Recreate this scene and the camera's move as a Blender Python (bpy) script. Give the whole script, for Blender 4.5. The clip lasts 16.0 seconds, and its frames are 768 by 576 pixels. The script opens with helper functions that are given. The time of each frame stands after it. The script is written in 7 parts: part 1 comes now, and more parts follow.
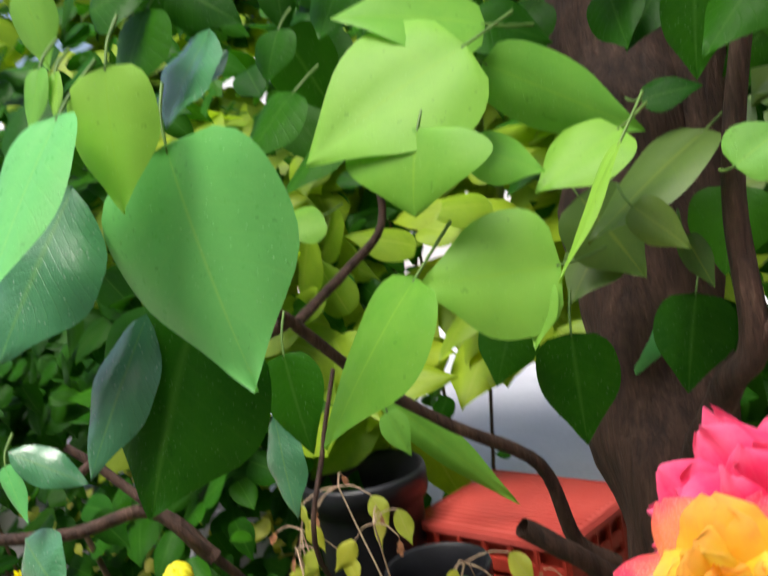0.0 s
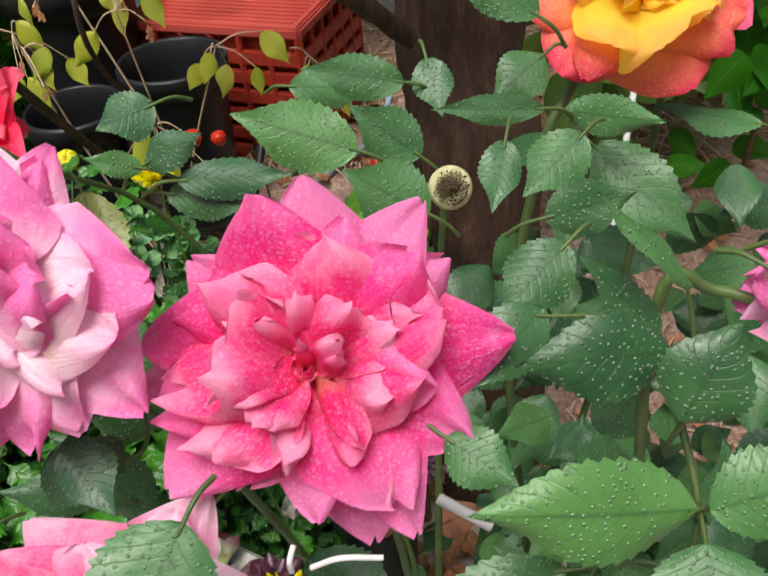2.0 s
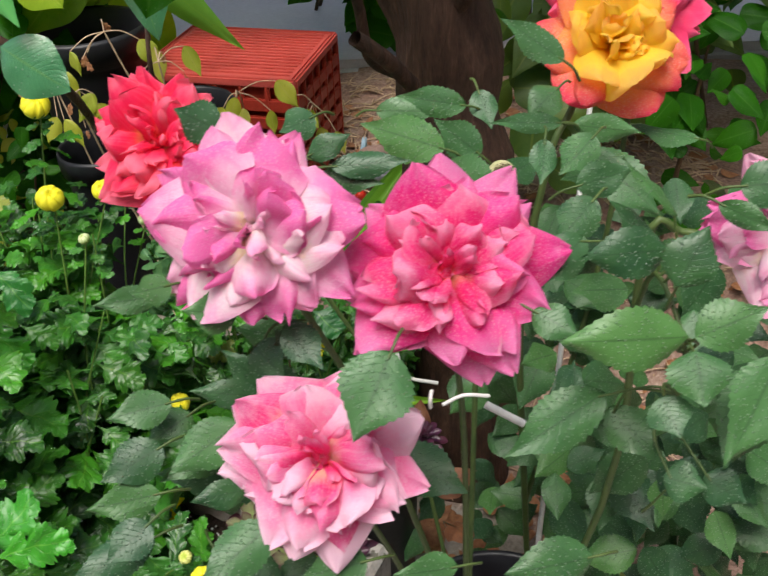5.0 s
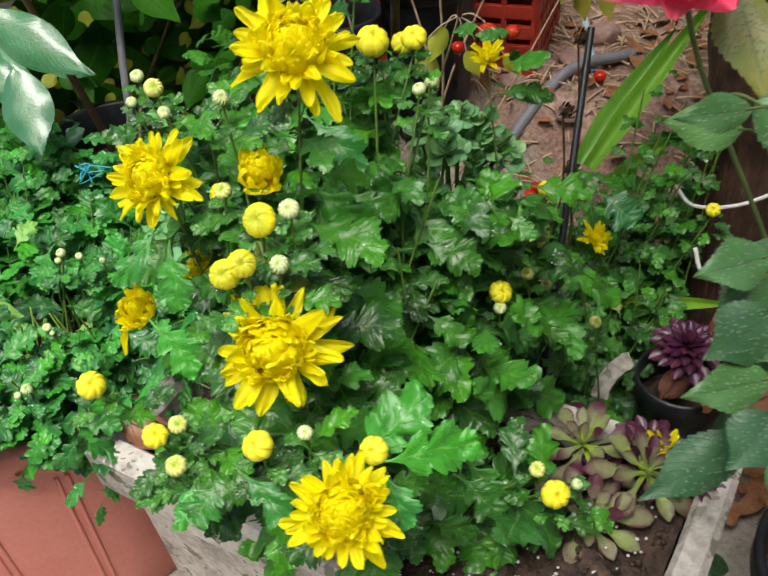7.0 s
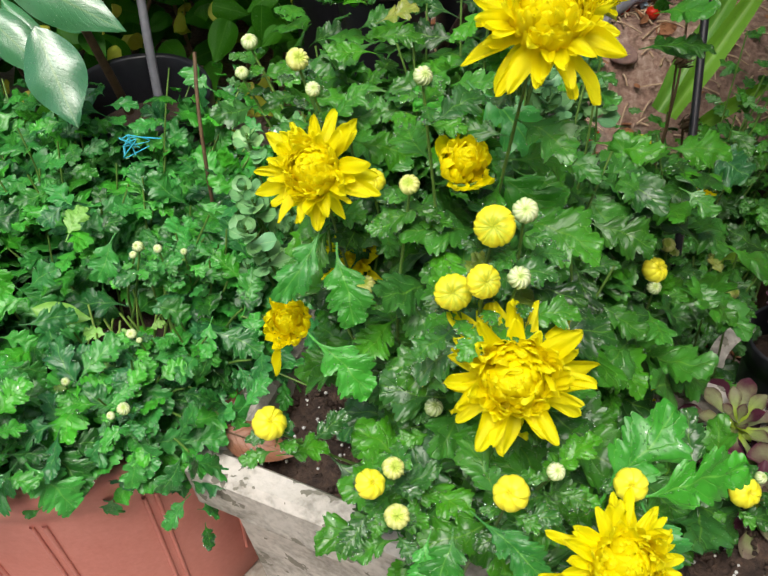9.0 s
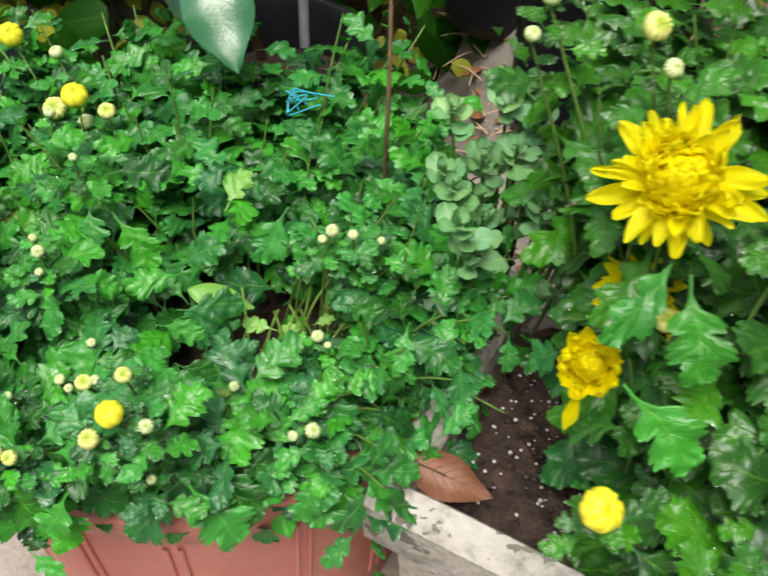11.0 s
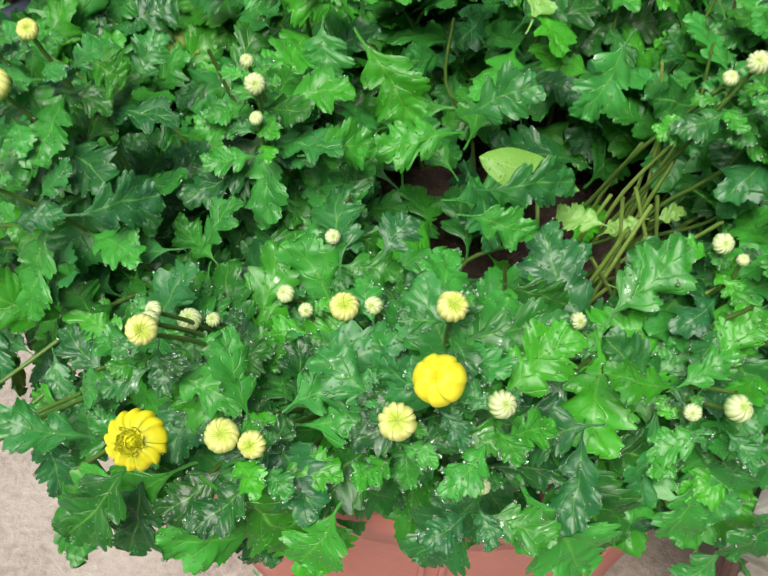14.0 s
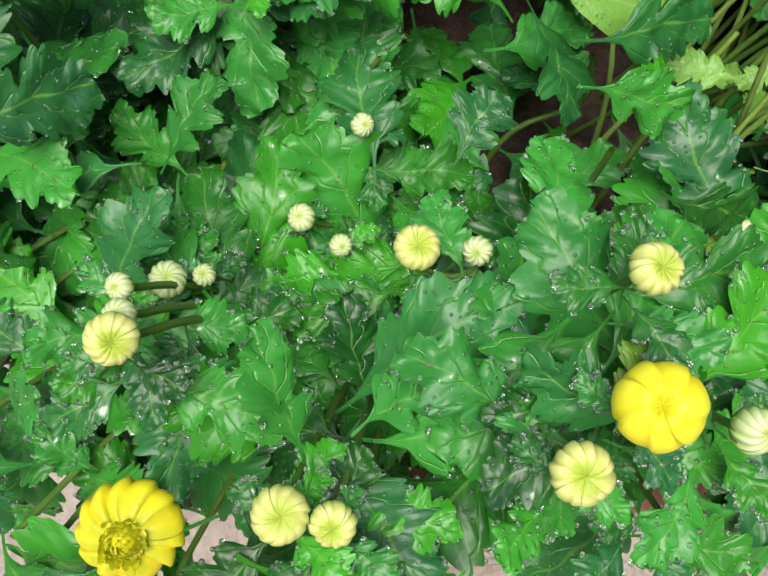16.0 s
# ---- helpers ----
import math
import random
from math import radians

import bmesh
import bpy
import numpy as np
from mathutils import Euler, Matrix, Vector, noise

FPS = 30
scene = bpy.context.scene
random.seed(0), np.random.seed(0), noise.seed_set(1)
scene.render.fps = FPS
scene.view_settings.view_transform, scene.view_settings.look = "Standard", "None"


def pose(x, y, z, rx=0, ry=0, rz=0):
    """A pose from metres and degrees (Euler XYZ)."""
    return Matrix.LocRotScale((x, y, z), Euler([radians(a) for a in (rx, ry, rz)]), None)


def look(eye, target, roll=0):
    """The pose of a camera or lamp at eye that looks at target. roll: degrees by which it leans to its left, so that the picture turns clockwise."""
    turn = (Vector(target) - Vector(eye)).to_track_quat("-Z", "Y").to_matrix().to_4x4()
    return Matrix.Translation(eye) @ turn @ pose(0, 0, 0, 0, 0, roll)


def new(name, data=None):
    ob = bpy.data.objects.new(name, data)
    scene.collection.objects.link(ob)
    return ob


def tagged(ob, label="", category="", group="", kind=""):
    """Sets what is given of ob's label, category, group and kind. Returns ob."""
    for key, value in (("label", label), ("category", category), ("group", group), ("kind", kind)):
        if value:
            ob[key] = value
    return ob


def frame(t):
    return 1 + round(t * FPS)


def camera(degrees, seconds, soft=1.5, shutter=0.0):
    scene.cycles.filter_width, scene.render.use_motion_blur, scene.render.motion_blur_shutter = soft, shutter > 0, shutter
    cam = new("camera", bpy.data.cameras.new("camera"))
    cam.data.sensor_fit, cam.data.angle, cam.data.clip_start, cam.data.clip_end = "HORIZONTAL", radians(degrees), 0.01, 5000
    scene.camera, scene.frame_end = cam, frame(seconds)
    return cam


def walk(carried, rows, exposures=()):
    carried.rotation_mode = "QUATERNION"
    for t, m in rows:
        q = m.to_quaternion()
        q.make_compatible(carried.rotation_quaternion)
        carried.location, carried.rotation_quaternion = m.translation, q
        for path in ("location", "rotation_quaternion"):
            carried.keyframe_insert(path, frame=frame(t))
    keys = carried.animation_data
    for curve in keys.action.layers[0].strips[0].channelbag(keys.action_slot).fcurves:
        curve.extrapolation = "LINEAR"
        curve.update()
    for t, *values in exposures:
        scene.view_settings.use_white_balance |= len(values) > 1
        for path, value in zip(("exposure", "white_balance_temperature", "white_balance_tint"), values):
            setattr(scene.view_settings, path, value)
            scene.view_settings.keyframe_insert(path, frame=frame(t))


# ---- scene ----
cam = camera(47.07, 16.0, shutter=0.35)
PATH = [
    (0, (0.2614, 0.2245, 1.0173), (-0.1980, 1.1065, 0.9129), -9.31),
    (0.5, (0.2084, 0.2147, 1.0136), (-0.1329, 1.1115, 0.7318), -8.73),
    (1, (0.2117, 0.2009, 0.9906), (-0.0200, 1.0725, 0.5586), -7.85),
    (1.5, (0.1644, 0.1922, 0.9574), (0.0185, 1.0190, 0.4141), -7.42),
    (2, (0.1251, 0.1788, 0.9747), (0.0320, 0.9579, 0.3548), -5.65),
    (2.5, (0.1105, 0.1735, 0.9889), (0.0331, 0.9197, 0.3277), -6.00),
    (3, (0.1046, 0.0925, 1.0347), (0.0484, 0.8672, 0.4048), -5.60),
    (3.2, (0.1147, 0.0516, 1.0524), (0.0418, 0.8414, 0.4434), -6.43),
    (5.3, (0.0000, 0.0000, 1.0300), (0.0000, 0.8192, 0.4564), -2.50),
    (5.5, (-0.0337, 0.0084, 1.0188), (-0.0496, 0.8249, 0.4416), -2.92),
    (6, (-0.1116, 0.0442, 0.9778), (-0.1589, 0.8479, 0.3846), -3.38),
    (6.5, (-0.1687, 0.0630, 0.9523), (-0.2369, 0.8502, 0.3394), -3.85),
    (7, (-0.2221, 0.0830, 0.9322), (-0.2910, 0.8517, 0.2963), -4.72),
    (7.5, (-0.2733, 0.1173, 0.9144), (-0.3202, 0.8702, 0.2579), -5.22),
    (8, (-0.3209, 0.1396, 0.9107), (-0.3350, 0.8785, 0.2371), -5.20),
    (8.2, (-0.3434, 0.1544, 0.9152), (-0.3422, 0.8843, 0.2316), -4.81),
    (10.3, (-0.4727, 0.2347, 0.9220), (-0.4394, 0.9286, 0.2026), 0.68),
    (10.5, (-0.4960, 0.2731, 0.8881), (-0.4565, 0.9579, 0.1605), 2.05),
    (11, (-0.5668, 0.3009, 0.8554), (-0.5404, 0.9838, 0.1254), 2.99),
    (11.5, (-0.6167, 0.3554, 0.7989), (-0.6275, 1.0301, 0.0609), 2.08),
    (12, (-0.6619, 0.3875, 0.7559), (-0.7197, 1.0577, 0.0160), -0.31),
    (12.5, (-0.6826, 0.4104, 0.7254), (-0.7627, 1.0701, -0.0219), -1.61),
    (13, (-0.6887, 0.4164, 0.7155), (-0.7607, 1.0535, -0.0519), -1.17),
    (13.5, (-0.7012, 0.4287, 0.7018), (-0.7610, 1.0368, -0.0898), -0.58),
    (14, (-0.7156, 0.4553, 0.6740), (-0.7533, 1.0316, -0.1424), 0.81),
    (14.5, (-0.7339, 0.4808, 0.6454), (-0.7444, 1.0020, -0.2080), 2.59),
    (15, (-0.7478, 0.5044, 0.6227), (-0.7275, 0.9675, -0.2633), 4.87),
    (15.5, (-0.7627, 0.5352, 0.6011), (-0.7177, 0.9588, -0.3036), 6.74),
    (16, (-0.7672, 0.5465, 0.5863), (-0.6935, 0.9526, -0.3245), 8.72),
]
EXPOSURES = [(0.0, 0.27), (0.5, 0.22), (1.2, 0.12), (2.0, 0.1), (3.2, 0.05), (5.3, 0.0), (10.3, 0.0), (12.5, 0.0), (14.0, -0.05), (16.0, -0.15)]
walk(cam, [(t, look(eye, target, roll)) for t, eye, target, roll in PATH], EXPOSURES)

# ---------------------------------------------------------------- light
world = bpy.data.worlds.new("sky")
scene.world = world
world.use_nodes = True
wn = world.node_tree.nodes
sky = wn.new("ShaderNodeTexSky")
sky.sky_type = "NISHITA"
sky.sun_disc = False
sky.sun_elevation, sky.sun_rotation = radians(58), radians(200)
sky.air_density, sky.dust_density, sky.ozone_density = 1.0, 4.0, 0.6
wn["Background"].inputs["Strength"].default_value = 0.15
world.node_tree.links.new(sky.outputs[0], wn["Background"].inputs["Color"])
sun = new("sun", bpy.data.lights.new("sun", "SUN"))
sun.data.energy, sun.data.angle, sun.data.color = 4.1, radians(32), (1.0, 0.96, 0.9)
sun.matrix_world = look((-0.35, -0.55, 3.2), (0, 0.4, 0.3))

# ---------------------------------------------------------------- helpers
WORLD = {}


def thing(name, at, label, category, group="", kind=""):
    ob = new(name)
    ob.empty_display_size = 0.05
    ob.location = at
    WORLD[ob] = Matrix.Translation(at)
    return tagged(ob, label, category, group, kind)


def put(ob, parent, m=None):
    m = m or Matrix()
    if parent:
        ob.parent = parent
        ob.matrix_basis = WORLD[parent].inverted() @ m
    else:
        ob.matrix_basis = m
    WORLD[ob] = m
    return ob


def part(name, mesh, parent, m=None, label=""):
    ob = put(new(name, mesh), parent, m)
    return tagged(ob, label) if label else ob


def mesh_of(name, verts, faces, mat, uvs=None, smooth=True):
    me = bpy.data.meshes.new(name)
    me.from_pydata([tuple(v) for v in np.asarray(verts, float)], [], [tuple(int(i) for i in f) for f in faces])
    if uvs is not None:
        layer = me.uv_layers.new(name="UVMap")
        idx = np.zeros(len(me.loops), dtype=np.int32)
        me.loops.foreach_get("vertex_index", idx)
        layer.data.foreach_set("uv", np.asarray(uvs, float)[idx].ravel())
    if smooth:
        me.polygons.foreach_set("use_smooth", [True] * len(me.polygons))
    if mat:
        me.materials.append(mat)
    me.update()
    return me


def bm_mesh(name, bm, mat, smooth=False):
    me = bpy.data.meshes.new(name)
    bm.to_mesh(me)
    bm.free()
    if smooth:
        me.polygons.foreach_set("use_smooth", [True] * len(me.polygons))
    me.materials.append(mat)
    return me


def box_mesh(name, size, mat, bevel=0.004, taper=1.0):
    bm = bmesh.new()
    bmesh.ops.create_cube(bm, size=1)
    for v in bm.verts:
        k = taper if v.co.z < 0 else 1.0
        v.co = Vector((v.co.x * size[0] * k, v.co.y * size[1] * k, v.co.z * size[2]))
    if bevel:
        bmesh.ops.bevel(bm, geom=bm.edges[:], offset=bevel, segments=2, affect="EDGES")
    return bm_mesh(name, bm, mat)


def grid(fn, nu, nv):
    """Points fn(u, v) for u in 0..1, v in -1..1, with faces and uvs."""
    u, v = np.meshgrid(np.linspace(0, 1, nu), np.linspace(-1, 1, nv), indexing="ij")
    pts = np.stack(fn(u.ravel(), v.ravel()), -1)
    uv = np.stack([u.ravel(), (v.ravel() + 1) / 2], -1)
    i = np.arange((nu - 1) * nv).reshape(nu - 1, nv)[:, :-1].ravel()
    faces = np.stack([i, i + nv, i + nv + 1, i + 1], -1)
    return pts, faces, uv


def joined(pieces):
    vs, fs, us, n = [], [], [], 0
    for v, f, u in pieces:
        vs.append(v), fs.append(np.asarray(f) + n), us.append(u)
        n += len(v)
    return np.concatenate(vs), np.concatenate(fs), np.concatenate(us)


def lathe(profile, n=48, wob=0.0):
    """A closed surface of rings (radius, height)."""
    a = np.linspace(0, 2 * math.pi, n, endpoint=False)
    vs = [(r * (1 + wob * math.sin(3 * t + 9 * z)) * math.cos(t), r * math.sin(t), z) for r, z in profile for t in a]
    fs = [(i * n + j, i * n + (j + 1) % n, (i + 1) * n + (j + 1) % n, (i + 1) * n + j) for i in range(len(profile) - 1) for j in range(n)]
    uv = [(j / n, i / (len(profile) - 1)) for i in range(len(profile)) for j in range(n)]
    return np.array(vs), np.array(fs), np.array(uv)


def spline(pts, steps=5):
    pts = [Vector(p) for p in pts]
    pts = [pts[0] * 2 - pts[1], *pts, pts[-1] * 2 - pts[-2]]
    out = []
    for a, b, c, d in zip(pts, pts[1:], pts[2:], pts[3:]):
        for k in range(steps):
            t = k / steps
            out.append(0.5 * (2 * b + (c - a) * t + (2 * a - 5 * b + 4 * c - d) * t * t + (3 * b - a - 3 * c + d) * t**3))
    return out + [pts[-2]]


def tube(pts, r0, r1, sides=6, steps=5, rough=0.0):
    """A tapering tube along a smooth line: points, faces, uvs."""
    line = spline(pts, steps) if steps else [Vector(p) for p in pts]
    n, vs, us = len(line), [], []
    side = Vector((0.31, 0.17, 0.9))
    for i, p in enumerate(line):
        ahead = (line[min(i + 1, n - 1)] - line[max(i - 1, 0)]).normalized()
        side = (side - ahead * side.dot(ahead))
        side = side.normalized() if side.length > 1e-6 else ahead.orthogonal().normalized()
        other = ahead.cross(side)
        r = r0 + (r1 - r0) * i / (n - 1)
        for j in range(sides):
            a = 2 * math.pi * j / sides
            rr = r * (1 + rough * noise.noise(Vector((p.x * 40 + math.cos(a), p.y * 40 + math.sin(a), p.z * 14))))
            vs.append(p + (side * math.cos(a) + other * math.sin(a)) * rr)
            us.append((i / (n - 1), j / sides))
    fs = [(i * sides + j, i * sides + (j + 1) % sides, (i + 1) * sides + (j + 1) % sides, (i + 1) * sides + j) for i in range(n - 1) for j in range(sides)]
    return np.array([tuple(v) for v in vs]), np.array(fs), np.array(us)


def tube_mesh(name, pts, r0, r1, mat, sides=6, steps=5, rough=0.0):
    v, f, u = tube(pts, r0, r1, sides, steps, rough)
    return mesh_of(name, v, f, mat, u)


def frame_of(base, ahead, out, roll=0.0):
    """Axes: x along the way, z on the side that faces out."""
    x = Vector(ahead).normalized()
    z = Vector(out) - x * Vector(out).dot(x)
    z = z.normalized() if z.length > 1e-4 else x.orthogonal().normalized()
    y = z.cross(x)
    m = Matrix((x, y, z)).transposed().to_4x4()
    return Matrix.Translation(base) @ m @ Matrix.Rotation(radians(roll), 4, "X")


def facing(at, axis, turn=0.0):
    """z along the axis."""
    q = Vector(axis).normalized().to_track_quat("Z", "Y").to_matrix().to_4x4()
    return Matrix.Translation(at) @ q @ Matrix.Rotation(turn, 4, "Z")


# ---------------------------------------------------------------- materials
def material(name):
    m = bpy.data.materials.new(name)
    m.use_nodes = True
    t = m.node_tree
    return m, t, t.nodes["Principled BSDF"]


def nd(t, kind, **sets):
    n = t.nodes.new(kind)
    for k, v in sets.items():
        n.inputs[k.replace("_", " ")].default_value = v
    return n


def ramp(t, source, stops):
    r = t.nodes.new("ShaderNodeValToRGB")
    el = r.color_ramp.elements
    while len(el) < len(stops):
        el.new(0.5)
    for e, (p, c) in zip(el, stops):
        e.position, e.color = p, (*c, 1)
    t.links.new(source, r.inputs[0])
    return r.outputs[0]


def mix(t, fac, a, b, mode="MIX"):
    n = t.nodes.new("ShaderNodeMix")
    n.data_type, n.blend_type = "RGBA", mode
    for value, sock in ((fac, n.inputs[0]), (a, n.inputs[6]), (b, n.inputs[7])):
        if isinstance(value, (int, float)):
            sock.default_value = value
        elif isinstance(value, tuple):
            sock.default_value = (*value, 1)
        else:
            t.links.new(value, sock)
    return n.outputs[2]


def calc(t, op, a, b=0.0, clamp=False):
    n = t.nodes.new("ShaderNodeMath")
    n.operation, n.use_clamp = op, clamp
    for value, sock in ((a, n.inputs[0]), (b, n.inputs[1])):
        if isinstance(value, (int, float)):
            sock.default_value = value
        else:
            t.links.new(value, sock)
    return n.outputs[0]


def fractal(t, scale, detail=4.0, coords=None, rough=0.6):
    n = t.nodes.new("ShaderNodeTexNoise")
    n.inputs["Scale"].default_value, n.inputs["Detail"].default_value, n.inputs["Roughness"].default_value = scale, detail, rough
    if coords is not None:
        t.links.new(coords, n.inputs["Vector"])
    return n.outputs[0]


def place(t):
    return t.nodes.new("ShaderNodeNewGeometry").outputs["Position"]


def chance(t):
    """A number of its own for every piece."""
    a = t.nodes.new("ShaderNodeObjectInfo").outputs["Random"]
    b = t.nodes.new("ShaderNodeNewGeometry").outputs["Random Per Island"]
    return calc(t, "FRACT", calc(t, "ADD", a, b))


def bump(t, bsdf, height, strength, distance=0.001, before=None):
    n = t.nodes.new("ShaderNodeBump")
    n.inputs["Strength"].default_value, n.inputs["Distance"].default_value = strength, distance
    t.links.new(height, n.inputs["Height"])
    if before is not None:
        t.links.new(before, n.inputs["Normal"])
    t.links.new(n.outputs[0], bsdf.inputs["Normal"])
    return n.outputs[0]


def drops(t, scale, size):
    """Beads of water: 1 on a bead, 0 between."""
    v = t.nodes.new("ShaderNodeTexVoronoi")
    v.inputs["Scale"].default_value = scale
    t.links.new(place(t), v.inputs["Vector"])
    return calc(t, "MULTIPLY", calc(t, "SUBTRACT", size, v.outputs["Distance"], True), 1 / size)


def leaf_material(name, low, high, vein, rough=0.35, wet=0.0, bead=900.0, bead_size=0.28, veins=9.0, old=(0.35, 0.3, 0.06), age=0.94, coat=0.0, glow=0.25, ribbed=0.1, lined=0.3, cells=420.0, crinkle=0.4, sparse=0.45, bumpy=0.5, thick=26.0, cool_tone=None, spec=0.5, coat_rough=0.04):
    m, t, b = material(name)
    uv = t.nodes.new("ShaderNodeUVMap")
    sep = t.nodes.new("ShaderNodeSeparateXYZ")
    t.links.new(uv.outputs[0], sep.inputs[0])
    u, v = sep.outputs[0], sep.outputs[1]
    across = calc(t, "ABSOLUTE", calc(t, "SUBTRACT", v, 0.5))
    rib = calc(t, "SUBTRACT", 1.0, calc(t, "MULTIPLY", across, thick), True)
    slant = calc(t, "SUBTRACT", u, calc(t, "MULTIPLY", across, 0.5))
    wave = calc(t, "ABSOLUTE", calc(t, "SINE", calc(t, "MULTIPLY", slant, veins * math.pi)))
    side = calc(t, "SUBTRACT", 1.0, calc(t, "MULTIPLY", wave, 5.0), True)
    lines = calc(t, "MAXIMUM", rib, calc(t, "MULTIPLY", side, lined))
    pos = place(t)
    tone = calc(t, "ADD", calc(t, "MULTIPLY", chance(t), 0.9), calc(t, "MULTIPLY", calc(t, "SUBTRACT", fractal(t, 60, 4, pos), 0.35), 0.8), True)
    col = mix(t, tone, low, high)
    cool = calc(t, "FRACT", calc(t, "MULTIPLY", chance(t), 7.3))
    col = mix(t, calc(t, "MULTIPLY", cool, 0.45), col, cool_tone or (low[0] * 1.2, low[1] * 1.35, low[2] * 2.6 + 0.02))
    col = mix(t, calc(t, "MULTIPLY", calc(t, "GREATER_THAN", chance(t), age), fractal(t, 30, 2, pos)), col, old)
    blot = calc(t, "MULTIPLY", calc(t, "GREATER_THAN", fractal(t, 160, 3, pos), 0.68), 0.35)
    col = mix(t, blot, col, tuple(0.6 * x for x in low))
    col = mix(t, calc(t, "MULTIPLY", lines, 0.55), col, vein)
    crease = calc(t, "ADD", calc(t, "MULTIPLY", side, -ribbed), calc(t, "MULTIPLY", wave, ribbed * 0.4))
    net = t.nodes.new("ShaderNodeTexVoronoi")
    net.feature, net.inputs["Scale"].default_value = "DISTANCE_TO_EDGE", cells
    t.links.new(pos, net.inputs["Vector"])
    mesh = calc(t, "MULTIPLY", calc(t, "MINIMUM", net.outputs["Distance"], 0.3), crinkle)
    relief = calc(t, "ADD", calc(t, "ADD", crease, mesh), calc(t, "MULTIPLY", fractal(t, 90, 4, pos), 0.5))
    col = mix(t, calc(t, "MULTIPLY", calc(t, "SUBTRACT", 0.12, net.outputs["Distance"], True), crinkle * 2.0), col, vein)
    first = bump(t, b, relief, bumpy, 0.0014)
    if wet:
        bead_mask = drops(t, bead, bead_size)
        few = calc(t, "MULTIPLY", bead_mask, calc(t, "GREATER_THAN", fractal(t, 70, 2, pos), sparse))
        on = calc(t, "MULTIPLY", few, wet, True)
        # the glint of the clear beads is put in as a pale tint
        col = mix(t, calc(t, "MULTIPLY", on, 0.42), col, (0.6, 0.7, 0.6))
        bump(t, b, few, 0.9, 0.0008, first)
        film = calc(t, "MULTIPLY", calc(t, "GREATER_THAN", fractal(t, 170, 3, pos), 0.66), wet * 0.1)
        if coat == 0.0 and ribbed > 0.3:
            t.links.new(calc(t, "MULTIPLY", film, 7.0, True), b.inputs["Coat Weight"])
        t.links.new(calc(t, "SUBTRACT", calc(t, "SUBTRACT", rough, calc(t, "MULTIPLY", on, rough * 0.7)), film, True), b.inputs["Roughness"])
    else:
        b.inputs["Roughness"].default_value = rough
    t.links.new(col, b.inputs["Base Color"])
    b.inputs["Specular IOR Level"].default_value = spec
    b.inputs["Coat Weight"].default_value = coat
    b.inputs["Coat Roughness"].default_value = coat_rough
    thin = nd(t, "ShaderNodeBsdfTranslucent")
    t.links.new(mix(t, 1.0, col, (1.0, 1.0, 0.45), "MULTIPLY"), thin.inputs["Color"])
    both = t.nodes.new("ShaderNodeMixShader")
    both.inputs[0].default_value = glow
    t.links.new(b.outputs[0], both.inputs[1]), t.links.new(thin.outputs[0], both.inputs[2])
    t.links.new(both.outputs[0], t.nodes["Material Output"].inputs["Surface"])
    return m


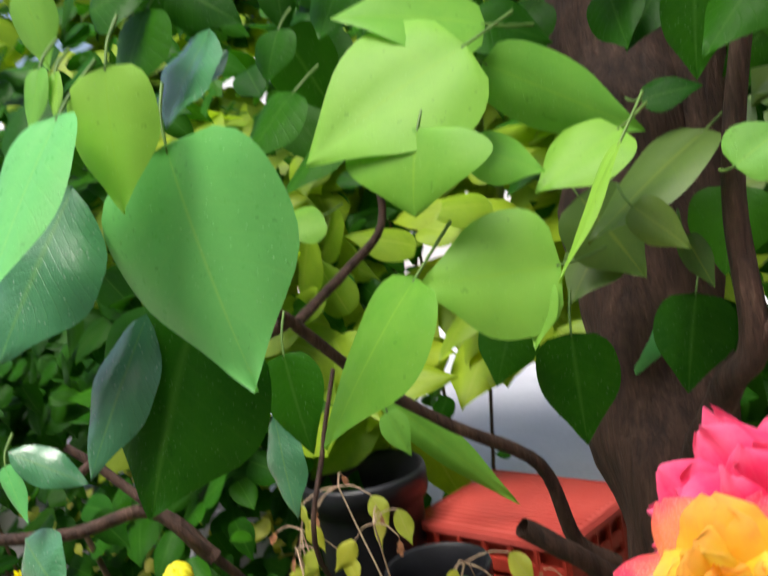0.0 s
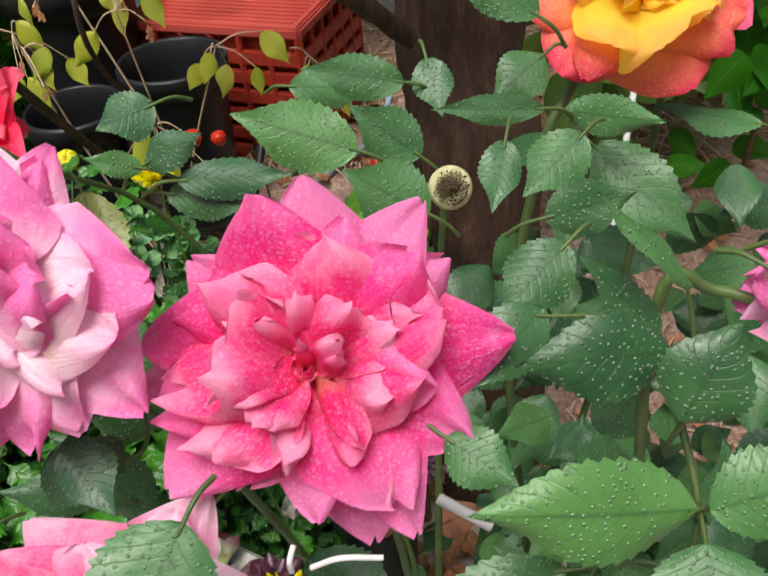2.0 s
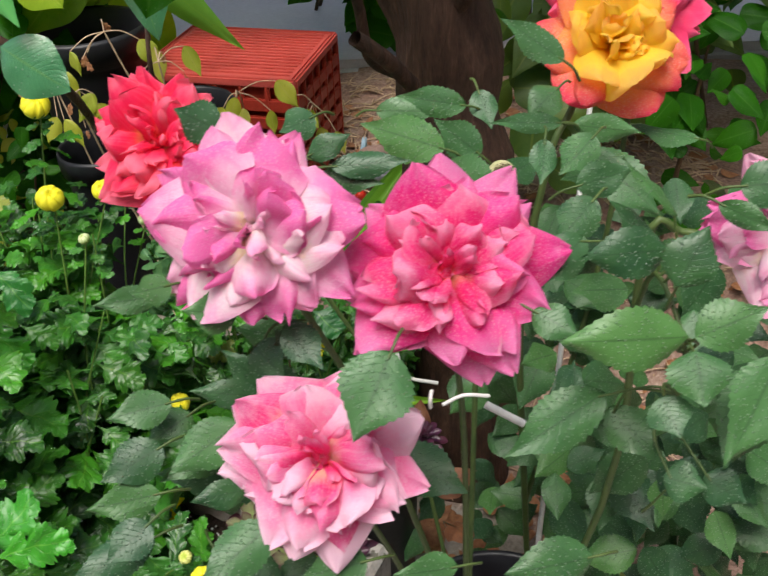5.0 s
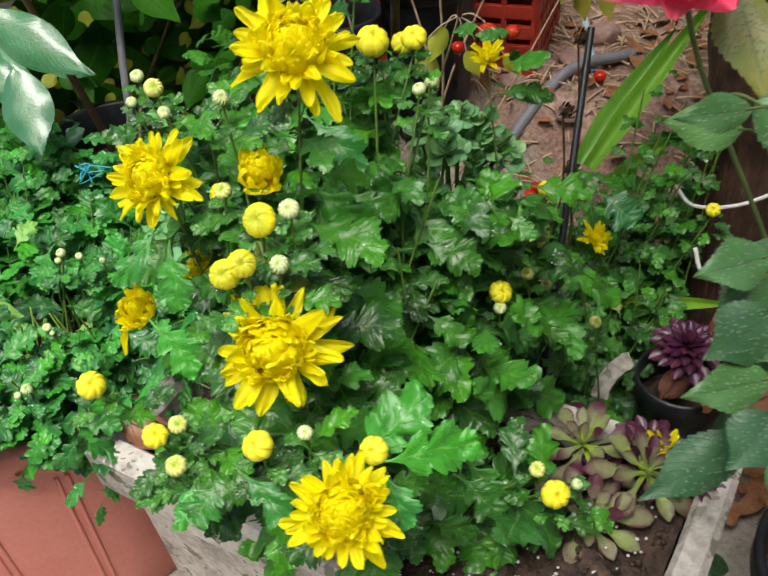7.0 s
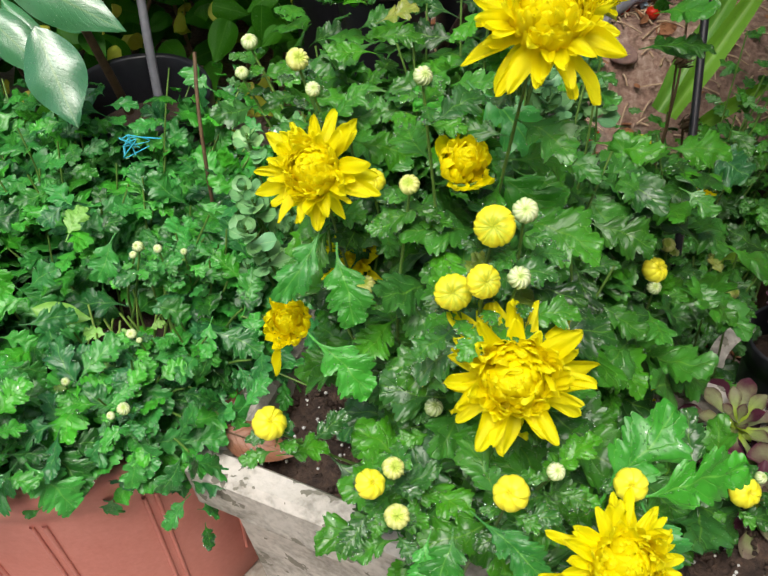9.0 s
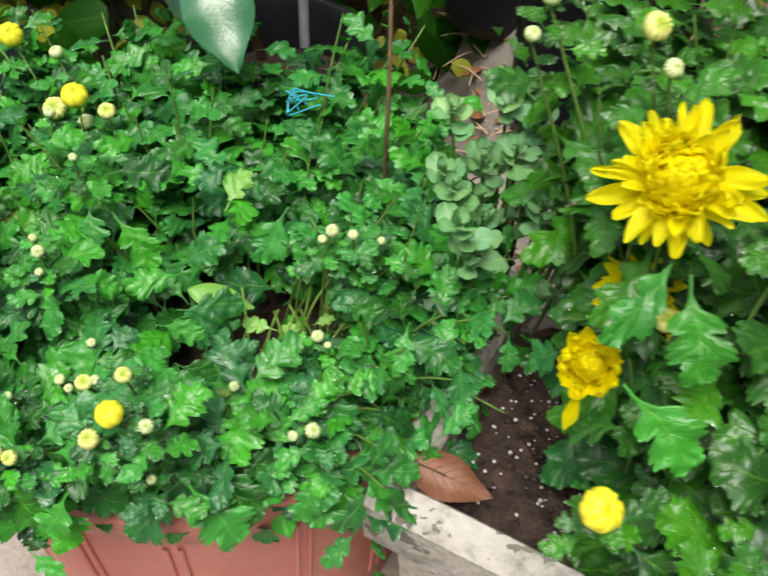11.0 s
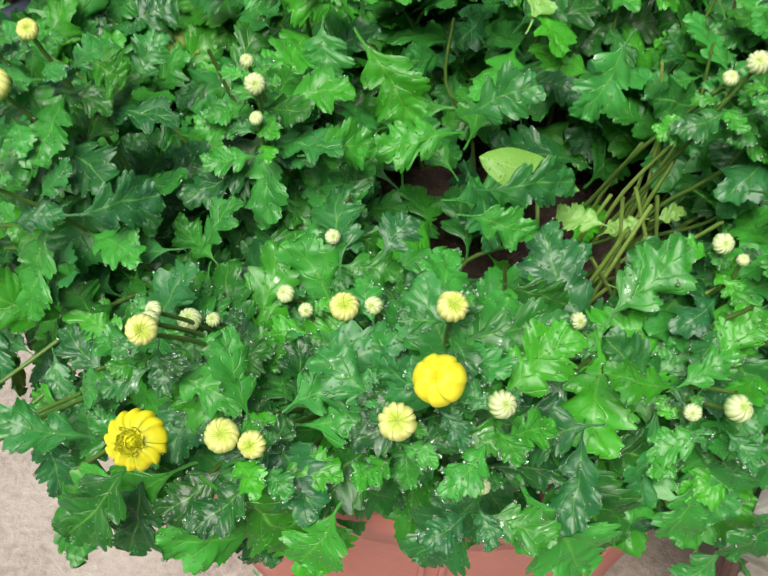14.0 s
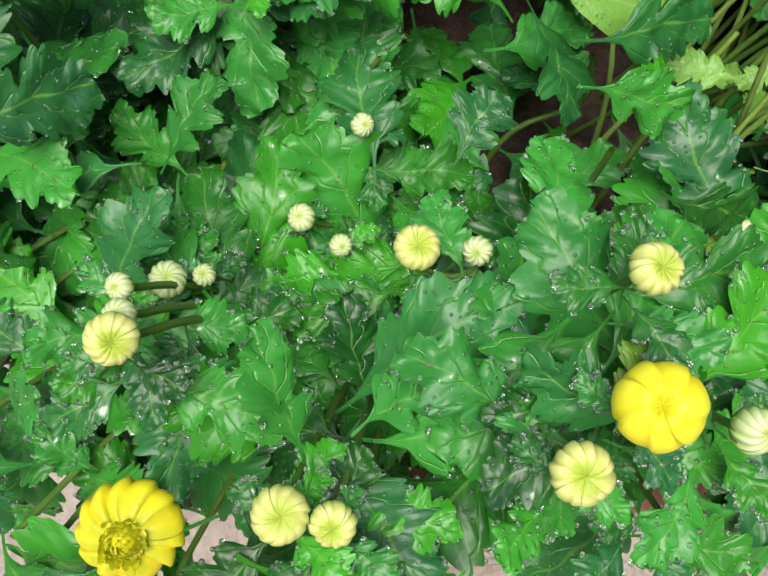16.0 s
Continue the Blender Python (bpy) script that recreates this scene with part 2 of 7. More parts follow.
def petal_material(name, base, middle, tip, rim, bead=0.0, rough=0.5, glow=0.3, spread=0.25, margin=0.0, bead_size=0.34):
    m, t, b = material(name)
    uv = t.nodes.new("ShaderNodeUVMap")
    sep = t.nodes.new("ShaderNodeSeparateXYZ")
    t.links.new(uv.outputs[0], sep.inputs[0])
    u, v = sep.outputs[0], sep.outputs[1]
    pos = place(t)
    vary = calc(t, "ADD", calc(t, "MULTIPLY", calc(t, "SUBTRACT", chance(t), 0.5), spread), calc(t, "MULTIPLY", calc(t, "SUBTRACT", fractal(t, 90, 3, pos), 0.5), 0.5))
    col = ramp(t, calc(t, "ADD", u, vary, True), [(0.0, base), (0.3, middle), (0.7, tip), (1.0, rim)])
    n = t.nodes.new("ShaderNodeTexNoise")
    comb = t.nodes.new("ShaderNodeCombineXYZ")
    t.links.new(calc(t, "MULTIPLY", u, 1.2), comb.inputs[0]), t.links.new(calc(t, "MULTIPLY", v, 34.0), comb.inputs[1]), t.links.new(calc(t, "MULTIPLY", chance(t), 50.0), comb.inputs[2])
    t.links.new(comb.outputs[0], n.inputs["Vector"])
    n.inputs["Scale"].default_value = 1.0
    col = mix(t, calc(t, "MULTIPLY", calc(t, "SUBTRACT", n.outputs[0], 0.45, True), 0.8), col, rim)
    if margin:
        side = calc(t, "MULTIPLY", calc(t, "ABSOLUTE", calc(t, "SUBTRACT", v, 0.5)), 2.0)
        side = calc(t, "MULTIPLY", calc(t, "SUBTRACT", side, 0.55, True), calc(t, "MULTIPLY", calc(t, "SUBTRACT", u, 0.2, True), 2.4))
        patch = calc(t, "MULTIPLY", calc(t, "SUBTRACT", fractal(t, 55, 3, pos), 0.36, True), 4.0, True)
        col = mix(t, calc(t, "MULTIPLY", calc(t, "MULTIPLY", side, patch), margin, True), col, rim)
        mottle = calc(t, "MULTIPLY", calc(t, "SUBTRACT", fractal(t, 120, 4, pos), 0.5, True), 2.6, True)
        col = mix(t, calc(t, "MULTIPLY", mottle, calc(t, "MULTIPLY", u, 0.9)), col, rim)
    first = bump(t, b, calc(t, "ADD", n.outputs[0], fractal(t, 110, 3, pos)), 0.32, 0.0014)
    if bead:
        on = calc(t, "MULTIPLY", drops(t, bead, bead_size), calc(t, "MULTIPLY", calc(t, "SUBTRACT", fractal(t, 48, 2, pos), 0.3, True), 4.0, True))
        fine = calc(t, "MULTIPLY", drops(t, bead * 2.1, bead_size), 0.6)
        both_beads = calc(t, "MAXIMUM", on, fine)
        # pale colour on the beads stands in for their highlights
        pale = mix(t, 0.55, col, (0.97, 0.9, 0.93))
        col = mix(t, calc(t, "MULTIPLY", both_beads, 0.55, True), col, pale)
        bump(t, b, both_beads, 0.55, 0.0006, first)
        t.links.new(calc(t, "SUBTRACT", rough, calc(t, "MULTIPLY", both_beads, 0.3)), b.inputs["Roughness"])
    else:
        b.inputs["Roughness"].default_value = rough
    t.links.new(col, b.inputs["Base Color"])
    b.inputs["Specular IOR Level"].default_value = 0.22
    thin = nd(t, "ShaderNodeBsdfTranslucent")
    t.links.new(col, thin.inputs["Color"])
    both = t.nodes.new("ShaderNodeMixShader")
    both.inputs[0].default_value = glow
    t.links.new(b.outputs[0], both.inputs[1]), t.links.new(thin.outputs[0], both.inputs[2])
    t.links.new(both.outputs[0], t.nodes["Material Output"].inputs["Surface"])
    return m


def surface(name, stops, scale=12.0, rough=0.8, relief=0.3, fine=120.0, spec=0.4, metal=0.0, spots=None, distance=0.004):
    """A mottled surface: colours by noise at two scales, with relief."""
    m, t, b = material(name)
    pos = place(t)
    big, small = fractal(t, scale, 5, pos), fractal(t, fine, 5, pos)
    mixed = calc(t, "ADD", calc(t, "MULTIPLY", big, 0.6), calc(t, "MULTIPLY", small, 0.4))
    col = ramp(t, mixed, stops)
    if spots:
        col = mix(t, calc(t, "GREATER_THAN", fractal(t, spots[0], 3, pos), spots[1]), col, spots[2])
    t.links.new(col, b.inputs["Base Color"])
    t.links.new(calc(t, "ADD", rough - 0.12, calc(t, "MULTIPLY", small, 0.24)), b.inputs["Roughness"])
    b.inputs["Specular IOR Level"].default_value, b.inputs["Metallic"].default_value = spec, metal
    bump(t, b, calc(t, "ADD", big, calc(t, "MULTIPLY", small, 0.7)), relief, distance)
    return m


LEAF_LIGHT = leaf_material("leaf_light", (0.15, 0.42, 0.035), (0.3, 0.6, 0.07), (0.3, 0.58, 0.05), 0.48, 0.6, 330, 0.14, 9, age=2.0, thick=60.0, glow=0.42, ribbed=0.05, lined=0.12, crinkle=0.2, spec=0.3)
LEAF_MID = leaf_material("leaf_mid", (0.11, 0.46, 0.09), (0.2, 0.6, 0.14), (0.34, 0.66, 0.14), 0.34, 0.8, 260, 0.15, 9, age=2.0, thick=70.0, glow=0.3, ribbed=0.06, lined=0.15, crinkle=0.2)
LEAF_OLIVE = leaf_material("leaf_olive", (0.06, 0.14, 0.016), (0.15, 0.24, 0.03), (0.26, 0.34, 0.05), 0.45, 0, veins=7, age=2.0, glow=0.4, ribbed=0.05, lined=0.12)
# Deep green of rear leaves and shrubs, with their shade put into it.
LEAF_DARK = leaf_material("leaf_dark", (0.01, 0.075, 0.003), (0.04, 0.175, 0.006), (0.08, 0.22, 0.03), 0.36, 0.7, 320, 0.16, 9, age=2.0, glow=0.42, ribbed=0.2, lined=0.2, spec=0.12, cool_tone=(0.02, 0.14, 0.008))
LEAF_GLOSSY = leaf_material("leaf_glossy", (0.025, 0.15, 0.05), (0.075, 0.28, 0.1), (0.12, 0.3, 0.07), 0.26, 0.9, 260, 0.2, 15, age=2.0, coat=1.0, glow=0.15, ribbed=0.14, lined=0.2, crinkle=0.3, cool_tone=(0.06, 0.22, 0.12), coat_rough=0.22, bumpy=0.9)
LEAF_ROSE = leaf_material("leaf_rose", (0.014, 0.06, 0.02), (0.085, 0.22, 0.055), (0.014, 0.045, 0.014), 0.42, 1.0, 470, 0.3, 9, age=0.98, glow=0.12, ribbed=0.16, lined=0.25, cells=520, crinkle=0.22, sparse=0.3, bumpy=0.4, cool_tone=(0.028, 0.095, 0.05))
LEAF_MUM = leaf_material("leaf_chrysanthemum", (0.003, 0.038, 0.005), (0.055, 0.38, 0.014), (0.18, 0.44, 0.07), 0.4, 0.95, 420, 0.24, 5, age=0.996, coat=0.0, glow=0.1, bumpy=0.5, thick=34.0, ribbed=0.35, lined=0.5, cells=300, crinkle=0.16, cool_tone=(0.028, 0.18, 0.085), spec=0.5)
# Darker copy of leaf_chrysanthemum: a deeper green with shade put into it.
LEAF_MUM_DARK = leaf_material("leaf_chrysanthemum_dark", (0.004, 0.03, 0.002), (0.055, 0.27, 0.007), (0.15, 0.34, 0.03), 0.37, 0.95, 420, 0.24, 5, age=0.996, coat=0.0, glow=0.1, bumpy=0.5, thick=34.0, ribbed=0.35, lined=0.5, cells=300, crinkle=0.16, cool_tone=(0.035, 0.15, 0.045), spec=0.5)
LEAF_YELLOW = leaf_material("leaf_yellowing", (0.34, 0.4, 0.02), (0.55, 0.55, 0.05), (0.5, 0.5, 0.12), 0.5, 0, age=0.8, glow=0.4)
LEAF_BRIGHT = leaf_material("leaf_bright", (0.2, 0.36, 0.008), (0.42, 0.56, 0.015), (0.44, 0.55, 0.08), 0.5, 0, age=2.0, glow=0.5)
LEAF_PALE = leaf_material("leaf_pale", (0.14, 0.36, 0.03), (0.3, 0.54, 0.1), (0.36, 0.56, 0.16), 0.42, 0.5, 420, 0.2, 5, age=2.0, glow=0.2, thick=34.0, lined=0.1)
STEM_PALE = surface("stem_pale", [(0.3, (0.16, 0.3, 0.04)), (0.7, (0.34, 0.5, 0.12))], 40, 0.45, 0.2)
STEM_GREEN = surface("stem_green", [(0.3, (0.06, 0.14, 0.02)), (0.7, (0.15, 0.27, 0.05))], 40, 0.5, 0.2)
STEM_ROSE = surface("stem_rose", [(0.3, (0.04, 0.08, 0.02)), (0.7, (0.1, 0.15, 0.04))], 40, 0.5, 0.2)
STEM_BROWN = surface("stem_brown", [(0.3, (0.05, 0.03, 0.015)), (0.7, (0.16, 0.1, 0.05))], 50, 0.75, 0.5)


def bark_material():
    m, t, b = material("bark")
    pos = place(t)
    way = t.nodes.new("ShaderNodeMapping")
    way.inputs["Scale"].default_value = (1.0, 1.0, 0.16)
    t.links.new(pos, way.inputs["Vector"])
    fissure, grain, patch = fractal(t, 95, 5, way.outputs[0], 0.7), fractal(t, 420, 4, way.outputs[0]), fractal(t, 22, 4, pos)
    tone = calc(t, "ADD", calc(t, "MULTIPLY", fissure, 0.55), calc(t, "ADD", calc(t, "MULTIPLY", grain, 0.2), calc(t, "MULTIPLY", patch, 0.25)))
    col = ramp(t, tone, [(0.34, (0.012, 0.006, 0.003)), (0.46, (0.045, 0.021, 0.012)), (0.56, (0.085, 0.043, 0.027)), (0.7, (0.2, 0.12, 0.08))])
    t.links.new(col, b.inputs["Base Color"])
    b.inputs["Roughness"].default_value = 0.7
    bump(t, b, calc(t, "ADD", fissure, calc(t, "MULTIPLY", grain, 0.3)), 0.9, 0.006)
    return m


BARK = bark_material()
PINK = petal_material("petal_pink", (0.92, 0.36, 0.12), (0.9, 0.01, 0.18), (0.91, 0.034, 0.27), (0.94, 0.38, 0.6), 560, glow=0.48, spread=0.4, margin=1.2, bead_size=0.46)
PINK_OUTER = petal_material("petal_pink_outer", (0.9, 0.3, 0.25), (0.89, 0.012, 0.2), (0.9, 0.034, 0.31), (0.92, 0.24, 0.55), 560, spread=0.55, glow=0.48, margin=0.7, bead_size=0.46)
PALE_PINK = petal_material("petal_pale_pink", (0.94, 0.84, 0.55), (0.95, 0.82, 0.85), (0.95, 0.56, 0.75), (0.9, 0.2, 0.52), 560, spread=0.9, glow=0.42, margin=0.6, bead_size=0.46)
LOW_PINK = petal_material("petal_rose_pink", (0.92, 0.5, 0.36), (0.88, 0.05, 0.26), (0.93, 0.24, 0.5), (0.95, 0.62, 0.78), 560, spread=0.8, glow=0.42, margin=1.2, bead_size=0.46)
RED_PINK = petal_material("petal_coral_red", (0.9, 0.3, 0.08), (0.86, 0.012, 0.06), (0.88, 0.02, 0.11), (0.92, 0.18, 0.28), 0, glow=0.38, spread=0.45, margin=0.5)
ORANGE = petal_material("petal_orange", (0.97, 0.6, 0.05), (0.96, 0.42, 0.1), (0.94, 0.24, 0.12), (0.88, 0.05, 0.12), 560, glow=0.4, bead_size=0.42)
GOLD = petal_material("petal_golden", (0.98, 0.55, 0.008), (0.98, 0.68, 0.02), (0.98, 0.8, 0.1), (0.97, 0.62, 0.14), 0, glow=0.6)
MAGENTA = petal_material("petal_magenta", (0.88, 0.3, 0.1), (0.84, 0.04, 0.12), (0.86, 0.04, 0.16), (0.88, 0.14, 0.28), 0, margin=0.5)
YELLOW = petal_material("petal_yellow", (0.96, 0.78, 0.0), (0.97, 0.86, 0.0), (0.97, 0.9, 0.006), (0.97, 0.92, 0.015), 0, 0.45, 0.5)


CENTRE = petal_material("flower_centre", (0.56, 0.6, 0.02), (0.72, 0.72, 0.02), (0.84, 0.82, 0.03), (0.85, 0.82, 0.05), 0, 0.5, 0.2)


def bud_material(name, centre, inner, petal, foot, groove, deep, wide=1.0):
    """Petals from the centre of the top (u = 0) to the foot, with grooves between them (v = 0)."""
    m, t, b = material(name)
    sep = t.nodes.new("ShaderNodeSeparateXYZ")
    t.links.new(t.nodes.new("ShaderNodeUVMap").outputs[0], sep.inputs[0])
    pos = place(t)
    shift = calc(t, "MULTIPLY", calc(t, "SUBTRACT", fractal(t, 260, 3, pos), 0.5), 0.25)
    col = ramp(t, calc(t, "ADD", sep.outputs[0], shift, True), [(0.06 * wide, centre), (0.2 * wide, inner), (0.33 * wide, petal), (0.8, foot)])
    gap = calc(t, "MULTIPLY", calc(t, "SUBTRACT", 0.75, sep.outputs[1], True), deep, True)
    col = mix(t, gap, col, groove)
    col = mix(t, calc(t, "MULTIPLY", chance(t), 0.25), col, groove)
    t.links.new(col, b.inputs["Base Color"])
    b.inputs["Roughness"].default_value = 0.5
    b.inputs["Specular IOR Level"].default_value = 0.35
    bump(t, b, fractal(t, 500, 3, pos), 0.2, 0.0006)
    return m


BUD_YELLOW = bud_material("bud_yellow", (0.5, 0.46, 0.01), (0.88, 0.82, 0.02), (0.94, 0.9, 0.05), (0.85, 0.8, 0.05), (0.74, 0.64, 0.01), 1.1)
BUD_OPEN = bud_material("bud_yellow_open", (0.36, 0.46, 0.03), (0.5, 0.56, 0.03), (0.93, 0.88, 0.03), (0.86, 0.78, 0.03), (0.74, 0.6, 0.01), 1.0, 1.6)
BUD_CREAM = bud_material("bud_cream", (0.3, 0.42, 0.03), (0.42, 0.54, 0.06), (0.78, 0.78, 0.3), (0.5, 0.6, 0.15), (0.5, 0.56, 0.12), 1.2, 1.1)
BUD_GREEN = bud_material("bud_green", (0.4, 0.52, 0.12), (0.64, 0.72, 0.36), (0.74, 0.8, 0.5), (0.36, 0.52, 0.16), (0.36, 0.52, 0.16), 1.4)
STONE = surface("stone", [(0.3, (0.12, 0.11, 0.09)), (0.43, (0.32, 0.3, 0.26)), (0.55, (0.52, 0.49, 0.44)), (0.8, (0.66, 0.62, 0.57))], 16, 0.75, 0.6, 130, spots=(48, 0.6, (0.2, 0.19, 0.15)))
TERRACOTTA = surface("terracotta", [(0.3, (0.55, 0.17, 0.13)), (0.7, (0.7, 0.28, 0.23))], 9, 0.55, 0.12, 200)
SOIL = surface("soil", [(0.35, (0.014, 0.009, 0.007)), (0.52, (0.055, 0.034, 0.024)), (0.75, (0.14, 0.09, 0.06))], 60, 0.85, 1.0, 260)
BLACK = surface("black_plastic", [(0.3, (0.008, 0.008, 0.01)), (0.7, (0.02, 0.021, 0.026))], 20, 0.38, 0.1)
NAVY = surface("navy_plastic", [(0.3, (0.01, 0.014, 0.03)), (0.7, (0.03, 0.036, 0.06))], 20, 0.42, 0.1)
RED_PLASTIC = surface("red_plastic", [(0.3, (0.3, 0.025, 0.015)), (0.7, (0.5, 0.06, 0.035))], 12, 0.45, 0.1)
RED_TOP = surface("red_plastic_pale", [(0.3, (0.5, 0.065, 0.05)), (0.7, (0.62, 0.11, 0.09))], 12, 0.5, 0.1)
WHITE = surface("white_plastic", [(0.3, (0.55, 0.55, 0.53)), (0.7, (0.75, 0.75, 0.74))], 30, 0.45, 0.1)
CYAN = surface("blue_string", [(0.3, (0.03, 0.4, 0.55)), (0.7, (0.08, 0.55, 0.7))], 60, 0.5, 0.1)
HIP = surface("hip_skin", [(0.3, (0.3, 0.33, 0.14)), (0.7, (0.55, 0.5, 0.3))], 220, 0.6, 0.4)
STRAW = surface("dry_straw", [(0.3, (0.38, 0.25, 0.15)), (0.7, (0.68, 0.52, 0.36))], 60, 0.8, 0.3)
DEAD_LEAF = surface("dead_leaf", [(0.3, (0.2, 0.075, 0.03)), (0.7, (0.42, 0.2, 0.09))], 60, 0.6, 0.6)
LEAF_DEAD = leaf_material("leaf_dead", (0.16, 0.06, 0.025), (0.42, 0.2, 0.1), (0.1, 0.04, 0.018), 0.5, 0, veins=9, age=2.0, glow=0.1, ribbed=0.5, lined=0.6, crinkle=0.6)
PERLITE = surface("perlite", [(0.3, (0.6, 0.6, 0.58)), (0.7, (0.8, 0.8, 0.78))], 60, 0.8, 0.2)
PAVING = surface("paving", [(0.3, (0.42, 0.42, 0.46)), (0.7, (0.62, 0.62, 0.66))], 3, 0.6, 0.15)
RENDER = surface("shade_wall_render", [(0.3, (0.3, 0.28, 0.25)), (0.7, (0.42, 0.4, 0.37))], 3, 0.85, 0.2)
PLASTER = surface("plaster", [(0.3, (0.72, 0.72, 0.72)), (0.7, (0.82, 0.82, 0.82))], 3, 0.8, 0.15)
m_water, t_water, b_water = material("water")
b_water.inputs["Base Color"].default_value, b_water.inputs["Roughness"].default_value = (0.82, 1.0, 0.84, 1), 0.03
b_water.inputs["Transmission Weight"].default_value, b_water.inputs["IOR"].default_value = 0.9, 1.33
WATER = m_water
GREY_PLASTIC = surface("grey_plastic", [(0.3, (0.14, 0.14, 0.16)), (0.7, (0.26, 0.26, 0.29))], 20, 0.45, 0.1)
PALE_BLUE = surface("pale_blue_plastic", [(0.3, (0.3, 0.5, 0.65)), (0.7, (0.5, 0.68, 0.8))], 20, 0.4, 0.1)
PINK_STONE = surface("pinkish_stone", [(0.3, (0.22, 0.13, 0.11)), (0.7, (0.45, 0.3, 0.26))], 30, 0.8, 0.4)
TOMATO = surface("tomato_skin", [(0.3, (0.5, 0.015, 0.01)), (0.7, (0.65, 0.04, 0.015))], 30, 0.25, 0.05)
PURPLE = leaf_material("leaf_succulent_purple", (0.035, 0.008, 0.018), (0.09, 0.02, 0.04), (0.12, 0.04, 0.06), 0.3, 0.3, 300, 0.14, 1, age=2.0, glow=0.05)
SUCCULENT = petal_material("leaf_succulent", (0.4, 0.58, 0.05), (0.24, 0.32, 0.1), (0.2, 0.2, 0.11), (0.08, 0.022, 0.038), 0, 0.28, 0.05, 0.8, 2.0)
SEDUM = leaf_material("leaf_sedum", (0.13, 0.34, 0.1), (0.3, 0.55, 0.2), (0.4, 0.6, 0.28), 0.42, 0.4, 420, 0.12, 1, age=2.0, glow=0.1)
LEAF_STRIPED = leaf_material("leaf_striped", (0.12, 0.3, 0.04), (0.2, 0.42, 0.06), (0.75, 0.75, 0.42), 0.4, 0, veins=1, age=2.0, glow=0.3, thick=4.0)
LEAF_STRAP = leaf_material("leaf_strap", (0.1, 0.28, 0.015), (0.24, 0.5, 0.03), (0.3, 0.5, 0.1), 0.4, 0, veins=1, age=2.0, glow=0.3)


def ground_material():
    m, t, b = material("ground")
    pos = place(t)
    sep = t.nodes.new("ShaderNodeSeparateXYZ")
    t.links.new(pos, sep.inputs[0])
    big, small = fractal(t, 9, 6, pos), fractal(t, 150, 5, pos)
    tone = calc(t, "ADD", calc(t, "MULTIPLY", big, 0.5), calc(t, "MULTIPLY", small, 0.5))
    concrete = ramp(t, tone, [(0.3, (0.2, 0.17, 0.14)), (0.5, (0.38, 0.34, 0.29)), (0.75, (0.5, 0.46, 0.41))])
    soil = ramp(t, tone, [(0.32, (0.08, 0.045, 0.03)), (0.5, (0.32, 0.2, 0.15)), (0.66, (0.56, 0.42, 0.34))])
    edge = calc(t, "ADD", calc(t, "SUBTRACT", sep.outputs[1], 1.0), calc(t, "MULTIPLY", sep.outputs[0], 0.9))
    fac = calc(t, "MULTIPLY", calc(t, "ADD", edge, calc(t, "MULTIPLY", calc(t, "SUBTRACT", big, 0.5), 0.5)), 12.0, True)
    t.links.new(mix(t, fac, concrete, soil), b.inputs["Base Color"])
    b.inputs["Roughness"].default_value = 0.8
    bump(t, b, calc(t, "ADD", big, small), 0.6, 0.006)
    return m


GROUND = ground_material()


# ---------------------------------------------------------------- ground and far things
def step(x):
    x = max(0.0, min(1.0, x))
    return x * x * (3 - 2 * x)


def height(x, y):
    bank = 0.335 * step((y - 0.95) / 0.3) * step((x + 0.55) / 0.2)
    return bank + 0.006 * noise.noise(Vector((x * 9, y * 9, 0))) * (1 + 3 * step((bank - 0.02) * 9))


def ground():
    near_x, near_y = np.linspace(-1.8, 1.2, 110), np.linspace(-0.6, 1.75, 90)
    xs = np.r_[[-400, -60, -12, -4], near_x, [3, 10, 60, 400]]
    ys = np.r_[[-400, -60, -10, -2], near_y, [3, 8, 30, 100, 500]]
    vs = [(x, y, height(x, y)) for x in xs for y in ys]
    n = len(ys)
    fs = [(i * n + j, (i + 1) * n + j, (i + 1) * n + j + 1, i * n + j + 1) for i in range(len(xs) - 1) for j in range(n - 1)]
    ob = new("ground", mesh_of("ground", vs, fs, GROUND))
    return tagged(ob, "bare brown soil and stained grey-beige concrete", "ground", kind="structure")


ground()
slab = put(new("pavement", box_mesh("pavement", (9, 4.4, 0.2), PAVING, 0.02)), None, pose(-2.4, 4.0, 0.262))
tagged(slab, "pale grey concrete paving behind the plant bed", "pavement", kind="structure")
# Two walls out of view, added to cut low light and deepen shadows.
for name, size, at in (("wall_south", (9, 0.25, 2.6), (0, -1.7, 1.3)), ("wall_east", (0.25, 9, 2.4), (2.6, 2.9, 1.2))):
    tagged(put(new(name, box_mesh(name, size, RENDER, 0.01)), None, pose(*at)), "plain unseen wall added to block low light", "wall", kind="structure")
wall = put(new("wall_north", box_mesh("wall_north", (22, 0.25, 2.3), PLASTER, 0.01)), None, pose(-3, 7.2, 1.45))
tagged(wall, "plain white rendered garden wall far behind", "wall", kind="structure")


# ---------------------------------------------------------------- leaves
def smooth01(x):
    x = np.clip(x, 0, 1)
    return x * x * (3 - 2 * x)


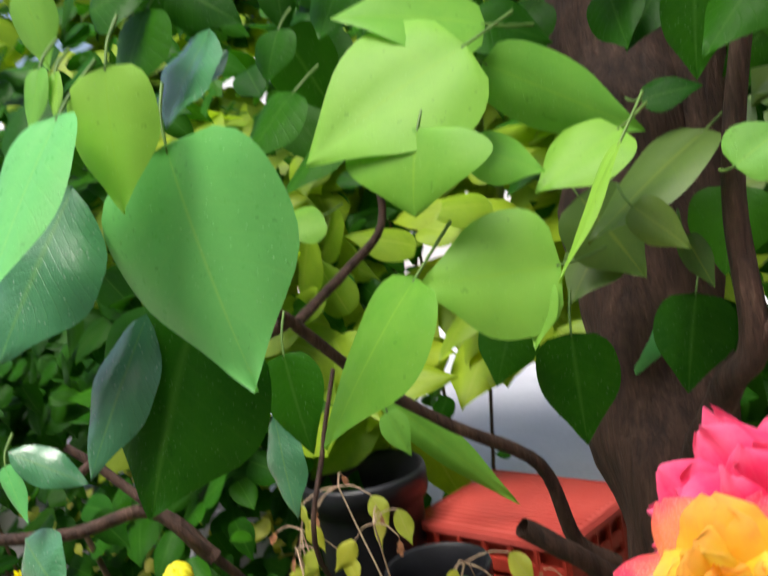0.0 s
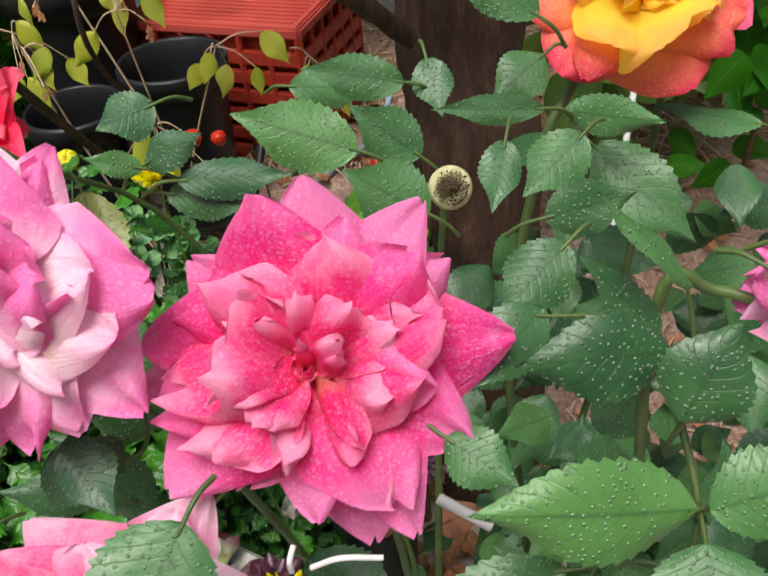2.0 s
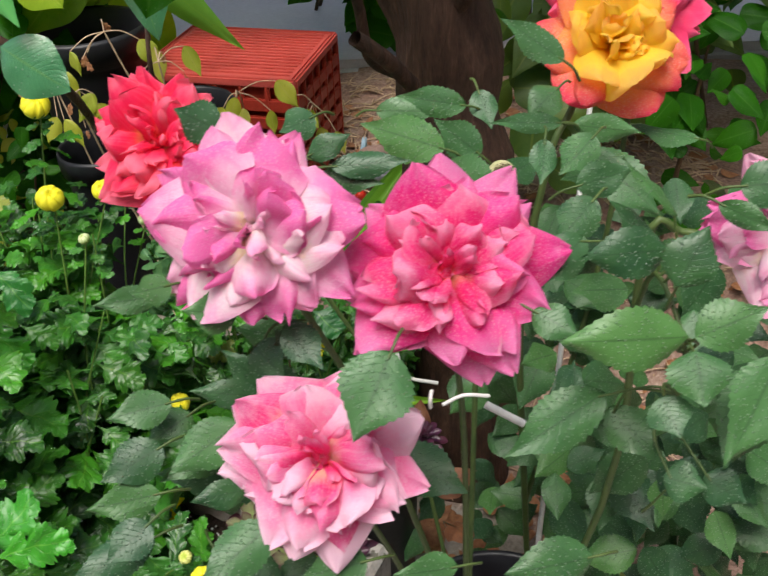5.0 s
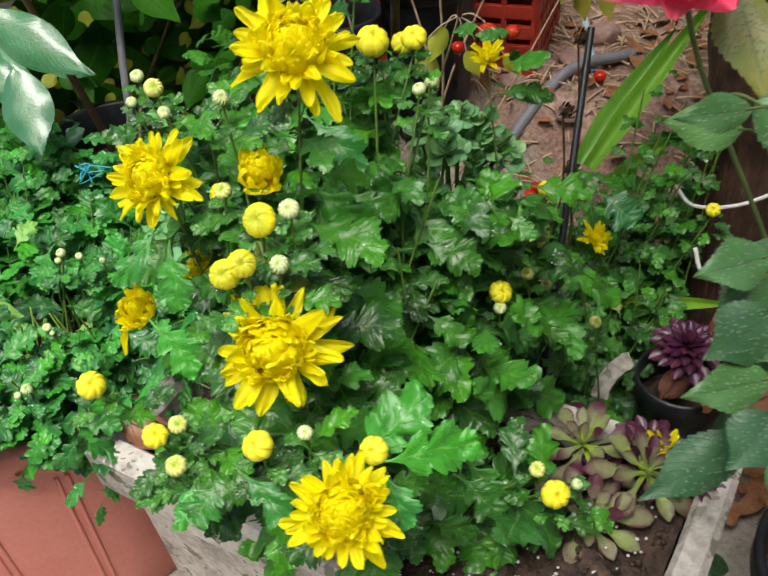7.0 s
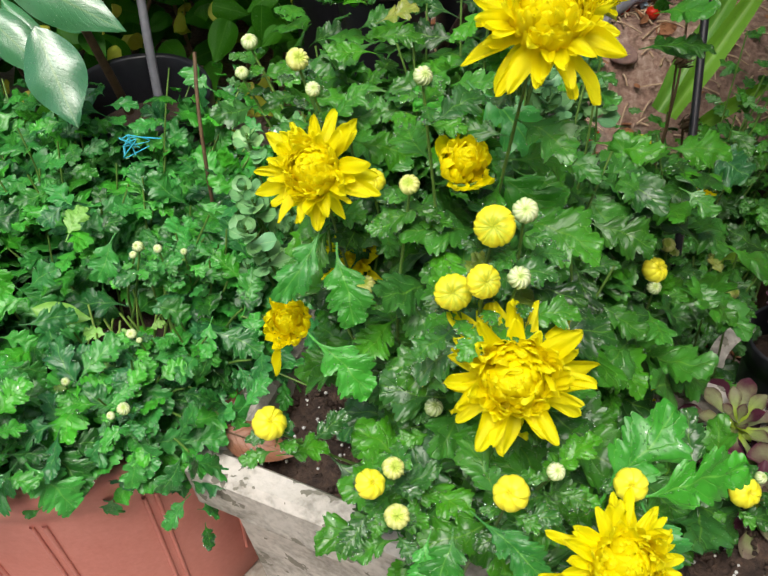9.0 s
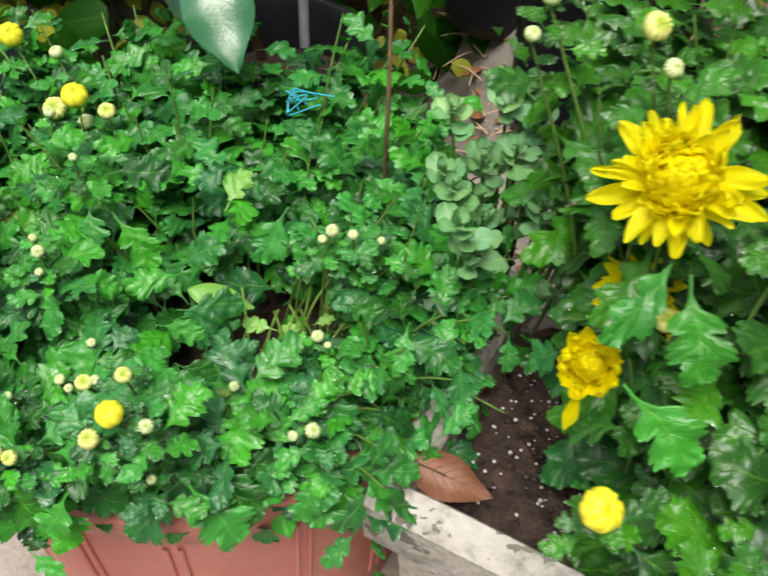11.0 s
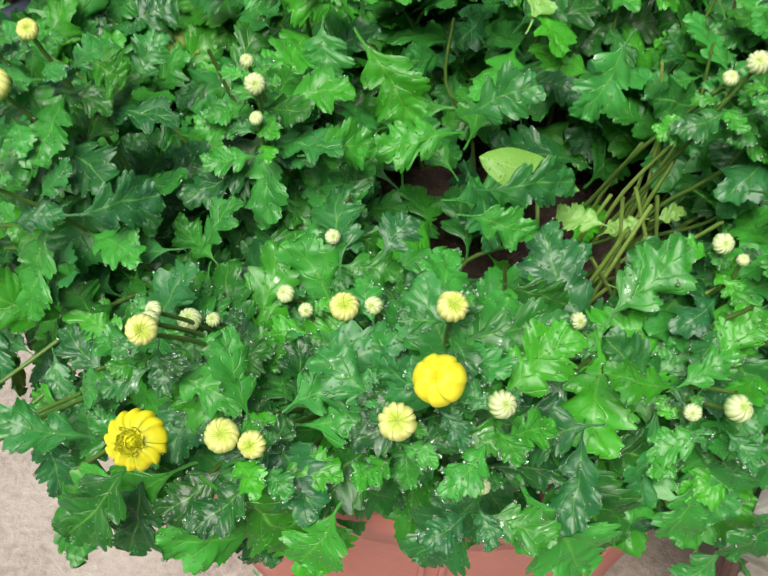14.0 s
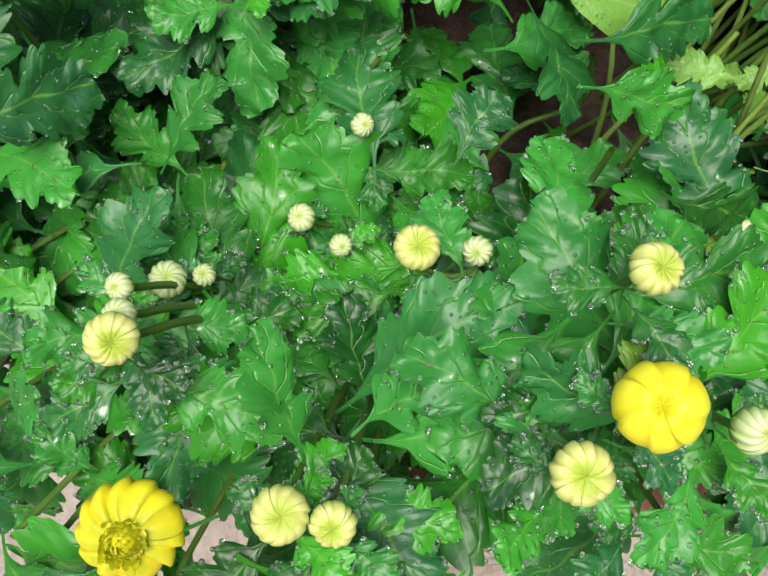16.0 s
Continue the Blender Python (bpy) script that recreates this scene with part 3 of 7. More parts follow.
def leaf_shape(kind, k):
    """A leaf of length 1 along x and full width 1 along y, face up."""
    rng = np.random.RandomState(100 + 17 * k + len(kind))
    ph, bend, fold = rng.uniform(0, 6), rng.uniform(0.05, 0.2), rng.uniform(0.05, 0.22)

    def fn(u, v):
        if kind == "heart":
            w = 1.03 * np.sin(np.pi * np.clip(u, 0, 1) ** 0.7) ** 0.7 * (1 - 0.42 * smooth01((u - 0.6) / 0.4))
            w = w + 0.02 * np.sin(12 * u + ph) * w
            wave = 0.035 * np.sin(7 * u + ph) * np.abs(v) ** 1.5
        elif kind == "rose":
            w = 1.03 * np.sin(np.pi * u**0.78) ** 0.85 * (1 - 0.5 * smooth01((u - 0.5) / 0.5))
            tooth = (u * 14 + ph) % 1.0
            w = w * (1 + 0.13 * (tooth - 0.6) * (np.abs(v) > 0.9))
            wave = 0.05 * np.sin(9 * u + ph) * np.abs(v) ** 2
        elif kind == "mum":
            half = 0.02 + 0.17 * smooth01((u - 0.16) / 0.26) * (1 - smooth01((u - 0.66) / 0.3))
            for cx, cy, rx, ry in ((0.82, 0.0, 0.18, 0.27), (0.63, 0.22, 0.12, 0.25), (0.4, 0.17, 0.1, 0.21)):
                cx = cx + 0.025 * np.sin(ph + 9 * cx) * np.sign(v) + 0.015 * np.sin(2 * ph + cx)
                k = np.clip(1 - np.abs((u - cx) / rx) ** 2.4, 0, 1)
                half = np.maximum(half, (cy + ry * np.sqrt(k)) * (k > 0))
            notch = np.abs(np.sin(np.pi * (13.5 * u + ph)))
            w = 2.0 * half * (1 - 0.2 * (1 - notch) ** 1.6 * smooth01((u - 0.25) / 0.2))
            w = np.where(u > 0.99, 0.05, w)
            env = smooth01((u - 0.2) / 0.3)
            wave = 0.045 * np.sin(15 * u + ph + 2 * v) * np.abs(v) ** 1.2 * env + 0.03 * np.sin(23 * u - 6 * v + ph) * env
        else:
            w = np.sin(np.pi * u**0.9) ** 0.8 * (1 - 0.3 * smooth01((u - 0.5) / 0.5))
            wave = 0.02 * np.sin(16 * u + ph) * np.abs(v)
        y = 0.5 * w * v
        x = u + (0.12 * np.abs(v) * w - 0.03 if kind == "mum" else 0.0) - (0.06 * np.abs(v) * w if kind == "heart" else 0.0)
        if kind == "mum":
            y = y + 0.03 * np.sin(8 * u + ph)
        bow = 1.9 * bend if kind == "mum" else bend
        z = fold * np.abs(y) * 1.2 - bow * u * u - 0.12 * np.abs(v) ** 2 * w + wave
        return x, y, z

    nu, nv = {"heart": (16, 9), "rose": (57, 7), "mum": (54, 7), "long": (16, 7)}[kind]
    return grid(fn, nu, nv)


SHAPES = {k: [leaf_shape(k, i) for i in range(6)] for k in ("heart", "rose", "mum", "long")}
LIGHT, MID, OLIVE, DARK, GLOSSY, ROSE, MUM, YELLOWING, BRIGHT = ("heart", LEAF_LIGHT), ("heart", LEAF_MID), ("heart", LEAF_OLIVE), ("heart", LEAF_DARK), ("long", LEAF_GLOSSY), ("rose", LEAF_ROSE), ("mum", LEAF_MUM), ("rose", LEAF_YELLOW), ("heart", LEAF_BRIGHT)
MUM_DARK, PALE = ("mum", LEAF_MUM_DARK), ("mum", LEAF_PALE)
LEAF_MESH = {}


def leaf_mesh(kind, k):
    key = (kind[0], kind[1].name, k)
    if key not in LEAF_MESH:
        v, f, u = SHAPES[kind[0]][k]
        LEAF_MESH[key] = mesh_of("leaf", v, f, kind[1], u)
    return LEAF_MESH[key]


OWNER = [None]
FRONT = Vector((-0.05, -0.8, 0.6))


def leaf_at(kind, base, tip, width, roll=0, face=FRONT):
    """A leaf of the plant in hand, from its base to its tip."""
    base, tip = Vector(base), Vector(tip)
    long = (tip - base).length
    dice = random.Random(round(base.x * 7919 + base.y * 10473 + base.z * 12997))
    m = frame_of(base, tip - base, Vector(face) + Vector([dice.uniform(-0.17, 0.17) for _ in range(3)]), roll)
    if kind[0] == "heart":
        back = (base - tip).normalized() * min(0.03, 0.3 * long)
        part("petiole", tube_mesh("petiole", [base + back + Vector((0, 0.012, 0.006)), base + back * 0.5 + Vector((0, 0.003, 0.002)), base + (tip - base) * 0.03], 0.0011, 0.0008, STEM_GREEN, 6, 3), OWNER[0])
    return part("leaf", leaf_mesh(kind, dice.randrange(6)), OWNER[0], m @ Matrix.Diagonal((long, width, (long + width) / 2, 1)))


def mass(name, kind, mats, parent, label=""):
    """Many leaves in one mesh."""
    pieces = []
    for i, m in enumerate(mats):
        v, f, u = SHAPES[kind[0]][i % 6]
        a = np.array(m)
        pieces.append((v @ a[:3, :3].T + a[:3, 3], f, u))
    v, f, u = joined(pieces)
    inv = np.array(WORLD[parent].inverted())
    ob = part(name, mesh_of(name, v, f, kind[1], u), parent, Matrix(), label)
    return tagged(ob, kind="stuff")


def leaf_pose(base, ahead, out, long, wide):
    return frame_of(base, ahead, out) @ Matrix.Diagonal((long, wide, (long + wide) / 2, 1))


def spray(stem, rng, size, gap=0.016, start=0.3, lift=0.35, ratio=0.6):
    """Leaves round a stem, in a spiral."""
    line = spline(stem, 10)
    total = sum((b - a).length for a, b in zip(line, line[1:]))
    turn, run, out = rng.uniform(0, 6), 0.0, []
    nextd = total * start
    for a, b in zip(line, line[1:]):
        run += (b - a).length
        if run >= nextd and run < total - 0.016:
            nextd += gap * rng.uniform(0.7, 1.4) * (1.1 - 0.5 * run / total)
            turn += 2.4
            up = (b - a).normalized()
            side = up.orthogonal().normalized()
            way = Matrix.Rotation(turn, 3, up) @ side
            ahead = way + up * lift + Vector((0, 0, rng.uniform(-0.75, 0.25)))
            k = size * rng.uniform(0.65, 1.25) * (1.1 - 0.6 * max(0.0, run / total - 0.7) / 0.3)
            out.append(leaf_pose(b, ahead, Vector((rng.uniform(-0.6, 0.6), rng.uniform(-0.9, 0.1), 1)), k, k * ratio * rng.uniform(0.8, 1.2)))
    return out


# ---------------------------------------------------------------- flowers
def petal_shape(long, wide, tilt, curl, cup, point, k, nu=9, nv=7, reflex=0.0, ruffle=0.035):
    """A petal that leaves the axis z at the tilt and bends outwards by the curl (degrees)."""
    rng = np.random.RandomState(abs(7 * k + int(tilt * 3) + int(wide * 50)))
    ph, ph2, twist = rng.uniform(0, 6), rng.uniform(0, 6), rng.uniform(-1, 1)
    s = np.linspace(0, 1, 60)
    ang = np.radians(tilt + curl * s**1.7)
    px, pz = np.cumsum(np.sin(ang)) / 60 * long, np.cumsum(np.cos(ang)) / 60 * long

    def fn(u, v):
        u = 1 - (1 - u) ** 1.8
        w = wide * (0.22 + 0.78 * smooth01(u / 0.55)) * np.clip(1 - u**4, 0, 1) ** 0.5 * (1 - point * smooth01((u - 0.45) / 0.55) ** 1.3)
        a = np.interp(u, s, ang)
        edge = np.abs(v) ** 2.2 * smooth01((u - 0.15) / 0.6)
        lift = cup * w * v * v * (1 - 0.7 * u) - reflex * long * edge * (1 + 0.4 * twist * v)
        lift = lift + ruffle * long * (np.sin(8 * u + ph + 2.5 * v) * np.abs(v) + 0.8 * np.sin(4.5 * v + ph2 + 3 * u) * u)
        x = np.interp(u, s, px) - np.cos(a) * lift
        z = np.interp(u, s, pz) + np.sin(a) * lift
        pull = 1 - 0.45 * np.clip(reflex * 4, 0, 1) * edge
        return x, w * v * 0.5 * pull * (1 + 0.06 * np.sin(11 * u + ph)) + 0.05 * long * twist * u * u, z

    return grid(fn, nu, nv)


def flower(parent, at, axis, rings, seed, label, name="flower", heart=None, loose=1.0, ruffle=0.035):
    """Rings of (count, length, width, tilt, curl, cup, point, material, reflex): each petal a piece."""
    rng = random.Random(seed)
    m = facing(at, axis, rng.uniform(0, 6))
    core, cm = heart
    v, f, u = core
    head = part(name, mesh_of(name + "_heart", v, f, cm, u), parent, m, label)
    for r, (n, long, wide, tilt, curl, cup, point, mat, reflex) in enumerate(rings):
        shapes = []
        for k in range(4):
            v, f, u = petal_shape(long, wide, tilt, curl * (0.7 + 0.3 * k), cup, point, k + seed + 3 * r, 11, 9, reflex * (0.6 + 0.35 * k), ruffle * (0.7 + 0.25 * k))
            shapes.append(mesh_of("petal", v, f, mat, u))
        for i in range(n):
            a = 2 * math.pi * (i + 0.5 * (r % 2) + rng.uniform(-0.25, 0.25) * loose) / n
            k = rng.uniform(0.8, 1.12)
            pm = m @ Matrix.Rotation(a, 4, "Z") @ Matrix.Rotation(radians(rng.uniform(-12, 12) * loose), 4, "Y") @ Matrix.Rotation(radians(rng.uniform(-20, 20) * loose), 4, "X") @ Matrix.Rotation(radians(rng.uniform(-14, 14) * loose), 4, "Z") @ Matrix.Translation((0.0015, 0, 0.0004 * (len(rings) - r))) @ Matrix.Diagonal((k, k * rng.uniform(0.85, 1.15), k, 1))
            part("petal", shapes[rng.randrange(4)], head, pm)
    return head


def florets(n, radius, rise, long, seed, wide=0.3):
    """A tuft of small curled petals."""
    rng = random.Random(seed)
    pieces = []
    for i in range(n):
        r, a = radius * math.sqrt((i + 0.5) / n), 2.4 * i
        k = i / n
        v, f, u = petal_shape(long * (0.6 + 0.5 * k), long * wide, -25 + 40 * k, -45 + 25 * k, 0.5, 0.35, i % 3, 5, 3)
        m = Matrix.Translation((r * math.cos(a), r * math.sin(a), rise * (1 - k * k))) @ Matrix.Rotation(a + rng.uniform(-0.4, 0.4), 4, "Z") @ Matrix.Rotation(radians(rng.uniform(-12, 12)), 4, "Y")
        b = np.array(m)
        pieces.append((v @ b[:3, :3].T + b[:3, 3], f, u))
    return joined(pieces)


def rose_petal(long, wide, tilt, curl, cup, tip, roll, ruffle, k, nu=14, nv=13):
    """A broad petal: pointed or blunt and frilled, its margins wrapped back, folded along its middle."""
    rng = np.random.RandomState(k)
    ph, ph2, ph3, twist, crease = rng.uniform(0, 6), rng.uniform(0, 6), rng.uniform(0, 6), rng.uniform(-1, 1), rng.uniform(0.0, 0.05)
    s = np.linspace(0, 1, 60)
    ang = np.radians(tilt + curl * s**1.6 + 55 * roll / 0.2 * np.clip((s - 0.72) / 0.28, 0, 1) ** 1.5)
    px, pz = np.cumsum(np.sin(ang)) / 60 * long, np.cumsum(np.cos(ang)) / 60 * long

    def fn(u, v):
        body = 0.28 + 0.72 * smooth01(u / 0.55)
        sharp = np.clip((1.02 - u) / 0.5, 0, 1) ** 0.8
        blunt = np.clip(1 - 0.93 * np.clip(u, 0, 1) ** 14, 0, 1) ** 0.5
        w = wide * body * (tip * sharp + (1 - tip) * blunt)
        turn = (0.25 + 9.5 * roll) * smooth01((u - 0.08) / 0.6)
        bend = turn * v * (1 + 0.35 * twist * v)
        lift = cup * w * v * v * (1 - u) * 0.6 - 0.5 * w * (1 - np.cos(bend)) / (turn + 0.05)
        lift = lift + ruffle * long * (np.sin(3.6 * v + ph + 2 * u) * u * u * 0.8 + 0.25 * np.sin(7 * v + ph2 + 3 * u) * u**3 + 0.3 * np.sin(5 * u + ph3) * np.abs(v) * u)
        lift = lift - crease * wide * np.exp(-((v / 0.22) ** 2)) * smooth01(u / 0.4)
        along = np.clip(u * (1 - 0.5 * ruffle * np.abs(np.sin(2.6 * v + ph3)) * (1 - tip) * u), 0, 1)
        a = np.interp(along, s, ang)
        x = np.interp(along, s, px) - np.cos(a) * lift
        z = np.interp(along, s, pz) + np.sin(a) * lift
        return x, 0.5 * w * np.sin(bend) / (turn + 0.05) + 0.5 * w * v * 0.05 + 0.07 * long * twist * u * u, z

    return grid(fn, nu, nv)


# count, length, width, tilt, curl, cup, tip, roll, ruffle; 0 to 2 for the outer, middle or inner petals
FULL_BLOWN = (
    (8, 1.06, 0.88, 84, 12, 0.05, 0.96, 0.05, 0.03, 0),
    (7, 0.99, 0.88, 74, 22, 0.08, 0.9, 0.06, 0.05, 0),
    (7, 0.92, 0.86, 64, 34, 0.1, 0.68, 0.07, 0.08, 0),
    (7, 0.82, 0.8, 53, 40, 0.1, 0.35, 0.09, 0.12, 1),
    (7, 0.74, 0.7, 43, 40, 0.12, 0.25, 0.1, 0.14, 1),
    (6, 0.67, 0.58, 34, 36, 0.15, 0.2, 0.13, 0.16, 1),
    (7, 0.6, 0.36, 26, 32, 0.2, 0.1, 0.24, 0.12, 2),
    (6, 0.5, 0.28, 14, 20, 0.3, 0.05, 0.26, 0.12, 2))
CUPPED = (
    (6, 1.0, 0.98, 82, 24, 0.1, 0.6, 0.1, 0.015, 0),
    (6, 0.96, 0.92, 62, 34, 0.14, 0.55, 0.12, 0.02, 0),
    (6, 0.86, 0.8, 42, 30, 0.2, 0.3, 0.14, 0.03, 1),
    (6, 0.78, 0.66, 29, 16, 0.25, 0.15, 0.12, 0.05, 1),
    (6, 0.7, 0.52, 18, 6, 0.3, 0.1, 0.12, 0.07, 2),
    (6, 0.6, 0.4, 9, -4, 0.35, 0.1, 0.12, 0.08, 2),
    (5, 0.5, 0.28, 2, -8, 0.4, 0.1, 0.1, 0.08, 2))


def rose(parent, at, axis, r, mats, seed, label, open_=1.0, rings=FULL_BLOWN, loose=1.0):
    rng = random.Random(seed)
    m = facing(at, axis, rng.uniform(0, 6))
    v, f, u = florets(12, r * 0.1, r * 0.05, r * 0.3, seed, 0.5)
    head = part("flower", mesh_of("flower_heart", v, f, mats[2], u), parent, m, label)
    for row, (n, long, wide, tilt, curl, cup, tip, roll, ruffle, which) in enumerate(rings):
        shapes = []
        for k in range(5):
            v, f, u = rose_petal(r * long, r * wide, tilt * open_, curl * (0.6 + 0.2 * k), cup, tip, roll * (0.6 + 0.2 * k), ruffle * (0.7 + 0.15 * k), 50 * seed + 5 * row + k)
            shapes.append(mesh_of("petal", v, f, mats[which], u))
        free = loose * (0.6 + 0.14 * row)
        for i in range(n):
            a = 2 * math.pi * (i + 0.5 * (row % 2) + rng.uniform(-0.28, 0.28)) / n
            k = rng.uniform(0.86, 1.1)
            pm = m @ Matrix.Rotation(a, 4, "Z") @ Matrix.Rotation(radians(rng.uniform(-11, 11) * free), 4, "Y") @ Matrix.Rotation(radians(rng.uniform(-27, 27) * free), 4, "X") @ Matrix.Rotation(radians(rng.uniform(-20, 20) * free), 4, "Z") @ Matrix.Translation((0.0012, 0, 0.0005 * row)) @ Matrix.Diagonal((k, k * rng.uniform(0.85, 1.15), k, 1))
            part("petal", shapes[rng.randrange(5)], head, pm)
    return head


def petal_dome(n, radius, height, long, wide, seed):
    """Short petals set all over a dome like scales, each leaning in towards the top."""
    rng = random.Random(seed)
    pieces = []
    for i in range(n):
        k = (i + 0.5) / n
        out, a = 80 * k**0.55, 2.4 * i + rng.uniform(-0.25, 0.25)
        v, f, u = petal_shape(long * (0.75 + 0.35 * k) * rng.uniform(0.85, 1.2), wide * (0.8 + 0.3 * k), 1.1 * out - 78 + rng.uniform(-12, 12), -30 + 20 * k, 0.5, 0.05, i % 5, 6, 4)
        at = (radius * math.sin(radians(out)), 0, height * math.cos(radians(out)))
        b = np.array(Matrix.Rotation(a, 4, "Z") @ Matrix.Translation(at) @ Matrix.Rotation(radians(rng.uniform(-18, 18)), 4, "X"))
        pieces.append((v @ b[:3, :3].T + b[:3, 3], f, u))
    return joined(pieces)


def mum_flower(parent, at, axis, r, seed, label, spread=1.0):
    rings = [
        (12, r * 1.06, r * 0.28, 94 * spread, 14, 0.25, 0.12, YELLOW, 0.0),
        (14, r * 0.96, r * 0.28, 84 * spread, 0, 0.3, 0.08, YELLOW, 0.0),
        (17, r * 0.86, r * 0.27, 74 * spread, -26, 0.35, 0.0, YELLOW, 0.0),
        (19, r * 0.77, r * 0.26, 64 * spread, -56, 0.4, 0.0, YELLOW, 0.0),
        (20, r * 0.7, r * 0.24, 54 * spread, -80, 0.4, 0.0, YELLOW, 0.0),
    ]
    return flower(parent, at, axis, rings, seed, label, heart=(petal_dome(120, r * 0.5 * spread, r * 0.48, r * 0.36, r * 0.22, seed), YELLOW), loose=1.7, ruffle=0.04)


def bud_shape(ribs, dimple, flat, depth, k, twist=0.3, hollow=0.17):
    """A button of petals that overlap and close over its top."""
    rng = np.random.RandomState(k)
    each, rows = 8, 20
    n = each * ribs
    own, lean = rng.uniform(-1, 1, ribs), rng.uniform(-1, 1, ribs)
    vs, us = [], []
    for i in range(rows + 1):
        t = i / rows
        pol = math.pi * (0.004 + 0.68 * t)
        for j in range(n):
            petal, s = j // each, (j % each + 0.5) / each
            a = 2 * math.pi * (j + 0.5) / n + twist * (1 - t) ** 1.5 + 0.3 * lean[petal] * (1 - t) * math.sin(3 * t)
            ridge = min(1.0, (1 - s) ** 0.5 * 1.15) * min(1.0, s * 5)
            k = 1 - depth * max(0.12, 0.6 + 0.75 * lean[petal]) * (1 - ridge) * math.sin(pol) ** 0.4 * (1.3 - 0.6 * t) + 0.035 * own[petal] * math.sin(pol) * (1 - 0.5 * t)
            k -= dimple * math.exp(-((t / (hollow * (1 + 0.2 * own[petal]))) ** 2))
            vs.append((k * math.sin(pol) * math.cos(a), k * math.sin(pol) * math.sin(a), k * math.cos(pol) * flat))
            us.append((t, ridge))
    fs = [(i * n + j, (i + 1) * n + j, (i + 1) * n + (j + 1) % n, i * n + (j + 1) % n) for i in range(rows) for j in range(n)]
    return np.array(vs), np.array(fs), np.array(us)


def calyx_shape():
    v, f, u = lathe([(0.12, -0.95), (0.45, -0.88), (0.8, -0.55), (0.93, -0.22), (0.86, -0.16)], 22)
    ang = np.arctan2(v[:, 1], v[:, 0])
    v[:, 2] += np.where(u[:, 1] > 0.7, 0.16 * np.abs(np.sin(ang * 5.5)), 0)
    return v, f, u


BUDS = {}
for key, mat, shapes in (("y", BUD_YELLOW, ((8, 0.26, 0.84, 0.17, 1, 0.5, 0.13), (7, 0.28, 0.88, 0.18, 2, -0.5, 0.13))), ("o", BUD_OPEN, ((14, 0.36, 0.74, 0.12, 7), (15, 0.34, 0.74, 0.12, 8))), ("c", BUD_CREAM, ((13, 0.32, 0.76, 0.14, 3, 0.5, 0.2), (12, 0.3, 0.8, 0.14, 4, -0.5, 0.2))), ("g", BUD_GREEN, ((12, 0.18, 0.82, 0.2, 5, 0.5, 0.13), (11, 0.16, 0.88, 0.2, 6, 0.6, 0.13)))):
    BUDS[key] = []
    for a in shapes:
        v, f, u = bud_shape(*a)
        BUDS[key].append(mesh_of("bud", v, f, mat, u))
CALYX = mesh_of("calyx", *[s for s in calyx_shape()][:2], STEM_GREEN, calyx_shape()[2])
BUD_LABEL = {"y": "round yellow bud about to open", "o": "just-opening yellow flower with a green centre", "c": "cream-yellow button bud with a green centre", "g": "pale green closed bud"}


def bud(parent, key, at, r, axis, rng):
    if key == "o":
        axis = (axis[0], -0.75, 0.62)
    m = facing(at, axis, rng.uniform(0, 6)) @ Matrix.Diagonal((r, r, r, 1))
    b = part("bud", BUDS[key][rng.randrange(2)], parent, m, BUD_LABEL[key])
    part("calyx", CALYX, b, m)
    return b


def opening(parent, at, axis, r, seed, label, out=0.0):
    """A bud whose outer petals have come loose."""
    v, f, u = petal_dome(70, r * 0.72, r * 0.8, r * 0.75, r * 0.5, seed)
    rings = [
        (11, r * 1.95, r * 0.85, 78 - out, -104 + 2 * out, 0.3, 0.3, YELLOW, 0.0),
        (12, r * 1.85, r * 0.7, 74, -112 + out, 0.35, 0.3, YELLOW, 0.0)]
    head = flower(parent, at, axis, rings, seed, label, "opening_flower", heart=((v + (0, 0, r * 0.55), f, u), YELLOW), loose=0.5)
    part("calyx", CALYX, head, facing(Vector(at) + Vector(axis).normalized() * r * 0.5, axis) @ Matrix.Diagonal((r, r, r * 0.8, 1)))
    return head


def beads(plant, places, rng, least=0.0003, most=0.00095):
    """Small drops of water lying on the leaves."""
    v, f, u = lathe([(0.01, -0.5), (0.9, -0.2), (0.85, 0.45), (0.01, 0.85)], 7)
    pieces = [(v * rng.uniform(least, most) + np.array(p), f, u) for p in places]
    tagged(part("water", mesh_of("water", *joined(pieces)[:2], WATER), plant, None, "clear drops of rain"), kind="stuff")


def scatter(rng, n, place_of, apart):
    """Points that keep their distance from one another."""
    out = []
    for _ in range(n * 30):
        p = place_of()
        if p and all((p[0] - q[0]) ** 2 + (p[1] - q[1]) ** 2 > apart * apart for q in out):
            out.append(p)
        if len(out) == n:
            break
    return out


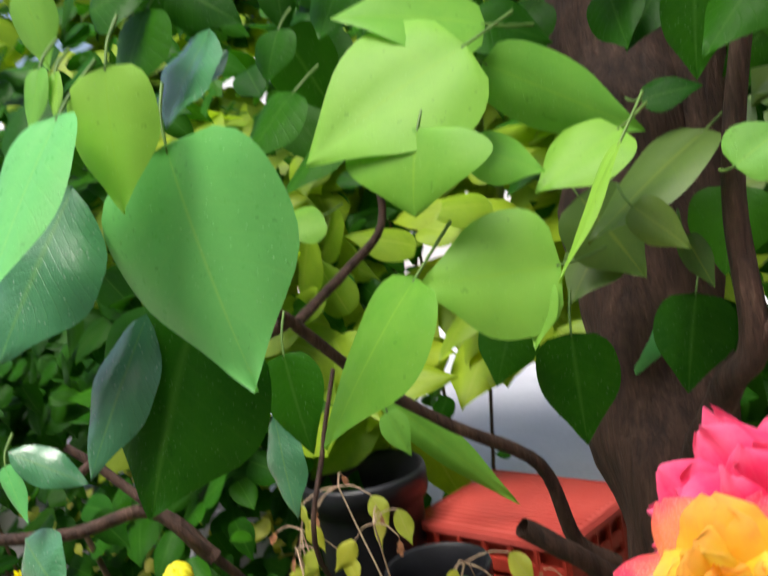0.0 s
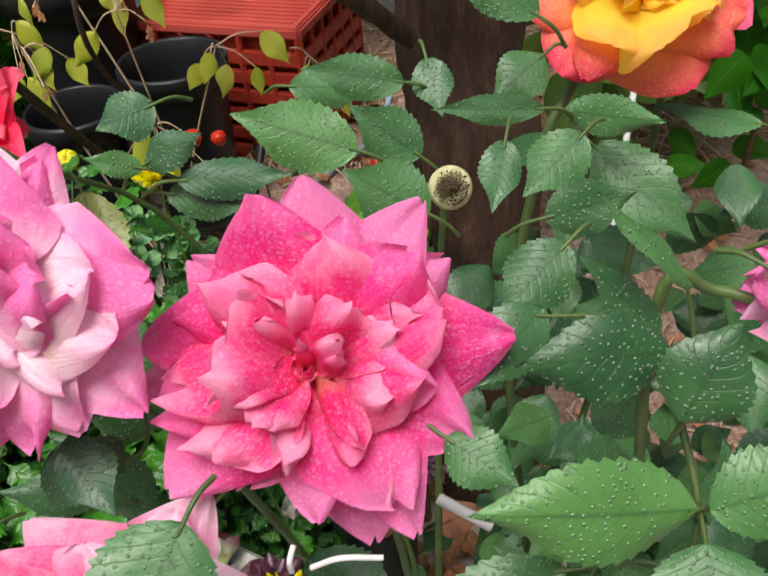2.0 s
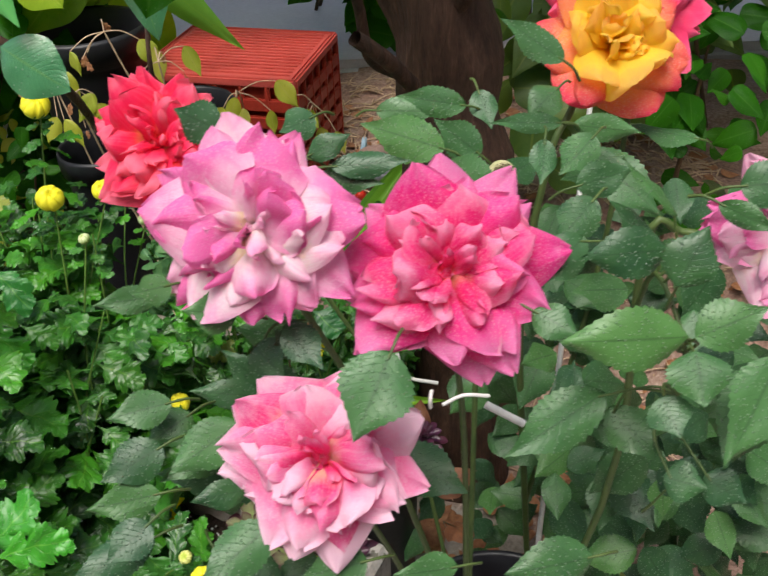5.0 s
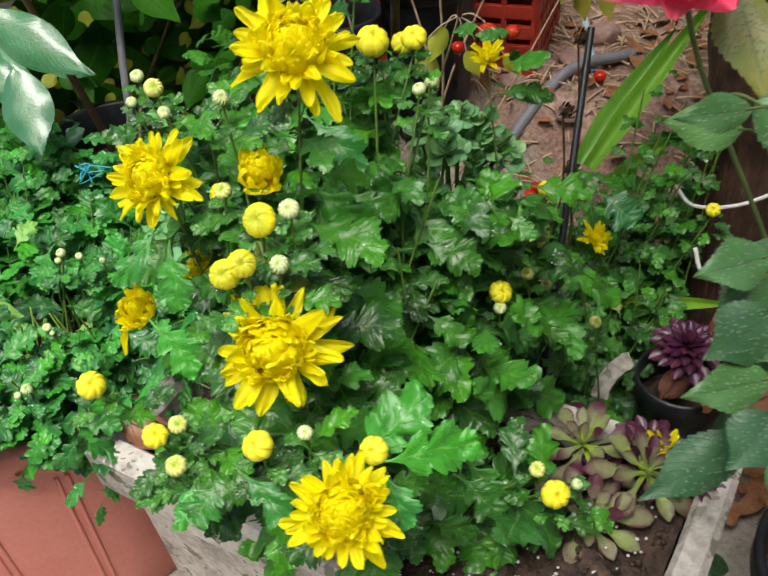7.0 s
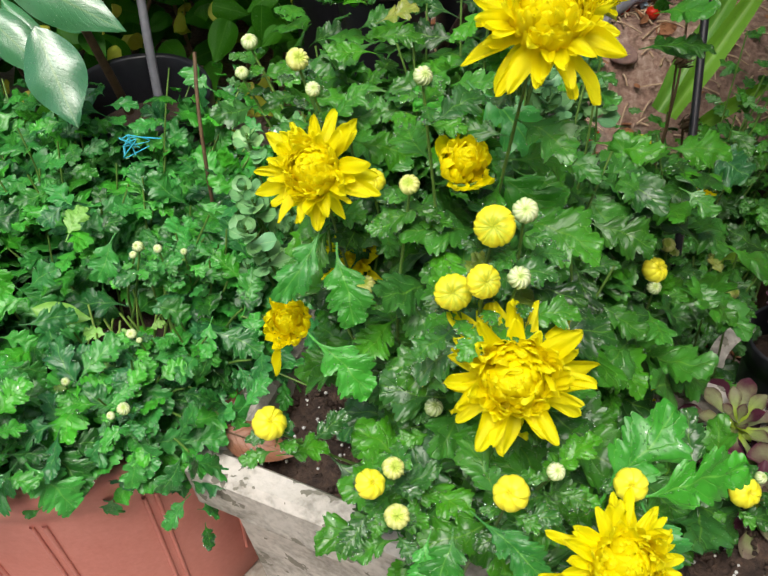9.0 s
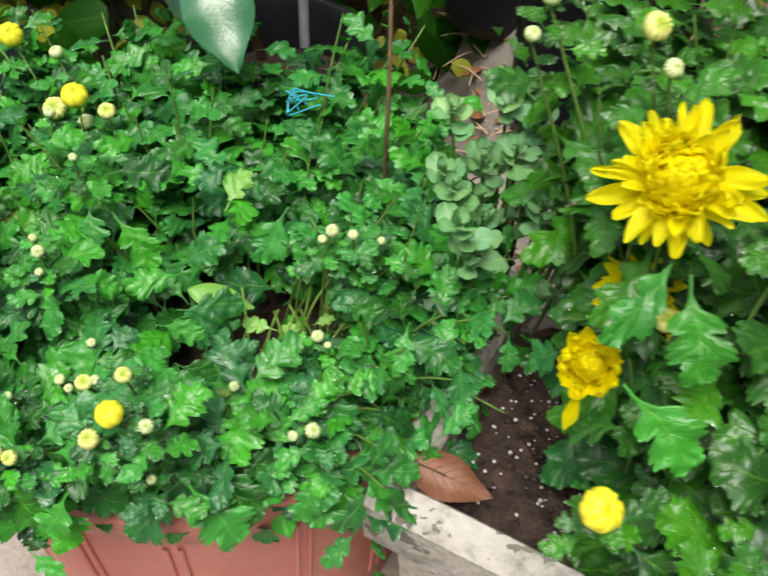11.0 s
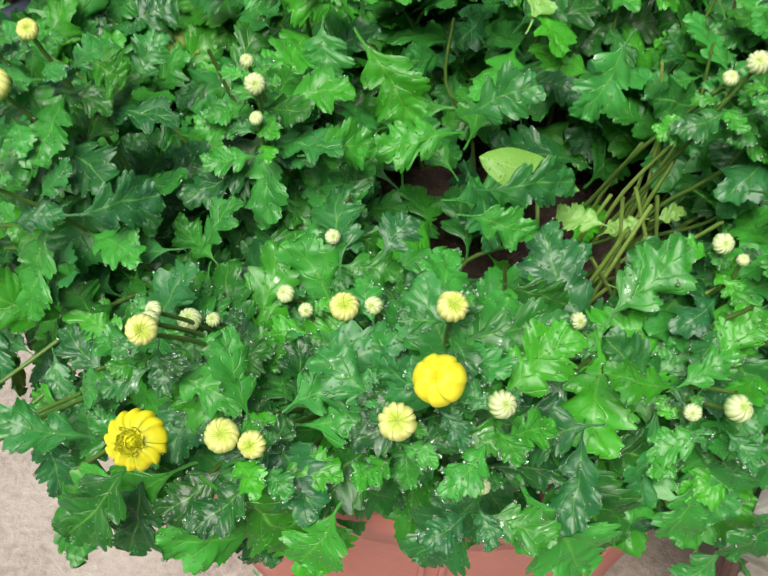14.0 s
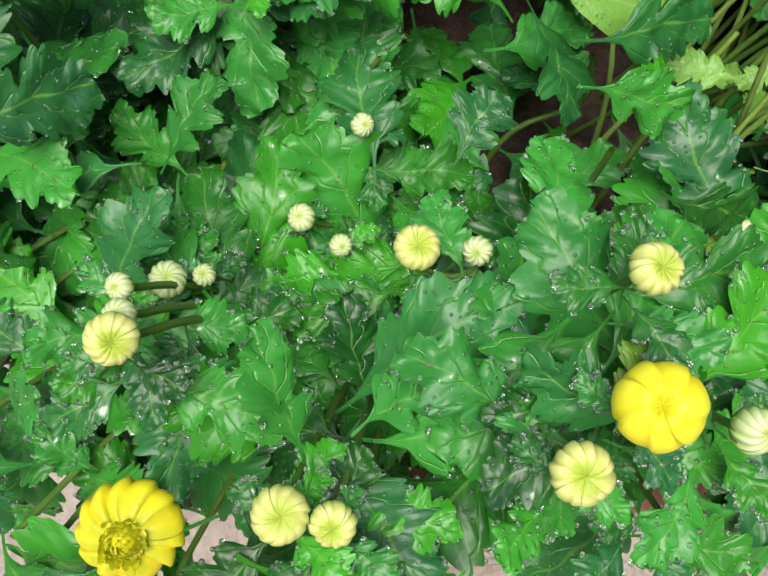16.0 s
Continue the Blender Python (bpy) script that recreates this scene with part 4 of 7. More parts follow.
def chrysanthemum(plant, root, spread, tips, heads, extra, size, seed, near_y, keep=300, gap=0.016, opened=(), bare=None, kind=MUM_DARK, near=0.35, lip=None):
    """Stems to all the heads and to bare shoots, with leaves all along."""
    rng = random.Random(seed)
    leaves, tubes = [], []
    for tip, reach in tips + extra:
        tip = Vector(tip)
        base = Vector(root) + Vector((rng.uniform(-1, 1) * spread, rng.uniform(-1, 1) * spread, 0))
        base = base.lerp(Vector((tip.x, tip.y, root[2])), near)
        away = (tip - base)
        pts = [base, base + Vector((away.x * 0.35, away.y * 0.35, away.z * 0.35 + 0.01)), base + Vector((away.x * 0.68 + rng.uniform(-0.015, 0.015), away.y * 0.68, away.z * 0.68)), tip]
        if lip:
            away = Vector((tip.x - root[0], tip.y - root[1], 0))
            if away.length > lip[0] and tip.z > 0.345:
                foot = Vector((root[0], root[1], 0)) + away.normalized() * 0.155 + Vector((0, 0, root[2]))
                pts = [foot, foot.lerp(tip, 0.35) + Vector((0, 0, 0.02)), foot.lerp(tip, 0.7) + Vector((0, 0, 0.015)), tip]
            elif away.length > lip[0]:
                side = away.normalized()
                edge = Vector((root[0], root[1], 0)) + side * (lip[0] - 0.014)
                pts = [edge - side * 0.03 + Vector((0, 0, root[2])), edge + Vector((0, 0, lip[1] - 0.01)), edge + side * 0.022 + Vector((0, 0, max(lip[1] + 0.018, tip.z + 0.01))), tip]
        leaves += spray(pts, rng, size, gap)
        tubes.append(pts)
    # roughly the way from a bud to the camera; leaves there are dropped
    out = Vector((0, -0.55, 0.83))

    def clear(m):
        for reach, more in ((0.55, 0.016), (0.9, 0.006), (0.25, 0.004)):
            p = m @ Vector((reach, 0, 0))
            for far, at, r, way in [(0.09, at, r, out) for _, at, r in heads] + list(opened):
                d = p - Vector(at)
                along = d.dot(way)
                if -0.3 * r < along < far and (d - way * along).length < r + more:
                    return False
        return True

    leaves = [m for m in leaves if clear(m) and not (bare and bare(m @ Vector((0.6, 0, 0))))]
    for _, at, r in heads:
        for k in range(6):
            a = 2.4 * k + rng.uniform(0, 1)
            foot = Vector(at) + Vector((0, 0.3 * r, -r - 0.003 - 0.0045 * k))
            s = (0.011 + 0.0035 * k) * rng.uniform(0.85, 1.25)
            m = leaf_pose(foot, (math.cos(a), math.sin(a), rng.uniform(-0.1, 0.5)), (0, -0.3, 1), s, s * 0.62)
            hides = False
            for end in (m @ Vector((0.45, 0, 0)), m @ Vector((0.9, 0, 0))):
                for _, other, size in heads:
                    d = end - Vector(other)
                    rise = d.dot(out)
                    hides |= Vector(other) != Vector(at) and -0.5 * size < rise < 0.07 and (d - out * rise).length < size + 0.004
            if not hides:
                leaves.append(m)
    for k, pts in enumerate(tubes):
        end = Vector(pts[-1])
        if k < len(tips) or sum((m.translation - end).length < 0.035 for m in leaves) > 2:
            part("stem", tube_mesh("stem", pts, 0.0014, 0.0009, STEM_GREEN, 6, 4), plant)
    order = sorted(leaves, key=lambda m: m.translation.y - 0.6 * m.translation.z)
    for i, m in enumerate(order[:keep]):
        part("leaf", leaf_mesh(kind, i % 6), plant, m)
    if order[keep:]:
        mass("leaf_mass", kind, order[keep:], plant)
    wet = []
    for i, m in enumerate(order[: 3 * keep]):
        v = SHAPES["mum"][i % 6][0]
        for j in range(18 if i < keep else 6):
            k = v[7 * rng.randrange(17, 53) + (rng.choice((0, 6)) if j % 3 else rng.randrange(7))]
            wet.append(m @ Vector(k))
    beads(plant, wet, rng)
    for key, at, r in heads:
        bud(plant, key, at, r, (rng.uniform(-0.35, 0.35), -0.45 + rng.uniform(-0.35, 0.3), 0.85), rng)


# ---------------------------------------------------------------- stone planter with chrysanthemum
PU, PV = Vector((0.88, -0.475, 0)), Vector((0.475, 0.88, 0))
PLANTER = Matrix((PU, PV, Vector((0, 0, 1)))).transposed().to_4x4()
PLANTER.translation = Vector((-0.265, 0.597, 0))


def stone_planter():
    ob = thing("stone_planter", (-0.28, 0.605, 0), "weathered pale stone trough planter with a thick mottled rim", "planter")
    bm = bmesh.new()
    rings = [(0.232, 0.095, 0.0), (0.249, 0.112, 0.255), (0.267, 0.13, 0.258), (0.269, 0.132, 0.305), (0.263, 0.126, 0.312), (0.245, 0.108, 0.312), (0.24, 0.103, 0.305), (0.234, 0.097, 0.2)]
    loops = []
    for a, b, z in rings:
        loop = []
        for x0, y0, x1, y1 in ((-a, -b, a, -b), (a, -b, a, b), (a, b, -a, b), (-a, b, -a, -b)):
            for k in range(12):
                t = k / 12
                p = Vector((x0 + (x1 - x0) * t, y0 + (y1 - y0) * t, z))
                q = p * 14
                p += Vector((noise.noise(q), noise.noise(q + Vector((9, 3, 1))), noise.noise(q + Vector((2, 8, 5))))) * 0.0035 * (z > 0.01)
                loop.append(bm.verts.new(p))
        loops.append(loop)
    for la, lb in zip(loops, loops[1:]):
        for i in range(48):
            bm.faces.new((la[i], la[(i + 1) % 48], lb[(i + 1) % 48], lb[i]))
    bm.faces.new(list(reversed(loops[0])))
    part("body", bm_mesh("planter_body", bm, STONE), ob, PLANTER)
    vs, fs, us = grid(lambda u, v: (0.475 * (u - 0.5), 0.101 * v, 0.284 + 0.008 * np.sin(31 * u + 5 * v) + 0.006 * np.sin(67 * u + 23 * v)), 60, 24)
    part("soil", mesh_of("soil", vs, fs, SOIL, us), ob, PLANTER, "dark potting soil with white perlite")
    rng = random.Random(3)
    pieces = []
    crumbs = []
    for i in range(1100):
        x, y, r = rng.uniform(-0.23, 0.23), rng.uniform(-0.094, 0.094), rng.uniform(0.0012, 0.0042)
        v, f, u = lathe([(0.02, -0.9), (0.8 * rng.uniform(0.7, 1.2), -0.4), (0.9 * rng.uniform(0.7, 1.2), 0.3), (0.02, 0.8)], 5)
        crumbs.append((v * r + (x, y, 0.284 + 0.008 * math.sin(31 * (x / 0.475 + 0.5) + 53 * y) + rng.uniform(-0.002, 0.005)), f, u))
    tagged(part("loose_soil", mesh_of("loose_soil", *joined(crumbs)[:2], SOIL), ob, PLANTER), kind="stuff")
    for i in range(520):
        x, y, r = rng.uniform(-0.22, 0.22), rng.uniform(-0.088, 0.088), rng.uniform(0.0006, 0.002)
        v, f, u = lathe([(0.01, -1), (0.8, -0.5), (0.9, 0.3), (0.02, 0.95)], 5)
        pieces.append((v * r + (x, y, 0.2935 + rng.uniform(-0.004, 0.003)), f, u))
    tagged(part("perlite", mesh_of("perlite", *joined(pieces)[:2], PERLITE), ob, PLANTER), kind="stuff")


stone_planter()

PLANTER_Y = [(-0.406, 0.444, 0.518, 0.0085), (-0.268, 0.434, 0.513, 0.0094), (-0.140, 0.515, 0.361, 0.0118), (-0.174, 0.671, 0.438, 0.0106), (-0.461, 0.490, 0.517, 0.0102), (-0.285, 0.793, 0.713, 0.0141), (-0.335, 0.422, 0.533, 0.0097), (-0.391, 0.641, 0.568, 0.0087), (-0.274, 0.740, 0.641, 0.0135), (-0.258, 0.906, 0.564, 0.0116), (-0.243, 0.797, 0.617, 0.0114)]
PLANTER_O = [(-0.333, 0.517, 0.629, 0.0109), (-0.342, 0.491, 0.616, 0.0089), (-0.356, 0.499, 0.602, 0.0100)]
PLANTER_C = [(-0.432, 0.669, 0.644, 0.0073), (-0.393, 0.452, 0.519, 0.0063), (-0.393, 0.432, 0.503, 0.0071), (-0.371, 0.583, 0.608, 0.0062), (-0.401, 0.614, 0.500, 0.0072), (-0.154, 0.524, 0.381, 0.0065)]
PLANTER_G = [(-0.316, 0.526, 0.630, 0.0069), (-0.322, 0.501, 0.607, 0.0063), (-0.365, 0.510, 0.494, 0.0059), (-0.362, 0.590, 0.674, 0.0055), (-0.309, 0.436, 0.528, 0.0050), (-0.468, 0.738, 0.621, 0.0059), (-0.424, 0.655, 0.631, 0.0050), (-0.476, 0.732, 0.601, 0.0049), (-0.121, 0.530, 0.354, 0.0049), (-0.238, 0.703, 0.617, 0.0057), (-0.230, 0.867, 0.541, 0.0071)]
OPEN = [(-0.306, 0.563, 0.714, 0.039), (-0.424, 0.607, 0.604, 0.035), (-0.326, 0.476, 0.561, 0.041), (-0.284, 0.392, 0.509, 0.036)]


# heads of the low plant beside it, kept clear of leaves towards the camera: key, place, radius
LOW_HEADS = [("y", (-0.107, 0.916, 0.381), 0.0094), ("y", (0.069, 0.882, 0.369), 0.0082), ("c", (-0.081, 0.711, 0.364), 0.0062), ("c", (-0.146, 0.719, 0.419), 0.0064), ("c", (-0.123, 0.755, 0.375), 0.006), ("g", (-0.175, 0.663, 0.427), 0.006), ("y", (0.08, 0.93, 0.45), 0.008), ("c", (0.088, 0.987, 0.462), 0.0065)]
# roughly the way from the low heads to the camera
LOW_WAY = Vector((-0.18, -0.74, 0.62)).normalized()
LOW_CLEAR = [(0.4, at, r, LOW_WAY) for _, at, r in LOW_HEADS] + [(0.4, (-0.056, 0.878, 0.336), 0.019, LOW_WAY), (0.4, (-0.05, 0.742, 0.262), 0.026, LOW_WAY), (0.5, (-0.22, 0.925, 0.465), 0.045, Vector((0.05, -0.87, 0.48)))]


def planter_chrysanthemum():
    root = (-0.31, 0.61, 0.262)
    plant = thing("chrysanthemum", root, "bushy chrysanthemum with bright yellow double flowers in the stone planter", "flowering plant")
    rng = random.Random(21)
    heads = [(k, (x, y, z), r) for k, rows in (("y", PLANTER_Y), ("o", PLANTER_O), ("c", PLANTER_C), ("g", PLANTER_G)) for x, y, z, r in rows]
    below = lambda p, r: ((p[0], p[1] + 0.3 * r, p[2] - r), 0)  # noqa: E731
    tips = [below(at, r) for _, at, r in heads] + [((x, y + 0.01, z - 0.006), 0) for x, y, z, _ in OPEN]
    def shoot():
        x = rng.uniform(-0.45, -0.08)
        y = 0.60 - 0.3 * (x + 0.3) + rng.uniform(-0.13, 0.27)
        top = 0.36 + 0.3 * step((y - 0.4) / 0.4) * (1 - step((x + 0.2) / 0.25)) + rng.uniform(-0.11, 0.02)
        if (x < -0.4 and top < 0.47) or y < 0.47 or (x > -0.19 and y < 0.63):
            return None
        return (x, y, top)

    extra = [(q, 0) for q in scatter(rng, 75, shoot, 0.033)]
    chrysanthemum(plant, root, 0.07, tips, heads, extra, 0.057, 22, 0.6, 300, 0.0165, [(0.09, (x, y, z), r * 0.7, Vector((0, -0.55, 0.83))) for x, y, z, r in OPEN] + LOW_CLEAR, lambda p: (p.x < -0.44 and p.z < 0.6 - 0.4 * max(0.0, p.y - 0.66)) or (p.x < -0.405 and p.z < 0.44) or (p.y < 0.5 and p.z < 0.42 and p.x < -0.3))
    for i, (x, y, z, r) in enumerate(OPEN):
        axis = [(0.05, -0.55, 0.85), (-0.35, -0.65, 0.7), (-0.1, -0.75, 0.65), (0.05, -0.6, 0.8)][i]
        mum_flower(plant, (x, y, z), axis, r, 40 + i, "wide-open double yellow flower with ragged strap petals")
    opening(plant, (-0.342, 0.578, 0.618), (0.1, -0.35, 0.9), 0.0138, 57, "half-open yellow flower with upright ragged petals", -8)
    loose = opening(plant, (-0.451, 0.578, 0.504), (-0.15, -0.5, 0.85), 0.013, 58, "half-open yellow flower with petals curled in")
    v, f, u = petal_shape(0.026, 0.008, 150, 20, 0.4, 0.3, 1)
    part("petal", mesh_of("petal", v, f, YELLOW, u), loose, Matrix.Translation((-0.458, 0.562, 0.508)) @ Matrix.Rotation(radians(-110), 4, "Z"), "hanging yellow petal")
    mum_flower(plant, (-0.409, 0.639, 0.498), (-0.3, -0.6, 0.7), 0.026, 53, "half-hidden yellow flower", 0.8)
    mum_flower(plant, (-0.199, 0.605, 0.353), (0.7, -0.5, 0.2), 0.022, 54, "small yellow flower turned sideways", 0.7)
    mum_flower(plant, (-0.3, 0.66, 0.76), (-0.2, -0.5, 0.85), 0.024, 55, "half-open yellow flower", 0.6)
    OWNER[0] = plant
    leaf_at(MUM, (-0.268, 0.429, 0.509), (-0.203, 0.427, 0.521), 0.039, 0)
    leaf_at(MUM, (-0.281, 0.438, 0.491), (-0.236, 0.464, 0.536), 0.043, 0)
    leaf_at(MUM, (-0.318, 0.626, 0.587), (-0.274, 0.589, 0.559), 0.037, 0)
    leaf_at(MUM, (-0.353, 0.426, 0.512), (-0.315, 0.392, 0.489), 0.025, 0)
    leaf_at(MUM, (-0.364, 0.420, 0.507), (-0.375, 0.392, 0.494), 0.028, 0)
    leaf_at(MUM, (-0.376, 0.420, 0.507), (-0.386, 0.391, 0.492), 0.017, 0)
    leaf_at(MUM, (-0.421, 0.587, 0.580), (-0.452, 0.548, 0.556), 0.024, 0)
    leaf_at(MUM, (-0.416, 0.579, 0.570), (-0.412, 0.538, 0.542), 0.035, 0)
    leaf_at(MUM, (-0.437, 0.557, 0.517), (-0.403, 0.523, 0.493), 0.037, 0)
    leaf_at(MUM, (-0.325, 0.628, 0.620), (-0.364, 0.625, 0.638), 0.026, 0)
    leaf_at(MUM, (-0.351, 0.528, 0.538), (-0.375, 0.509, 0.536), 0.028, 0)
    leaf_at(MUM, (-0.324, 0.677, 0.615), (-0.281, 0.639, 0.587), 0.038, 0)
    leaf_at(MUM, (-0.262, 0.426, 0.506), (-0.250, 0.394, 0.486), 0.031, 0)
    leaf_at(MUM, (-0.057, 0.877, 0.399), (-0.017, 0.848, 0.381), 0.050, 0)
    leaf_at(MUM, (-0.385, 0.667, 0.360), (-0.438, 0.618, 0.325), 0.040, 0, (-0.3, -0.4, 0.87))
    leaf_at(MUM, (-0.406, 0.655, 0.400), (-0.443, 0.675, 0.375), 0.036, 0, (-0.3, -0.4, 0.87))
    leaf_at(MUM, (-0.434, 0.659, 0.420), (-0.456, 0.670, 0.390), 0.030, 0, (-0.3, -0.4, 0.87))
    leaf_at(MUM, (-0.385, 0.656, 0.350), (-0.413, 0.614, 0.320), 0.034, 0, (-0.3, -0.4, 0.87))
    return plant


planter_chrysanthemum()


def low_chrysanthemum():
    root = (-0.06, 0.86, height(-0.06, 0.86))
    plant = thing("chrysanthemum", root, "low sprawling chrysanthemum with small yellow flowers, growing in the bed", "flowering plant")
    rng = random.Random(31)
    heads = LOW_HEADS
    tips = [((x, y, z - r), 0) for _, (x, y, z), r in heads] + [((-0.056, 0.878, 0.332), 0), ((-0.174, 0.901, 0.536), 0), ((-0.036, 0.595, 0.30), 0)]
    def shoot():
        x, y = rng.uniform(-0.26, 0.16), rng.uniform(0.66, 1.04)
        if x > 0.62 * (y - 0.8):
            return None
        rise = 0.06 * step((x + 0.05) / 0.1) * step((y - 0.85) / 0.1)
        return (x, y, 0.24 + 0.14 * step((y - 0.65) / 0.25) - 0.06 * step((y - 0.9) / 0.1) + rise + rng.uniform(-0.12, 0.03))

    def by_stake(p):
        # no leaves in the plane between the stake and the camera
        aside = (p - Vector((-0.115, 0.757, 0.342))).dot(Vector((0.937, -0.32, 0.14)))
        if abs(aside) < 0.013 and p.z > 0.33:
            return True
        if p.z < 0.41 and p.x > 0.02 + 0.45 * (p.y - 0.8):
            return True
        return False

    def back():
        return (rng.uniform(-0.25, -0.04), rng.uniform(0.84, 0.98), rng.uniform(0.33, 0.42))

    extra = [(q, 0) for q in scatter(rng, 110, shoot, 0.024) + scatter(rng, 26, back, 0.03)]
    extra += [(q, 0) for q in ((0.0, 0.89, 0.46), (0.05, 0.93, 0.5), (0.0, 0.97, 0.47), (0.09, 0.93, 0.45), (0.03, 0.99, 0.5), (0.07, 0.97, 0.48), (0.02, 0.95, 0.43), (0.045, 0.96, 0.46), (0.03, 0.93, 0.4), (0.06, 0.9, 0.42), (0.0, 0.92, 0.4), (-0.02, 0.88, 0.36), (0.02, 0.84, 0.3))]
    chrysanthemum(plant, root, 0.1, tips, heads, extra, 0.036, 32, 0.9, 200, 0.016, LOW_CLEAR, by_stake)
    mum_flower(plant, (-0.056, 0.878, 0.336), (0.1, -0.5, 0.8), 0.02, 61, "small open yellow flower", 0.6)
    mum_flower(plant, (-0.174, 0.901, 0.542), (0.0, -0.3, 0.9), 0.022, 62, "small cupped yellow flower", 0.4)
    mum_flower(plant, (-0.036, 0.595, 0.311), (0.4, -0.6, 0.6), 0.022, 63, "small yellow flower facing aside", 0.7)


low_chrysanthemum()

# ---------------------------------------------------------------- terracotta pot with chrysanthemum
POT = Vector((-0.70, 0.805, 0.0))
POT_Y = [(-0.707, 0.589, 0.438, 0.0085), (-0.892, 0.717, 0.459, 0.0078), (-0.811, 0.925, 0.416, 0.0114), (-0.882, 0.998, 0.427, 0.0113)]
POT_C = [(-0.775, 0.576, 0.415, 0.0058), (-0.765, 0.574, 0.414, 0.0047), (-0.719, 0.580, 0.426, 0.0062), (-0.704, 0.615, 0.440, 0.0053), (-0.743, 0.643, 0.394, 0.0059), (-0.808, 0.610, 0.421, 0.0056), (-0.870, 0.718, 0.456, 0.0043), (-0.880, 0.699, 0.445, 0.0065), (-0.784, 0.917, 0.407, 0.0076), (-0.841, 0.950, 0.384, 0.0108)]
POT_G = [(-0.687, 0.586, 0.431, 0.0047), (-0.772, 0.669, 0.362, 0.0042), (-0.761, 0.656, 0.370, 0.0033), (-0.731, 0.635, 0.408, 0.0036), (-0.808, 0.617, 0.416, 0.0037), (-0.811, 0.628, 0.406, 0.0033), (-0.806, 0.643, 0.377, 0.0050), (-0.797, 0.645, 0.375, 0.0032), (-0.754, 0.694, 0.372, 0.0036), (-0.789, 0.733, 0.422, 0.0048), (-0.793, 0.740, 0.428, 0.0031), (-0.788, 0.723, 0.412, 0.0031), (-0.777, 0.805, 0.447, 0.0033), (-0.884, 0.667, 0.429, 0.0052)]
POT_G2 = [(-0.587, 0.740, 0.442, 0.0050), (-0.594, 0.743, 0.431, 0.0035), (-0.573, 0.745, 0.434, 0.0039), (-0.553, 0.748, 0.426, 0.0031), (-0.595, 0.683, 0.398, 0.0045), (-0.588, 0.676, 0.397, 0.0027), (-0.650, 0.656, 0.376, 0.0038), (-0.595, 0.616, 0.385, 0.0054), (-0.608, 0.619, 0.374, 0.0036), (-0.689, 0.577, 0.388, 0.0032), (-0.916, 0.920, 0.420, 0.0069), (-0.831, 0.913, 0.407, 0.0052), (-0.813, 0.941, 0.377, 0.0074), (-0.841, 0.986, 0.418, 0.0065)]
# leaves that hang over the front rim of the terracotta pot: base, tip, width
DRAPED = [((-0.673, 0.591, 0.365), (-0.639, 0.561, 0.330), 0.045), ((-0.762, 0.589, 0.365), (-0.745, 0.554, 0.335), 0.038),
          ((-0.792, 0.582, 0.375), (-0.848, 0.564, 0.345), 0.036), ((-0.680, 0.591, 0.360), (-0.712, 0.565, 0.330), 0.036),
          ((-0.773, 0.587, 0.370), (-0.773, 0.564, 0.345), 0.030), ((-0.810, 0.582, 0.370), (-0.821, 0.554, 0.340), 0.030),
          ((-0.753, 0.593, 0.345), (-0.715, 0.589, 0.330), 0.030)]


def terracotta_pot():
    pot = thing("terracotta_pot", POT, "wide salmon terracotta-coloured pot with incised lines", "flower pot")
    prof = [(0.0, 0.0), (0.186, 0.0), (0.19, 0.005), (0.193, 0.06), (0.201, 0.2), (0.205, 0.28), (0.206, 0.298), (0.213, 0.303), (0.215, 0.335), (0.21, 0.342), (0.197, 0.34), (0.192, 0.32), (0.185, 0.25), (0.0, 0.25)]
    prof = [(r, z * 0.91) for r, z in prof]
    part("body", mesh_of("pot_body", *[a for a in lathe(prof, 72)][:2], TERRACOTTA), pot, Matrix.Translation(POT))
    part("soil", mesh_of("soil", *[a for a in lathe([(0.182, 0.25), (0.12, 0.262), (0.05, 0.258), (0.001, 0.262)], 40)][:2], SOIL), pot, Matrix.Translation(POT))
    for a in (-112, -109, -91, -88, -64, -61, -40, -37, -140, -137):
        c, s = math.cos(radians(a)), math.sin(radians(a))
        pts = [POT + Vector((c * r, s * r, z)) for r, z in ((0.1935, 0.055), (0.197, 0.118), (0.2015, 0.182), (0.2058, 0.255))]
        part("rib", tube_mesh("rib", pts, 0.0022, 0.0022, TERRACOTTA, 6, 3), pot)
    part("lug", box_mesh("lug", (0.02, 0.012, 0.012), STONE, 0.003), pot, Matrix.Translation(POT + Vector((0.03, -0.193, 0.05))))


terracotta_pot()


